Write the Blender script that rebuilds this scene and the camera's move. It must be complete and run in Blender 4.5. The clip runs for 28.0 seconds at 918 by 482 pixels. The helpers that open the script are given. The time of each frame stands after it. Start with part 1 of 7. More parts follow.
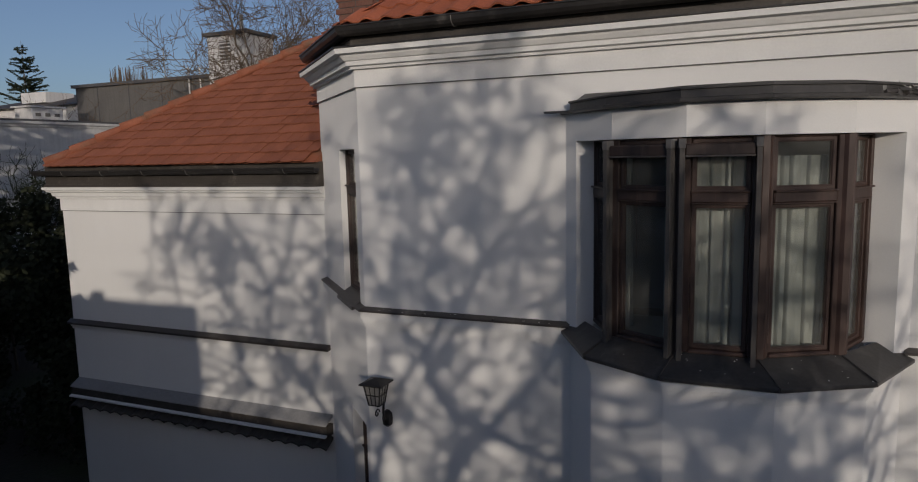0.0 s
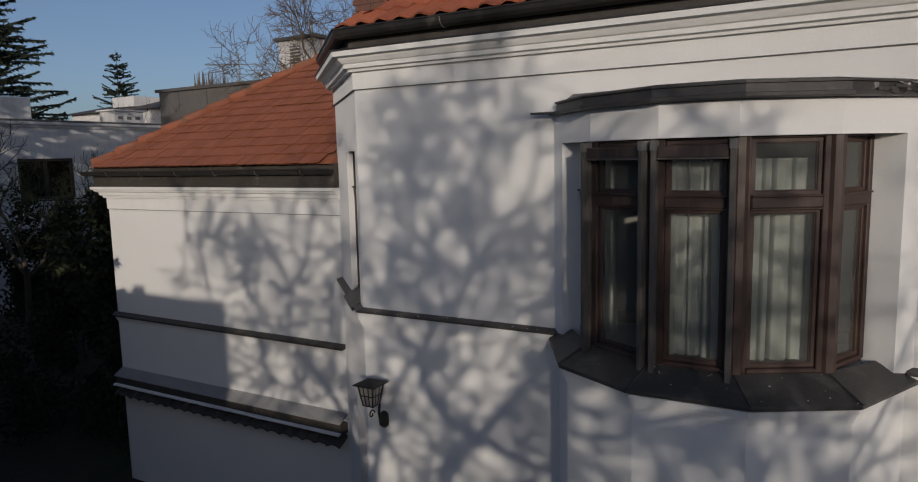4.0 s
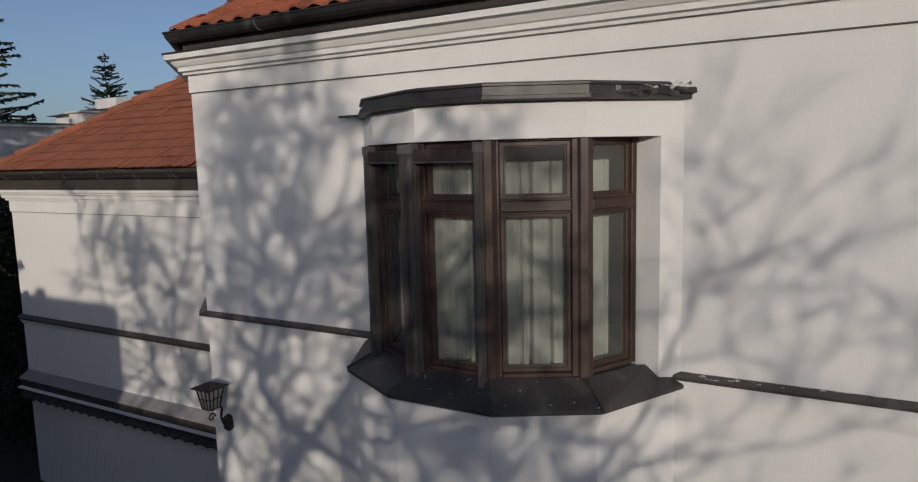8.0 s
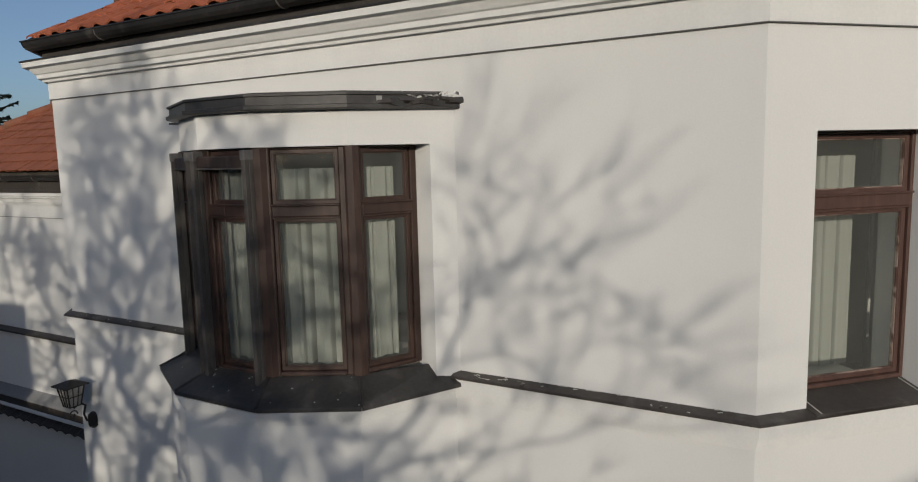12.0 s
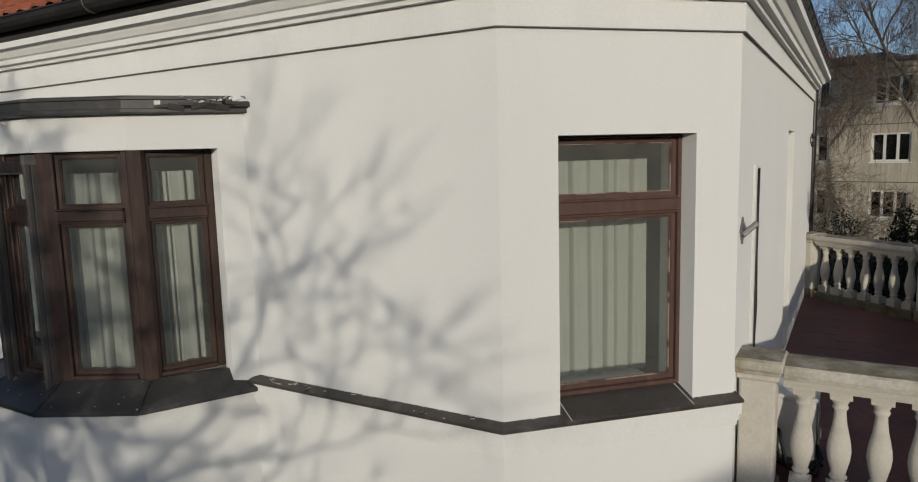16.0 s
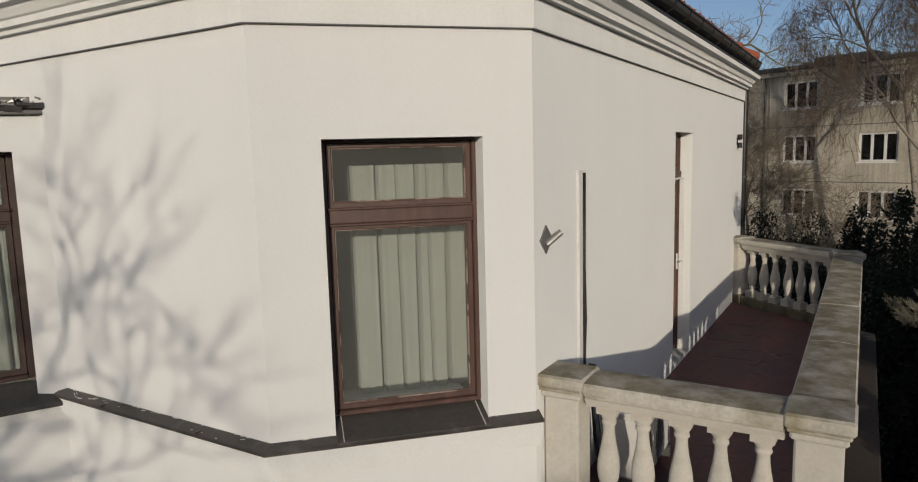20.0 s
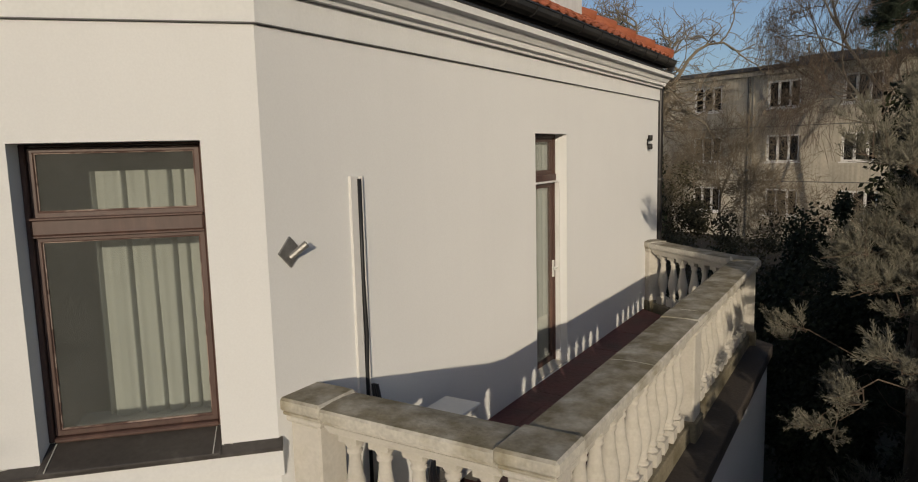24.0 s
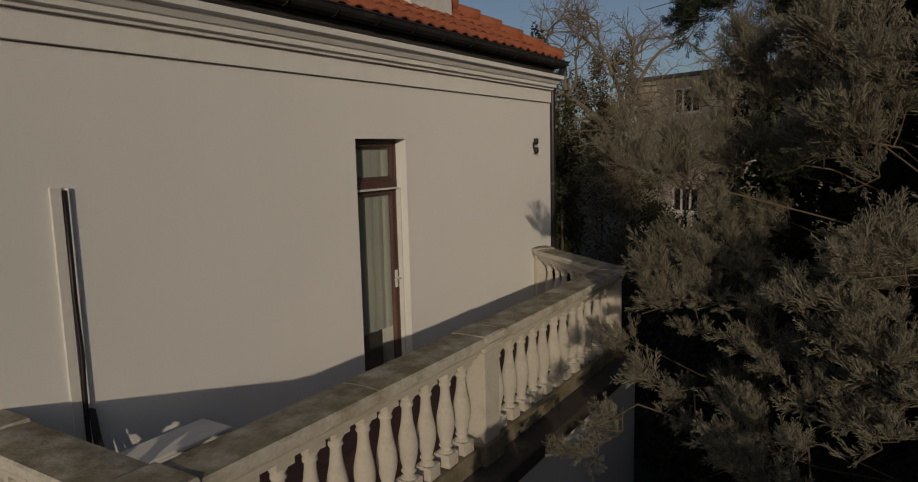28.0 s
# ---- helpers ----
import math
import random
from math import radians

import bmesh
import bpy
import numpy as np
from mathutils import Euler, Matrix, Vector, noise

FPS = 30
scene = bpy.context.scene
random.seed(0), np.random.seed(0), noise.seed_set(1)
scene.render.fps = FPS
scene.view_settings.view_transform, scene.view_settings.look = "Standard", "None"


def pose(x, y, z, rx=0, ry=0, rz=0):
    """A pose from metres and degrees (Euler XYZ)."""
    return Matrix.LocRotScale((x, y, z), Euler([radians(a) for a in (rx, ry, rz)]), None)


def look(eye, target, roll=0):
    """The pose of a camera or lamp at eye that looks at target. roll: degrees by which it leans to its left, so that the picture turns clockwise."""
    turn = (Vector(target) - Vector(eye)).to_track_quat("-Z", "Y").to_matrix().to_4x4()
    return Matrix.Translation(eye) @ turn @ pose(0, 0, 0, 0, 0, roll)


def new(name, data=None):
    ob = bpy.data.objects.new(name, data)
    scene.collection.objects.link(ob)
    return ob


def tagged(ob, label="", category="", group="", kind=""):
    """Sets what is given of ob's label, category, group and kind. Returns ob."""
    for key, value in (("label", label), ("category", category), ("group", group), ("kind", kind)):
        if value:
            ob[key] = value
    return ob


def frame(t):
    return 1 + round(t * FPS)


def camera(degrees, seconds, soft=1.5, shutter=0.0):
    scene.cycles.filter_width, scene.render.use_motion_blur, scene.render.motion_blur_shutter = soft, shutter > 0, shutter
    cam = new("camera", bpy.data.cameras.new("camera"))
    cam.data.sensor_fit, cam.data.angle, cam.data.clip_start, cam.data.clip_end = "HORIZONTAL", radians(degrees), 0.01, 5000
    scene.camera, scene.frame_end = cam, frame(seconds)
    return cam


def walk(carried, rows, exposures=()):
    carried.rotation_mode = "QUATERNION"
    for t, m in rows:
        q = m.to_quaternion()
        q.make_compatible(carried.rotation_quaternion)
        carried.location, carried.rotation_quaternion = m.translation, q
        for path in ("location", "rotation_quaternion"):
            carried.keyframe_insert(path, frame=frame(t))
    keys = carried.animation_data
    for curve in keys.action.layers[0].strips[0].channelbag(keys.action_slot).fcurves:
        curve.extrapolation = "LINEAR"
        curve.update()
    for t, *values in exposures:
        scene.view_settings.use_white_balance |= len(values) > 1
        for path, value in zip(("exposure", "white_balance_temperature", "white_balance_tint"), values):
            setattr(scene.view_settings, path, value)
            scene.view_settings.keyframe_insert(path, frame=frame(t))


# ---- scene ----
# camera and walk ------------------------------------------------------------
cam = camera(68.3, 28.0, soft=1.1)
METRES, EYE, TILT, LEAN, TURN = 10.4, 5.4, 0.0, 0.0, 22.8
ROWS = [
    (0.0, 0.0, 0.0, 0.0, -0.17, -7.38, 1.29),
    (0.5, 0.0036, -0.0009, 0.0015, 2.74, -7.52, 1.43),
    (1.0, 0.0086, -0.0018, -0.0018, 6.19, -7.34, 1.11),
    (1.5, 0.0155, -0.0021, -0.0017, 6.2, -7.3, 1.12),
    (2.0, 0.0242, -0.0006, -0.0013, 6.19, -7.3, 1.19),
    (2.5, 0.0356, 0.0022, -0.0009, 6.18, -7.28, 1.22),
    (4.5, 0.0938, 0.0133, -0.0005, 6.21, -7.14, 1.3),
    (5.0, 0.1125, 0.0162, 0.0001, 6.23, -7.16, 1.35),
    (5.5, 0.1335, 0.0188, -0.0003, 6.24, -7.15, 1.36),
    (6.0, 0.1558, 0.0214, -0.001, 6.27, -7.2, 1.42),
    (6.5, 0.1784, 0.0234, -0.0016, 6.31, -7.18, 1.46),
    (7.0, 0.1999, 0.0251, -0.0014, 6.35, -7.19, 1.44),
    (7.5, 0.2198, 0.0275, -0.0017, 6.39, -7.23, 1.47),
    (8.0, 0.2389, 0.0298, -0.0017, 6.41, -7.18, 1.45),
    (8.5, 0.2587, 0.031, -0.0014, 6.42, -7.15, 1.43),
    (9.0, 0.279, 0.0307, -0.0012, 6.45, -7.16, 1.46),
    (9.5, 0.2983, 0.0293, -0.0013, 6.46, -7.17, 1.48),
    (10.0, 0.3168, 0.029, -0.0013, 6.52, -7.14, 1.45),
    (10.5, 0.3359, 0.0284, -0.0016, 6.58, -7.12, 1.43),
    (11.0, 0.3558, 0.0281, -0.0021, 6.63, -7.08, 1.44),
    (11.5, 0.3752, 0.0284, -0.0012, 6.66, -7.13, 1.43),
    (12.0, 0.3932, 0.0296, -0.0012, 6.73, -7.11, 1.4),
    (12.5, 0.4108, 0.0307, -0.0009, 6.77, -7.16, 1.45),
    (14.5, 0.4838, 0.0426, -0.0015, 7.22, -7.28, 1.55),
    (15.0, 0.5025, 0.0452, -0.0008, 7.25, -7.31, 1.53),
    (15.5, 0.5221, 0.0477, -0.0011, 7.37, -7.24, 1.54),
    (16.0, 0.5412, 0.0496, -0.0008, 7.45, -7.26, 1.52),
    (16.5, 0.5598, 0.052, -0.0011, 7.54, -7.28, 1.53),
    (17.0, 0.5769, 0.0549, -0.0012, 7.61, -7.26, 1.53),
    (17.5, 0.594, 0.0576, -0.0013, 7.69, -7.27, 1.52),
    (18.0, 0.6112, 0.0617, -0.0016, 7.79, -7.26, 1.5),
    (18.5, 0.6276, 0.0672, -0.0011, 7.86, -7.28, 1.5),
    (19.0, 0.6403, 0.0732, -0.0012, 7.94, -7.28, 1.49),
    (19.5, 0.6522, 0.0811, -0.0011, 8.0, -7.3, 1.48),
    (20.0, 0.6669, 0.0903, -0.0013, 8.06, -7.3, 1.5),
    (20.5, 0.6854, 0.0994, -0.0013, 8.12, -7.31, 1.49),
    (21.0, 0.7067, 0.1075, -0.001, 8.15, -7.33, 1.49),
    (21.5, 0.7286, 0.1152, -0.0005, 8.21, -7.37, 1.43),
    (22.0, 0.7488, 0.1233, -0.0006, 8.27, -7.39, 1.39),
    (22.5, 0.7669, 0.1299, -0.0012, 8.32, -7.39, 1.37),
    (24.5, 0.8218, 0.1492, -0.0011, 8.59, -7.45, 1.41),
    (25.0, 0.8406, 0.1573, -0.0013, 8.65, -7.44, 1.43),
    (25.5, 0.8619, 0.1656, -0.0019, 8.71, -7.43, 1.45),
    (26.0, 0.885, 0.1734, -0.0018, 8.75, -7.43, 1.45),
    (26.5, 0.9057, 0.1798, -0.0014, 8.78, -7.43, 1.45),
    (27.0, 0.9257, 0.185, -0.001, 8.8, -7.44, 1.46),
    (27.5, 0.9474, 0.1914, -0.0001, 8.87, -7.45, 1.48),
    (28.0, 0.9673, 0.1964, 0.0006, 8.9, -7.47, 1.42),
]
EXPOSURES = [(0.0, -0.56, 6750, 12), (2.0, -0.53, 6750, 12), (5.0, -0.43, 6750, 11), (11.0, -0.31, 6750, 8), (15.0, -0.25, 6700, 5), (17.0, -0.23, 6750, 6), (20.0, -0.18, 6950, 8), (24.5, -0.12, 7450, 8), (26.5, -0.06, 7600, 9), (27.2, -0.18, 7700, 9), (28.0, -1.0, 7950, 10)]
walk(cam, [(t, pose(0, 0, EYE, TILT, LEAN, TURN) @ pose(METRES * x, METRES * y, METRES * z, 90 + pitch, roll, yaw)) for t, x, y, z, yaw, pitch, roll in ROWS],
     exposures=EXPOSURES)

# world and sun --------------------------------------------------------------
SUN_AZIMUTH, SUN_HEIGHT = 149.2, 10.75
world = bpy.data.worlds.new("sky")
scene.world = world
world.use_nodes = True
wn = world.node_tree
wn.nodes.clear()
sky = wn.nodes.new("ShaderNodeTexSky")
sky.sky_type, sky.sun_disc = "NISHITA", False
sky.sun_elevation, sky.sun_rotation = radians(SUN_HEIGHT), radians(SUN_AZIMUTH)
sky.altitude, sky.air_density, sky.dust_density, sky.ozone_density = 100, 0.8, 1.7, 3.2
back = wn.nodes.new("ShaderNodeBackground")
back.inputs["Strength"].default_value = 0.130
wout = wn.nodes.new("ShaderNodeOutputWorld")
haze = wn.nodes.new("ShaderNodeMix")
haze.data_type, haze.blend_type = "RGBA", "MULTIPLY"
haze.inputs["Factor"].default_value, haze.inputs["B"].default_value = 1.0, (1.0, 0.955, 0.985, 1)
wn.links.new(sky.outputs[0], haze.inputs["A"])
pale = wn.nodes.new("ShaderNodeHueSaturation")
pale.inputs["Saturation"].default_value = 0.91
wn.links.new(haze.outputs["Result"], pale.inputs["Color"])
wn.links.new(pale.outputs[0], back.inputs[0])
wn.links.new(back.outputs[0], wout.inputs[0])

TO_SUN = Vector((math.sin(radians(SUN_AZIMUTH)) * math.cos(radians(SUN_HEIGHT)),
                 math.cos(radians(SUN_AZIMUTH)) * math.cos(radians(SUN_HEIGHT)),
                 math.sin(radians(SUN_HEIGHT))))
sun = new("sun", bpy.data.lights.new("sun", "SUN"))
sun.data.energy, sun.data.angle, sun.data.color = 2.3, radians(0.53), (1.0, 0.91, 0.80)
sun.matrix_world = look(TO_SUN * 60, (0, 0, 0))


# materials ------------------------------------------------------------------
def material(name, color, rough=0.7, metal=0.0, vary=0.12, scale=3.0, fine=40.0, bump=0.15, bump_dist=0.01,
             second=None, second_at=(0.5, 0.75), second_scale=1.2, island=False, random_vary=0.0, stretch=(1, 1, 1), spec=0.5, streak=0.0, matt=0.35, upper=None):
    """A procedural surface: two scales of noise in colour, an optional second colour in patches, and fine relief."""
    m = bpy.data.materials.new(name)
    m.use_nodes = True
    nt = m.node_tree
    n, l = nt.nodes, nt.links
    bsdf = n["Principled BSDF"]
    bsdf.inputs["Metallic"].default_value = metal
    bsdf.inputs["Specular IOR Level"].default_value = spec
    bsdf.inputs["Diffuse Roughness"].default_value = matt
    co = n.new("ShaderNodeTexCoord")
    mp = n.new("ShaderNodeMapping")
    mp.inputs["Scale"].default_value = stretch
    l.new(co.outputs["Object"], mp.inputs["Vector"])

    def nz(s, detail=5, src=mp):
        t = n.new("ShaderNodeTexNoise")
        t.inputs["Scale"].default_value, t.inputs["Detail"].default_value = s, detail
        l.new(src.outputs[0], t.inputs["Vector"])
        return t
    big, small = nz(scale), nz(fine)
    add = n.new("ShaderNodeMath")
    add.operation = "ADD"
    l.new(big.outputs["Fac"], add.inputs[0])
    l.new(small.outputs["Fac"], add.inputs[1])
    rng = n.new("ShaderNodeMapRange")
    rng.inputs["From Min"].default_value, rng.inputs["From Max"].default_value = 0.6, 1.4
    rng.inputs["To Min"].default_value, rng.inputs["To Max"].default_value = 1 - vary, 1 + vary
    l.new(add.outputs[0], rng.inputs["Value"])
    base = n.new("ShaderNodeRGB")
    base.outputs[0].default_value = (*color, 1)
    col = base.outputs[0]
    if second:
        pat = nz(second_scale, 6)
        ramp = n.new("ShaderNodeMapRange")
        ramp.inputs["From Min"].default_value, ramp.inputs["From Max"].default_value = second_at
        l.new(pat.outputs["Fac"], ramp.inputs["Value"])
        mix = n.new("ShaderNodeMix")
        mix.data_type = "RGBA"
        l.new(ramp.outputs[0], mix.inputs["Factor"])
        l.new(col, mix.inputs["A"])
        mix.inputs["B"].default_value = (*second, 1)
        col = mix.outputs["Result"]
    if upper:
        geo, sep = n.new("ShaderNodeNewGeometry"), n.new("ShaderNodeSeparateXYZ")
        l.new(geo.outputs["Normal"], sep.inputs[0])
        patch, up = nz(second_scale * 1.7, 6), n.new("ShaderNodeMapRange")
        up.inputs["From Min"].default_value, up.inputs["From Max"].default_value = 1.0, 1.62
        both = n.new("ShaderNodeMath")
        both.operation = "ADD"
        l.new(sep.outputs["Z"], both.inputs[0])
        l.new(patch.outputs["Fac"], both.inputs[1])
        l.new(both.outputs[0], up.inputs["Value"])
        moss = n.new("ShaderNodeMix")
        moss.data_type = "RGBA"
        l.new(up.outputs[0], moss.inputs["Factor"])
        l.new(col, moss.inputs["A"])
        moss.inputs["B"].default_value = (*upper, 1)
        col = moss.outputs["Result"]
    if streak:
        mp2 = n.new("ShaderNodeMapping")
        mp2.inputs["Scale"].default_value = (7, 7, 0.35)
        l.new(co.outputs["Object"], mp2.inputs["Vector"])
        st = nz(1.0, 4, mp2)
        sr = n.new("ShaderNodeMapRange")
        sr.inputs["From Min"].default_value, sr.inputs["From Max"].default_value = 0.45, 0.8
        sr.inputs["To Min"].default_value, sr.inputs["To Max"].default_value = 1.0, 1.0 - streak
        l.new(st.outputs["Fac"], sr.inputs["Value"])
        sm = n.new("ShaderNodeMath")
        sm.operation = "MULTIPLY"
        l.new(rng.outputs[0], sm.inputs[0])
        l.new(sr.outputs[0], sm.inputs[1])
        rng = sm
    if random_vary:
        rnd = n.new("ShaderNodeNewGeometry" if island else "ShaderNodeObjectInfo")
        rr = n.new("ShaderNodeMapRange")
        rr.inputs["To Min"].default_value, rr.inputs["To Max"].default_value = 1 - random_vary, 1 + random_vary
        l.new(rnd.outputs["Random Per Island" if island else "Random"], rr.inputs["Value"])
        mul = n.new("ShaderNodeMath")
        mul.operation = "MULTIPLY"
        l.new(rng.outputs[0], mul.inputs[0])
        l.new(rr.outputs[0], mul.inputs[1])
        rng = mul
    vm = n.new("ShaderNodeVectorMath")
    vm.operation = "SCALE"
    l.new(col, vm.inputs[0])
    l.new(rng.outputs[0], vm.inputs["Scale"])
    l.new(vm.outputs[0], bsdf.inputs["Base Color"])
    rr2 = n.new("ShaderNodeMapRange")
    rr2.inputs["To Min"].default_value, rr2.inputs["To Max"].default_value = max(0.02, rough - 0.12), min(1.0, rough + 0.12)
    l.new(big.outputs["Fac"], rr2.inputs["Value"])
    l.new(rr2.outputs[0], bsdf.inputs["Roughness"])
    if bump:
        b = n.new("ShaderNodeBump")
        b.inputs["Strength"].default_value, b.inputs["Distance"].default_value = bump, bump_dist
        l.new(small.outputs["Fac"], b.inputs["Height"])
        l.new(b.outputs[0], bsdf.inputs["Normal"])
    return m


def glass_material(name, tint=(0.86, 0.88, 0.85), veil=0.13):
    """A slightly uneven old pane with a thin pale film, part dirt, part painted reflected haze."""
    m = bpy.data.materials.new(name)
    m.use_nodes = True
    n, l = m.node_tree.nodes, m.node_tree.links
    n.clear()
    out, mix, film = n.new("ShaderNodeOutputMaterial"), n.new("ShaderNodeMixShader"), n.new("ShaderNodeMixShader")
    tr, gl, df = n.new("ShaderNodeBsdfTransparent"), n.new("ShaderNodeBsdfGlossy"), n.new("ShaderNodeBsdfDiffuse")
    tr.inputs["Color"].default_value = (*tint, 1)
    df.inputs["Color"].default_value = (0.56, 0.57, 0.54, 1)
    gl.inputs["Roughness"].default_value, gl.inputs["Color"].default_value = 0.02, (1, 1, 1, 1)
    lw = n.new("ShaderNodeLayerWeight")
    lw.inputs["Blend"].default_value = 0.5
    pw, sc = n.new("ShaderNodeMath"), n.new("ShaderNodeMath")
    pw.operation, sc.operation = "POWER", "MULTIPLY_ADD"
    pw.inputs[1].default_value, sc.inputs[1].default_value, sc.inputs[2].default_value = 5.0, 0.9, 0.035
    l.new(lw.outputs["Facing"], pw.inputs[0])
    l.new(pw.outputs[0], sc.inputs[0])
    co, tx, bp = n.new("ShaderNodeTexCoord"), n.new("ShaderNodeTexNoise"), n.new("ShaderNodeBump")
    tx.inputs["Scale"].default_value = 2.2
    bp.inputs["Strength"].default_value, bp.inputs["Distance"].default_value = 0.25, 0.01
    l.new(co.outputs["Object"], tx.inputs["Vector"])
    l.new(tx.outputs["Fac"], bp.inputs["Height"])
    l.new(bp.outputs[0], gl.inputs["Normal"])
    dn, dr = n.new("ShaderNodeTexNoise"), n.new("ShaderNodeMapRange")
    dn.inputs["Scale"].default_value, dn.inputs["Detail"].default_value = 5.0, 6
    dr.inputs["From Min"].default_value, dr.inputs["From Max"].default_value = 0.3, 0.7
    dr.inputs["To Min"].default_value, dr.inputs["To Max"].default_value = veil * 0.45, veil * 0.65
    l.new(co.outputs["Object"], dn.inputs["Vector"])
    l.new(dn.outputs["Fac"], dr.inputs["Value"])
    l.new(dr.outputs[0], film.inputs[0])
    l.new(tr.outputs[0], film.inputs[1])
    l.new(df.outputs[0], film.inputs[2])
    l.new(sc.outputs[0], mix.inputs[0])
    l.new(film.outputs[0], mix.inputs[1])
    l.new(gl.outputs[0], mix.inputs[2])
    l.new(mix.outputs[0], out.inputs[0])
    return m


PLASTER = material("plaster", (0.765, 0.764, 0.748), 0.92, vary=0.035, scale=0.9, fine=90, bump=0.12, bump_dist=0.004, spec=0.2, streak=0.012, matt=0.48)
TRIM_WHITE = material("painted_moulding", (0.765, 0.766, 0.752), 0.85, vary=0.05, scale=1.6, fine=50, bump=0.1, bump_dist=0.004, spec=0.25, streak=0.04, matt=0.48)
SHEET = material("dark_sheet_metal", (0.064, 0.056, 0.051), 0.45, 0.0, vary=0.3, scale=2.5, fine=30, bump=0.2, bump_dist=0.006, second=(0.16, 0.15, 0.14), second_at=(0.58, 0.85), second_scale=5)
SHEET_DARK = material("dark_brown_sheet_metal", (0.050, 0.047, 0.045), 0.46, vary=0.3, scale=2.5, fine=30, bump=0.2, bump_dist=0.006, second=(0.105, 0.10, 0.095), second_at=(0.55, 0.85), second_scale=5, spec=0.45)
FASCIA = material("brown_fascia", (0.06, 0.052, 0.045), 0.6, vary=0.3, scale=4, fine=40, bump=0.2, second=(0.17, 0.155, 0.135), second_at=(0.6, 0.9), second_scale=7)
GUTTER = material("dark_gutter", (0.028, 0.026, 0.025), 0.42, vary=0.3, scale=3, fine=30, bump=0.1, second=(0.12, 0.11, 0.10), second_at=(0.62, 0.85), second_scale=6)
TILE = material("clay_tile", (0.30, 0.104, 0.057), 0.75, vary=0.20, scale=1.5, fine=35, bump=0.3, bump_dist=0.008, second=(0.19, 0.11, 0.07), second_at=(0.52, 0.74), second_scale=2.6, random_vary=0.10)
TILE_NEW = material("clay_tile_bright", (0.36, 0.108, 0.052), 0.7, vary=0.18, scale=2, fine=35, bump=0.3, bump_dist=0.008, random_vary=0.14, island=True)
WOOD = material("brown_painted_wood", (0.098, 0.054, 0.043), 0.5, vary=0.3, scale=3, fine=30, bump=0.25, bump_dist=0.004, second=(0.16, 0.085, 0.06), second_at=(0.55, 0.8), second_scale=6, stretch=(1, 1, 0.25))
WOOD_DARK = material("dark_brown_wood", (0.058, 0.034, 0.027), 0.5, vary=0.3, scale=3, fine=30, bump=0.25, bump_dist=0.004, second=(0.11, 0.065, 0.05), second_at=(0.55, 0.8), second_scale=6, stretch=(1, 1, 0.25))
WOOD_OLD = material("weathered_brown_wood", (0.048, 0.032, 0.027), 0.6, vary=0.35, scale=3, fine=30, bump=0.3, bump_dist=0.004, second=(0.12, 0.09, 0.075), second_at=(0.56, 0.8), second_scale=9, stretch=(1, 1, 0.2))
RAIL_GREY = material("grey_shutter_rail", (0.088, 0.080, 0.073), 0.7, vary=0.15, scale=3, fine=30, bump=0.1)
PUTTY = material("pale_putty", (0.33, 0.25, 0.21), 0.7, vary=0.35, scale=12, fine=60, bump=0.3, second=(0.105, 0.056, 0.043), second_at=(0.46, 0.54), second_scale=9)
CURTAIN = material("sheer_curtain", (0.54, 0.555, 0.535), 0.9, vary=0.08, scale=4, fine=70, bump=0.1, spec=0.1)
INNER = material("inner_plaster", (0.46, 0.44, 0.41), 0.9, vary=0.06, scale=1, fine=40, bump=0.05)
PARQUET = material("room_floor", (0.16, 0.09, 0.05), 0.5, vary=0.2, scale=3, fine=30)
GLASS = glass_material("window_glass")
FAR_GLASS = glass_material("far_window_glass", (0.5, 0.5, 0.5), 0.02)
STONE = material("cast_stone", (0.60, 0.565, 0.50), 0.9, vary=0.10, scale=5, fine=50, bump=0.35, bump_dist=0.006, second=(0.42, 0.39, 0.32), second_at=(0.52, 0.8), second_scale=5, random_vary=0.06)
CAPSTONE = material("mossy_cap_stone", (0.56, 0.53, 0.465), 0.92, vary=0.22, scale=5, fine=40, bump=0.6, bump_dist=0.008, second=(0.30, 0.26, 0.17), second_at=(0.52, 0.75), second_scale=4.0, upper=(0.168, 0.141, 0.088))
PLINTH_STONE = material("dark_mossy_stone", (0.235, 0.205, 0.145), 0.92, vary=0.3, scale=5, fine=40, bump=0.6, bump_dist=0.008, second=(0.12, 0.10, 0.055), second_at=(0.45, 0.7), second_scale=4.0)
DECK = material("red_brown_deck", (0.142, 0.049, 0.047), 0.62, vary=0.3, scale=2.5, fine=22, bump=0.5, bump_dist=0.012, second=(0.095, 0.043, 0.040), second_at=(0.48, 0.7), second_scale=2.3)
LEDGE = material("dark_mossy_ledge", (0.065, 0.053, 0.044), 0.85, vary=0.3, scale=3, fine=30, bump=0.4, second=(0.17, 0.15, 0.12), second_at=(0.55, 0.8), second_scale=3)
IRON = material("black_iron", (0.02, 0.018, 0.017), 0.5, vary=0.3, scale=10, fine=60, bump=0.3)
FROSTED = material("lantern_glass", (0.34, 0.33, 0.31), 0.25, vary=0.2, scale=10, fine=60, bump=0.1)
ZINC = material("pale_zinc_flashing", (0.30, 0.30, 0.30), 0.6, vary=0.15, scale=3, fine=30, bump=0.15)
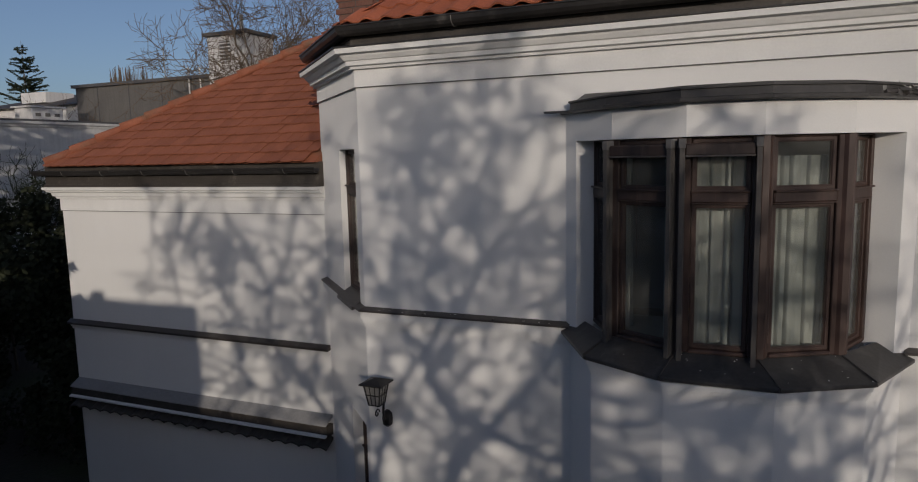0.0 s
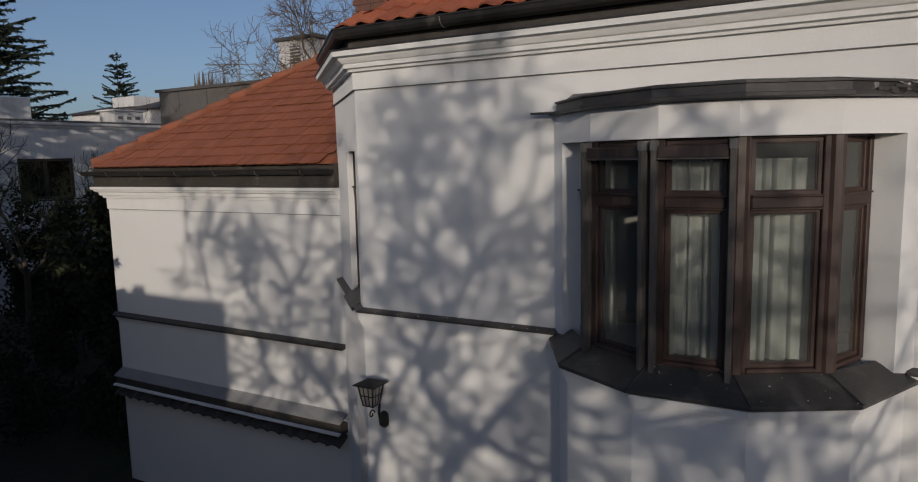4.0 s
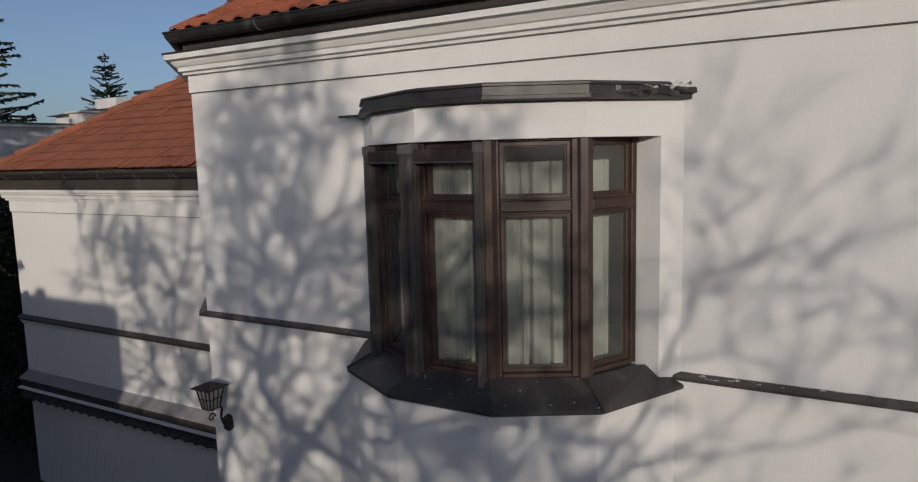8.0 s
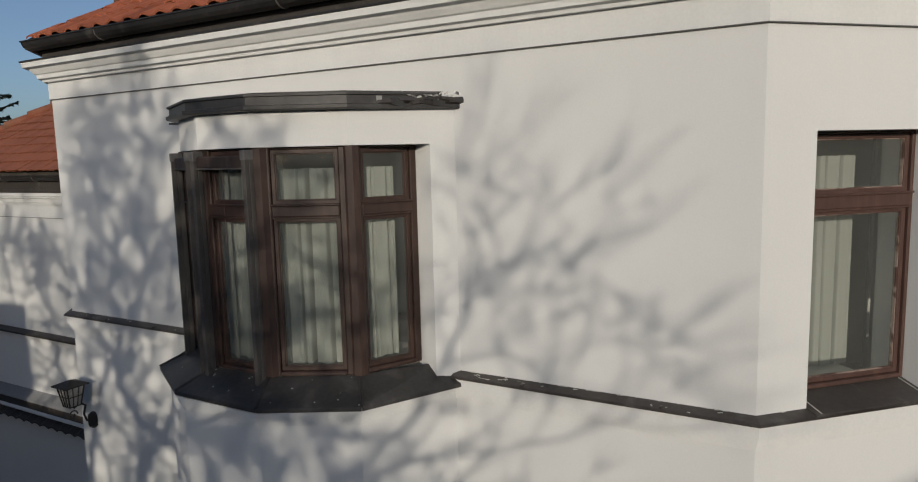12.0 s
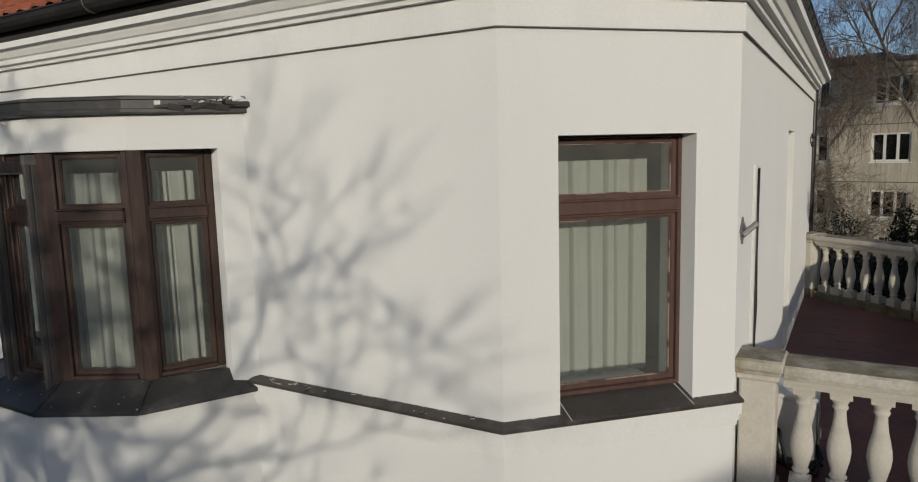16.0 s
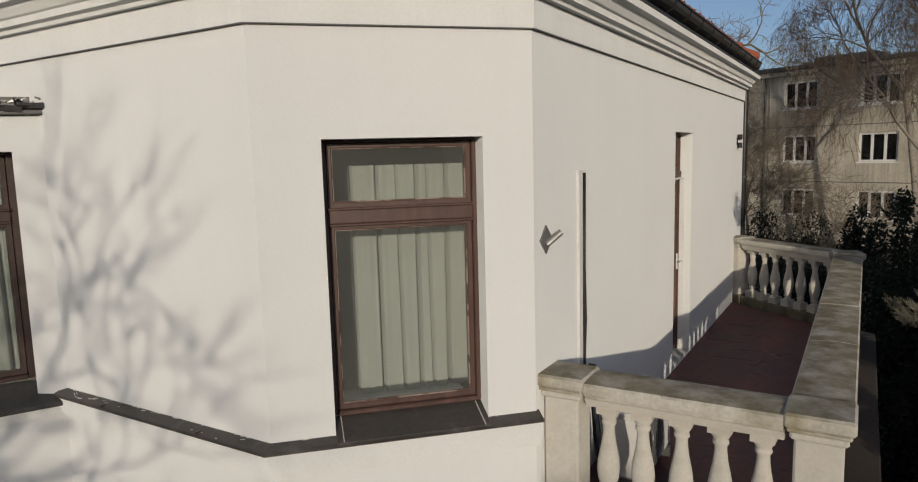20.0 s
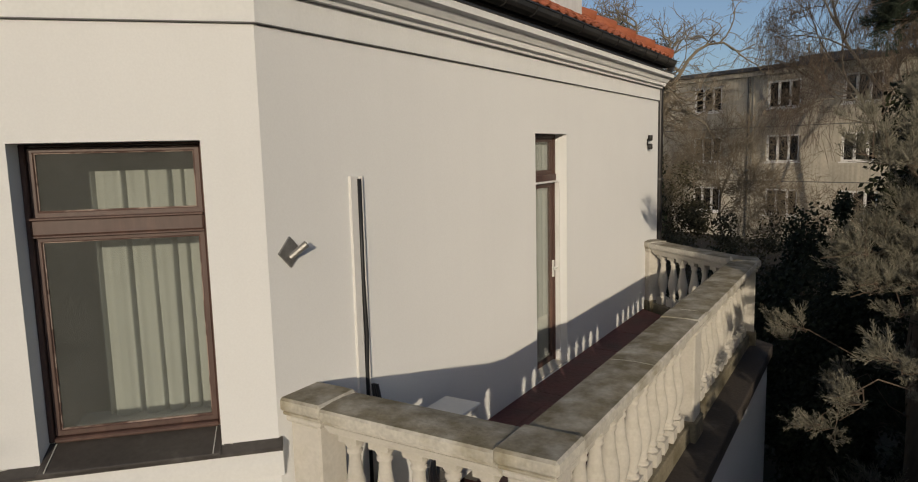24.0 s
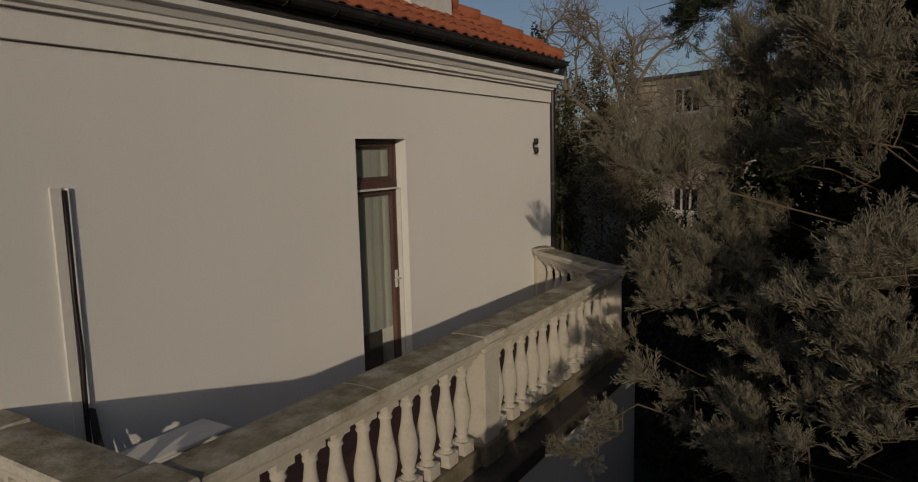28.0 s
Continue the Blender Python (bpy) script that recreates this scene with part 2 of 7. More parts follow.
ZINC_DULL = material("dull_grey_bracket", (0.14, 0.135, 0.13), 0.7, vary=0.2, scale=8, fine=40, bump=0.15)
GREY_STEEL = material("galvanised_steel", (0.35, 0.34, 0.32), 0.45, 0.7, vary=0.2, scale=12, fine=60, bump=0.2)
WHITE_PLASTIC = material("white_plastic", (0.72, 0.71, 0.68), 0.45, vary=0.05, scale=4, fine=30, bump=0.05)
BLACK_CABLE = material("black_cable", (0.015, 0.015, 0.016), 0.5, vary=0.2, bump=0.0)
cn = CURTAIN.node_tree
thin = cn.nodes.new("ShaderNodeBsdfTranslucent")
thin.inputs["Color"].default_value = (0.50, 0.525, 0.475, 1)
blend = cn.nodes.new("ShaderNodeMixShader")
blend.inputs[0].default_value = 0.12
cn.links.new(cn.nodes["Principled BSDF"].outputs[0], blend.inputs[1])
cn.links.new(thin.outputs[0], blend.inputs[2])
cn.links.new(blend.outputs[0], cn.nodes["Material Output"].inputs[0])
BRICK = material("dark_brick", (0.16, 0.075, 0.055), 0.85, vary=0.3, scale=6, fine=40, bump=0.4, random_vary=0.3, island=True)
BARK = material("grey_brown_bark", (0.11, 0.088, 0.066), 0.9, vary=0.35, scale=6, fine=30, bump=0.6, bump_dist=0.02, stretch=(1, 1, 0.3))
# lighter copy of BARK, with sunlight put into the colour
SUNNY_BARK = material("sunlit_brown_grey_bark", (0.20, 0.165, 0.12), 0.9, vary=0.3, scale=6, fine=30, bump=0.5, bump_dist=0.02)
PALE_BARK = material("pale_bark", (0.30, 0.26, 0.21), 0.85, vary=0.35, scale=5, fine=25, bump=0.4, bump_dist=0.02, second=(0.06, 0.05, 0.045), second_at=(0.58, 0.7), second_scale=5)
TWIG = material("brown_twigs", (0.135, 0.10, 0.072), 0.9, vary=0.3, scale=2, fine=10, bump=0)
# lighter copy of TWIG, sunlight painted into the brown
TWIG_SUNLIT = material("sunlit_brown_twigs", (0.21, 0.168, 0.118), 0.9, vary=0.3, scale=2, fine=10, bump=0)
JUNIPER = material("juniper_sprays", (0.200, 0.186, 0.142), 0.8, vary=0.3, scale=1.2, fine=9, bump=0, random_vary=0.3, island=True, spec=0.25)
SPRUCE = material("spruce_needles", (0.034, 0.046, 0.031), 0.8, vary=0.3, scale=1, fine=8, bump=0, random_vary=0.3, island=True, spec=0.25)
IVY = material("dark_evergreen_leaves", (0.034, 0.04, 0.021), 0.75, vary=0.3, scale=1, fine=8, bump=0, random_vary=0.35, island=True, spec=0.2)
FLAKE = material("pale_flakes", (0.55, 0.54, 0.50), 0.9, vary=0.2, scale=20, fine=80, bump=0.2)
DRY_LEAF = material("dull_olive_brown_leaves", (0.075, 0.066, 0.038), 0.8, vary=0.3, scale=1, fine=8, bump=0, random_vary=0.35, island=True, spec=0.2)
SOIL = material("leafy_soil", (0.055, 0.042, 0.030), 0.95, vary=0.35, scale=1.5, fine=18, bump=0.6, bump_dist=0.05, second=(0.045, 0.05, 0.022), second_at=(0.45, 0.65), second_scale=0.4)
FAR_WALL = material("far_white_render", (0.62, 0.62, 0.62), 0.9, vary=0.10, scale=0.8, fine=12, bump=0.1, streak=0.15)
APT = material("weathered_beige_render", (0.52, 0.475, 0.39), 0.92, vary=0.22, scale=0.7, fine=8, bump=0.1, second=(0.37, 0.335, 0.275), second_at=(0.42, 0.7), second_scale=0.5, streak=0.3)
CONCRETE = material("grey_concrete", (0.13, 0.125, 0.12), 0.9, vary=0.2, scale=0.8, fine=10, bump=0.1, streak=0.2)
# near-black colour stands in for the shade of unlit rooms
UNLIT_BLACK = material("unlit_room_black", (0.03, 0.032, 0.036), 0.9, vary=0.2, bump=0)
WHITE_PAINT = material("white_window_paint", (0.72, 0.71, 0.69), 0.5, vary=0.06, bump=0.05)
ROOF_FELT = material("grey_roof_felt", (0.09, 0.09, 0.095), 0.85, vary=0.2, scale=1, fine=12, bump=0.2)


# mesh builder ---------------------------------------------------------------
class Shape:
    def __init__(self):
        self.v, self.f = [], []

    def add(self, verts, faces):
        k = len(self.v)
        self.v += [tuple(p) for p in verts]
        self.f += [tuple(i + k for i in q) for q in faces]
        return self

    def box(self, a, b, m=None):
        (x0, y0, z0), (x1, y1, z1) = a, b
        vs = [Vector(p) for p in ((x0, y0, z0), (x1, y0, z0), (x1, y1, z0), (x0, y1, z0), (x0, y0, z1), (x1, y0, z1), (x1, y1, z1), (x0, y1, z1))]
        if m is not None:
            vs = [m @ p for p in vs]
        return self.add(vs, [(0, 3, 2, 1), (4, 5, 6, 7), (0, 1, 5, 4), (1, 2, 6, 5), (2, 3, 7, 6), (3, 0, 4, 7)])

    def prism(self, poly, z0, z1):
        """poly: plan points, anticlockwise. z1 may be a list, one height a point."""
        n = len(poly)
        tops = z1 if isinstance(z1, (list, tuple)) else [z1] * n
        vs = [(x, y, z0) for x, y in poly] + [(x, y, z) for (x, y), z in zip(poly, tops)]
        fs = [tuple(reversed(range(n))), tuple(range(n, 2 * n))] + [(i, (i + 1) % n, n + (i + 1) % n, n + i) for i in range(n)]
        return self.add(vs, fs)

    def tube(self, pts, radii, n=6, cap=True):
        pts = [Vector(p) for p in pts]
        rows = []
        side = None
        for i, p in enumerate(pts):
            d = (pts[min(i + 1, len(pts) - 1)] - pts[max(i - 1, 0)])
            d = d.normalized() if d.length > 1e-9 else Vector((0, 0, 1))
            if side is None:
                side = d.orthogonal().normalized()
            else:
                side = side - d * side.dot(d)
                side = side.normalized() if side.length > 1e-6 else d.orthogonal().normalized()
            up = d.cross(side)
            r = radii[i] if isinstance(radii, (list, tuple)) else radii
            rows += [p + (side * math.cos(a) + up * math.sin(a)) * r for a in (2 * math.pi * k / n for k in range(n))]
        fs = [(j * n + k, j * n + (k + 1) % n, (j + 1) * n + (k + 1) % n, (j + 1) * n + k) for j in range(len(pts) - 1) for k in range(n)]
        if cap:
            fs += [tuple(reversed(range(n))), tuple((len(pts) - 1) * n + k for k in range(n))]
        return self.add(rows, fs)

    def lathe(self, profile, n=12, centre=(0, 0, 0)):
        cx, cy, cz = centre
        vs = [(cx + r * math.cos(2 * math.pi * k / n), cy + r * math.sin(2 * math.pi * k / n), cz + z) for r, z in profile for k in range(n)]
        fs = [(j * n + k, j * n + (k + 1) % n, (j + 1) * n + (k + 1) % n, (j + 1) * n + k) for j in range(len(profile) - 1) for k in range(n)]
        fs += [tuple(reversed(range(n))), tuple((len(profile) - 1) * n + k for k in range(n))]
        return self.add(vs, fs)

    def sweep(self, path, profile, closed=False):
        """Carry a closed profile of (out, z) points along a plan path whose outside lies to its right, with mitred corners."""
        n, k = len(path), len(profile)
        vs = []
        for i, p in enumerate(path):
            p = Vector(p)
            before = (p - Vector(path[i - 1])).normalized() if (i or closed) else None
            after = (Vector(path[(i + 1) % n]) - p).normalized() if (i < n - 1 or closed) else None
            na = Vector((before.y, -before.x)) if before else None
            nb = Vector((after.y, -after.x)) if after else None
            if na and nb:
                m = (na + nb).normalized()
                m = m / max(0.3, m.dot(na))
            else:
                m = na or nb
            vs += [(p.x + m.x * o, p.y + m.y * o, z) for o, z in profile]
        fs = []
        for i in range(n if closed else n - 1):
            a, b = i * k, ((i + 1) % n) * k
            fs += [(a + j, b + j, b + (j + 1) % k, a + (j + 1) % k) for j in range(k)]
        if not closed:
            fs += [tuple(range(k)), tuple(reversed([(n - 1) * k + j for j in range(k)]))]
        return self.add(vs, fs)

    def mesh(self, name, mat, bevel=0.0, smooth=False, weld=False):
        me = bpy.data.meshes.new(name)
        me.from_pydata(self.v, [], self.f)
        bm = bmesh.new()
        bm.from_mesh(me)
        if weld:
            bmesh.ops.remove_doubles(bm, verts=bm.verts, dist=0.0005)
        if bevel or len(self.f) < 4000:
            bmesh.ops.recalc_face_normals(bm, faces=bm.faces)
        if bevel:
            es = [e for e in bm.edges if len(e.link_faces) == 2 and e.calc_face_angle(0) > 0.5]
            bmesh.ops.bevel(bm, geom=es, offset=bevel, segments=1, affect="EDGES", profile=0.5, clamp_overlap=True)
        bm.to_mesh(me)
        bm.free()
        if smooth:
            me.polygons.foreach_set("use_smooth", [True] * len(me.polygons))
        me.materials.append(mat)
        return me


def part(name, shape, mat, parent=None, label="", bevel=0.0, smooth=False, m=None, weld=False):
    """Link a shape as one mesh object, under a thing or a part where one is given."""
    ob = new(name, shape.mesh(name, mat, bevel, smooth, weld) if isinstance(shape, Shape) else shape)
    if parent is not None:
        ob.parent = parent
    if m is not None:
        ob.matrix_basis = m
    if label:
        ob["label"] = label
    return ob


def empty(name, m=None, parent=None):
    ob = new(name)
    ob.empty_display_size = 0.2
    if parent is not None:
        ob.parent = parent
    if m is not None:
        ob.matrix_basis = m
    return ob


# plan of the house ----------------------------------------------------------
def facade(x, y, yaw):
    """A wall's own frame: x runs along it, seen from outside from its left end; -y points out."""
    return pose(x, y, 0, 0, 0, yaw)


FA, FB, FC = facade(-3.65, 6.08, 0), facade(3.25, 6.08, 45), facade(4.36, 7.19, 90)
FD, FW = facade(-5.06, 7.49, -45), facade(-9.98, 7.49, 0)
LEN_A, LEN_B, LEN_C, LEN_D, LEN_W = 6.90, 1.570, 7.81, 1.994, 4.92
OUTLINE = [(-5.06, 7.49), (-3.65, 6.08), (3.25, 6.08), (4.36, 7.19), (4.36, 15.0)]
EAVES = OUTLINE + [(-5.06, 15.0)]
BX = -0.125                      # the bay's middle
FLOOR_Z = 3.05                   # balcony and rooms


def wall(name, m, length, z0, z1, openings, label, thick=0.4, depth=None):
    """A wall with rectangular openings (x0, z0, x1, z1) that go right through it."""
    xs = sorted({0, length, *[o[0] for o in openings], *[o[2] for o in openings]})
    zs = sorted({z0, z1, *[o[1] for o in openings], *[o[3] for o in openings]})
    s = Shape()

    def quad(*p):
        s.add([m @ Vector(q) for q in p], [(0, 1, 2, 3)])
    for x0, x1 in zip(xs, xs[1:]):
        for a, b in zip(zs, zs[1:]):
            if any(o[0] <= x0 and x1 <= o[2] and o[1] <= a and b <= o[3] for o in openings):
                continue
            quad((x0, 0, a), (x1, 0, a), (x1, 0, b), (x0, 0, b))
            quad((x1, thick, a), (x0, thick, a), (x0, thick, b), (x1, thick, b))
    for x0, a, x1, b in openings:
        quad((x0, 0, a), (x0, 0, b), (x0, thick, b), (x0, thick, a))
        quad((x1, 0, b), (x1, 0, a), (x1, thick, a), (x1, thick, b))
        quad((x0, 0, b), (x1, 0, b), (x1, thick, b), (x0, thick, b))
        quad((x1, 0, a), (x0, 0, a), (x0, thick, a), (x1, thick, a))
    quad((0, 0, z0), (0, 0, z1), (0, thick, z1), (0, thick, z0))
    quad((length, 0, z1), (length, 0, z0), (length, thick, z0), (length, thick, z1))
    quad((0, 0, z1), (length, 0, z1), (length, thick, z1), (0, thick, z1))
    quad((length, 0, z0), (0, 0, z0), (0, thick, z0), (length, thick, z0))
    me = bpy.data.meshes.new(name)
    me.from_pydata(s.v, [], s.f)
    me.materials.append(PLASTER)
    return tagged(new(name, me), label, "wall", kind="structure")


wall("wall_front", FA, LEN_A, -0.3, 6.5, [(3.65 + BX - 1.0, 3.2, 3.65 + BX + 1.0, 5.6)], "white plastered house wall with the bay window")
wall("wall_chamfer_right", FB, LEN_B, -0.3, 6.5, [(0.36, 3.775, 1.265, 5.486)], "white plastered slanting corner wall with a window")
wall("wall_side", FC, LEN_C, -0.3, 6.5, [(3.45, FLOOR_Z, 4.235, 5.555)], "white plastered side wall above the balcony")
wall("wall_chamfer_left", FD, LEN_D, -0.3, 6.5, [(1.06, 3.77, 1.80, 5.47), (1.16, 0.5, 1.84, 2.44)], "white plastered slanting corner wall with a narrow window")
wall("wall_wing", FW, LEN_W, -0.3, 5.1, [], "white plastered wall of the lower wing")
wall("wall_back", facade(3.955, 15.0, 180), 13.53, -0.3, 6.5, [], "white plastered back wall of the house")
wall("wall_wing_end", facade(-9.98, 15.0, -90), 7.105, -0.3, 5.1, [], "white plastered end wall of the lower wing")
wall("wall_main_left", facade(-5.06, 14.59, -90), 7.09, 5.1, 6.5, [], "white plastered wall above the wing roof")

inside = Shape().prism([(-4.5, 7.6), (-3.45, 6.52), (3.05, 6.52), (3.9, 7.4), (3.9, 14.5), (-4.5, 14.5)], FLOOR_Z - 0.15, FLOOR_Z)
tagged(part("room_floor", inside, PARQUET), "brown wooden floor inside the house", "floor", kind="structure")
ceil = Shape().prism([(-4.5, 7.6), (-3.45, 6.52), (3.05, 6.52), (3.9, 7.4), (3.9, 14.5), (-4.5, 14.5)], 5.95, 6.1)
tagged(part("ceiling", ceil, INNER), "pale plaster ceiling inside the house", "ceiling", kind="structure")
tagged(part("wall_inner", Shape().box((-4.4, 10.2, FLOOR_Z), (3.9, 10.35, 5.95)), INNER), "pale inner wall behind the windows", "wall", kind="structure")
tagged(part("wall_inner_cross", Shape().box((1.75, 6.5, FLOOR_Z), (1.87, 10.2, 5.95)), INNER), "pale inner wall between two rooms", "wall", kind="structure")

# cornices, ledges, gutters ----------------------------------------------------
cornice = tagged(empty("cornice"), "white moulded cornice with a plain frieze under the eaves", "cornice", kind="structure")
part("frieze", Shape().sweep(OUTLINE, [(-0.02, 6.088), (0.02, 6.088), (0.02, 6.26), (-0.02, 6.26)]), TRIM_WHITE, cornice)
part("moulding", Shape().sweep(OUTLINE, [(-0.02, 6.26), (0.06, 6.26), (0.066, 6.283), (0.105, 6.292), (0.11, 6.332), (0.13, 6.34), (0.16, 6.372), (0.17, 6.388), (0.222, 6.398), (0.23, 6.446), (-0.02, 6.446)]), TRIM_WHITE, cornice)
part("cover_sheet", Shape().sweep(OUTLINE, [(-0.02, 6.449), (0.238, 6.449), (0.243, 6.452), (0.243, 6.464), (0.05, 6.482), (-0.02, 6.482)]), GUTTER, cornice, "dark sheet-metal cover on the cornice")
part("drip_strip", Shape().sweep(OUTLINE, [(-0.02, 6.081), (0.021, 6.081), (0.021, 6.087), (-0.02, 6.087)]), ZINC_DULL, cornice, "thin dark drip strip under the frieze")

eaves = tagged(empty("eaves_gutter"), "dark metal gutter and brown fascia along the main roof", "gutter", kind="structure")
part("fascia", Shape().sweep(EAVES, [(-0.05, 6.484), (0.045, 6.484), (0.045, 6.556), (0.058, 6.560), (0.062, 6.568), (0.058, 6.576), (0.035, 6.58), (0.035, 6.70), (-0.05, 6.70)]), FASCIA, eaves)


def gutter_profile(o, z, r):
    outer = [(o + r * math.cos(a), z + r * math.sin(a)) for a in (math.pi + math.pi * k / 7 for k in range(8))]
    inner = [(o + (r - 0.008) * math.cos(a), z + (r - 0.008) * math.sin(a)) for a in (2 * math.pi - math.pi * k / 7 for k in range(8))]
    bead = [(o + r + 0.012, z + 0.004), (o + r + 0.012, z + 0.016), (o + r - 0.006, z + 0.016)]
    return outer + bead + inner


part("gutter", Shape().sweep(EAVES, gutter_profile(0.128, 6.652, 0.083)), GUTTER, eaves)


def gutter_clips(parent, m, length, o, z, r, step, mat):
    k = int(length / step)
    for i in range(k):
        x = (i + 0.5) * length / k
        pts = [(x, -o + r * 1.05 * math.cos(a), z + r * 1.05 * math.sin(a)) for a in (math.pi + math.pi * j / 6 for j in range(7))]
        pts = [(p[0], -o - (p[1] + o), p[2]) for p in pts]
        part("clip", Shape().tube([m @ Vector(p) for p in pts], 0.0055, 4), mat, parent)


gutter_clips(eaves, FA, LEN_A, 0.128, 6.652, 0.085, 1.9, GREY_STEEL)
gutter_clips(eaves, FC, LEN_C, 0.128, 6.652, 0.085, 0.55, GUTTER)

wing_path = [(-9.98, 15.0), (-9.98, 7.49), (-5.0, 7.49)]
wing_trim = tagged(empty("wing_cornice"), "white moulded cornice of the lower wing", "cornice", kind="structure")
part("frieze", Shape().sweep(wing_path, [(-0.02, 4.645), (0.019, 4.645), (0.019, 4.83), (-0.02, 4.83)]), TRIM_WHITE, wing_trim)
part("drip_strip", Shape().sweep(wing_path, [(-0.02, 4.638), (0.021, 4.638), (0.021, 4.643), (-0.02, 4.643)]), ZINC_DULL, wing_trim)
part("moulding", Shape().sweep(wing_path, [(-0.02, 4.83), (0.05, 4.83), (0.06, 4.865), (0.09, 4.875), (0.10, 4.925), (0.145, 4.94), (0.155, 4.965), (0.185, 4.975), (0.19, 5.015), (-0.02, 5.015)]), TRIM_WHITE, wing_trim)
wing_eaves = tagged(empty("wing_gutter"), "dark metal gutter and fascia along the wing roof", "gutter", kind="structure")
part("fascia", Shape().sweep(wing_path, [(-0.05, 5.018), (0.16, 5.018), (0.16, 5.06), (0.14, 5.063), (0.14, 5.338), (-0.05, 5.338)]), FASCIA, wing_eaves)
part("gutter", Shape().sweep(wing_path, gutter_profile(0.215, 5.255, 0.065)), GUTTER, wing_eaves)
gutter_clips(wing_eaves, FW, LEN_W, 0.215, 5.255, 0.067, 0.75, GREY_STEEL)

# string course with its metal cover ---------------------------------------------
BAY_LOW = [(BX - 1.32, 6.08), (BX - 0.98, 5.36), (BX - 0.375, 5.02), (BX + 0.375, 5.02), (BX + 0.98, 5.36), (BX + 1.32, 6.08)]
BAY_BAND = [(BX - 1.36, 6.08), (BX - 0.85, 5.52), (BX - 0.26, 5.20), (BX + 0.26, 5.20), (BX + 0.85, 5.52), (BX + 1.36, 6.08)]
FX = -0.152                      # the middle of its window frame
BAY_FRAME = [(FX - 1.077, 6.04), (FX - 0.842, 5.555), (FX - 0.283, 5.255), (FX + 0.283, 5.255), (FX + 0.842, 5.555), (FX + 1.077, 6.04)]
COURSES = ([(-5.06, 7.49), (-3.65, 6.08), (BX - 1.32, 6.08)], [(BX + 1.32, 6.08), (3.25, 6.08), (4.375, 7.205)])
course = tagged(empty("string_course"), "white moulded string course with a dark metal cover strip", "string course", kind="structure")
for run in COURSES:
    part("moulding", Shape().sweep(run, [(-0.02, 3.60), (0.014, 3.60), (0.016, 3.640), (0.036, 3.643), (0.038, 3.686), (0.058, 3.689), (0.060, 3.769), (-0.02, 3.769)]), TRIM_WHITE, course)
    part("cover_strip", Shape().sweep(run, [(-0.01, 3.772), (0.074, 3.771), (0.080, 3.773), (0.080, 3.789), (0.074, 3.793), (-0.01, 3.820)]), SHEET, course, "dark sheet-metal cover strip, dented along its edge")
for x in (-2.95, -2.2, 1.75, 2.7):
    part("seam", Shape().box((x, 6.002, 3.772), (x + 0.016, 6.07, 3.806)), SHEET, course)
q = random.Random(77)
flakes = Shape()
for k in range(70):
    x = q.choice((q.uniform(-3.6, BX - 1.4), q.uniform(BX + 1.45, 3.2), q.uniform(BX + 1.45, 3.2)))
    back_edge = q.random() < 0.6
    y, z = (6.076, 3.816) if back_edge else (6.076 - q.uniform(0.01, 0.065), 3.80)
    if not back_edge:
        z = 3.820 - (6.09 - y) * 0.34 + 0.001
    flakes.box((-q.uniform(0.002, 0.02), -0.002, 0), (q.uniform(0.002, 0.02), 0.003, q.uniform(0.001, 0.005)), pose(x, y, z, q.uniform(-20, 20), q.uniform(-9, 9), q.uniform(-30, 30)))
for k in range(6):
    u = q.uniform(0.02, 1.4)
    flakes.box((-q.uniform(0.002, 0.015), -0.002, 0), (q.uniform(0.002, 0.015), 0.003, q.uniform(0.001, 0.005)), FB @ pose(u, -0.006, 3.815, q.uniform(-20, 20), q.uniform(-9, 9), q.uniform(-30, 30)))
tagged(part("paint_flakes", flakes, FLAKE, course, "pale flaking paint and sealant"), kind="stuff")
wing_course = tagged(empty("wing_string_course"), "thin moulded ledge with a dark metal cover on the wing", "string course", kind="structure")
part("moulding", Shape().sweep([(-10.0, 7.49), (-5.06, 7.49)], [(-0.02, 2.72), (0.012, 2.72), (0.02, 2.76), (0.04, 2.765), (0.05, 2.81), (-0.02, 2.81)]), TRIM_WHITE, wing_course)
part("cover_strip", Shape().sweep([(-10.04, 7.49), (-5.06, 7.49)], [(-0.01, 2.813), (0.075, 2.803), (0.08, 2.835), (-0.01, 2.885)]), SHEET, wing_course)

# low tiled canopy on the wing wall
canopy = tagged(empty("wall_canopy", pose(-7.5, 7.49, 1.6)), "narrow tiled canopy with grey flashing along the wing wall", "canopy")
CW = pose(7.5, -7.49, -1.6)


def canopy_part(name, profile, mat, label=""):
    part(name, Shape().sweep([(-9.98, 7.49), (-5.08, 7.49)], profile), mat, canopy, label, m=CW)


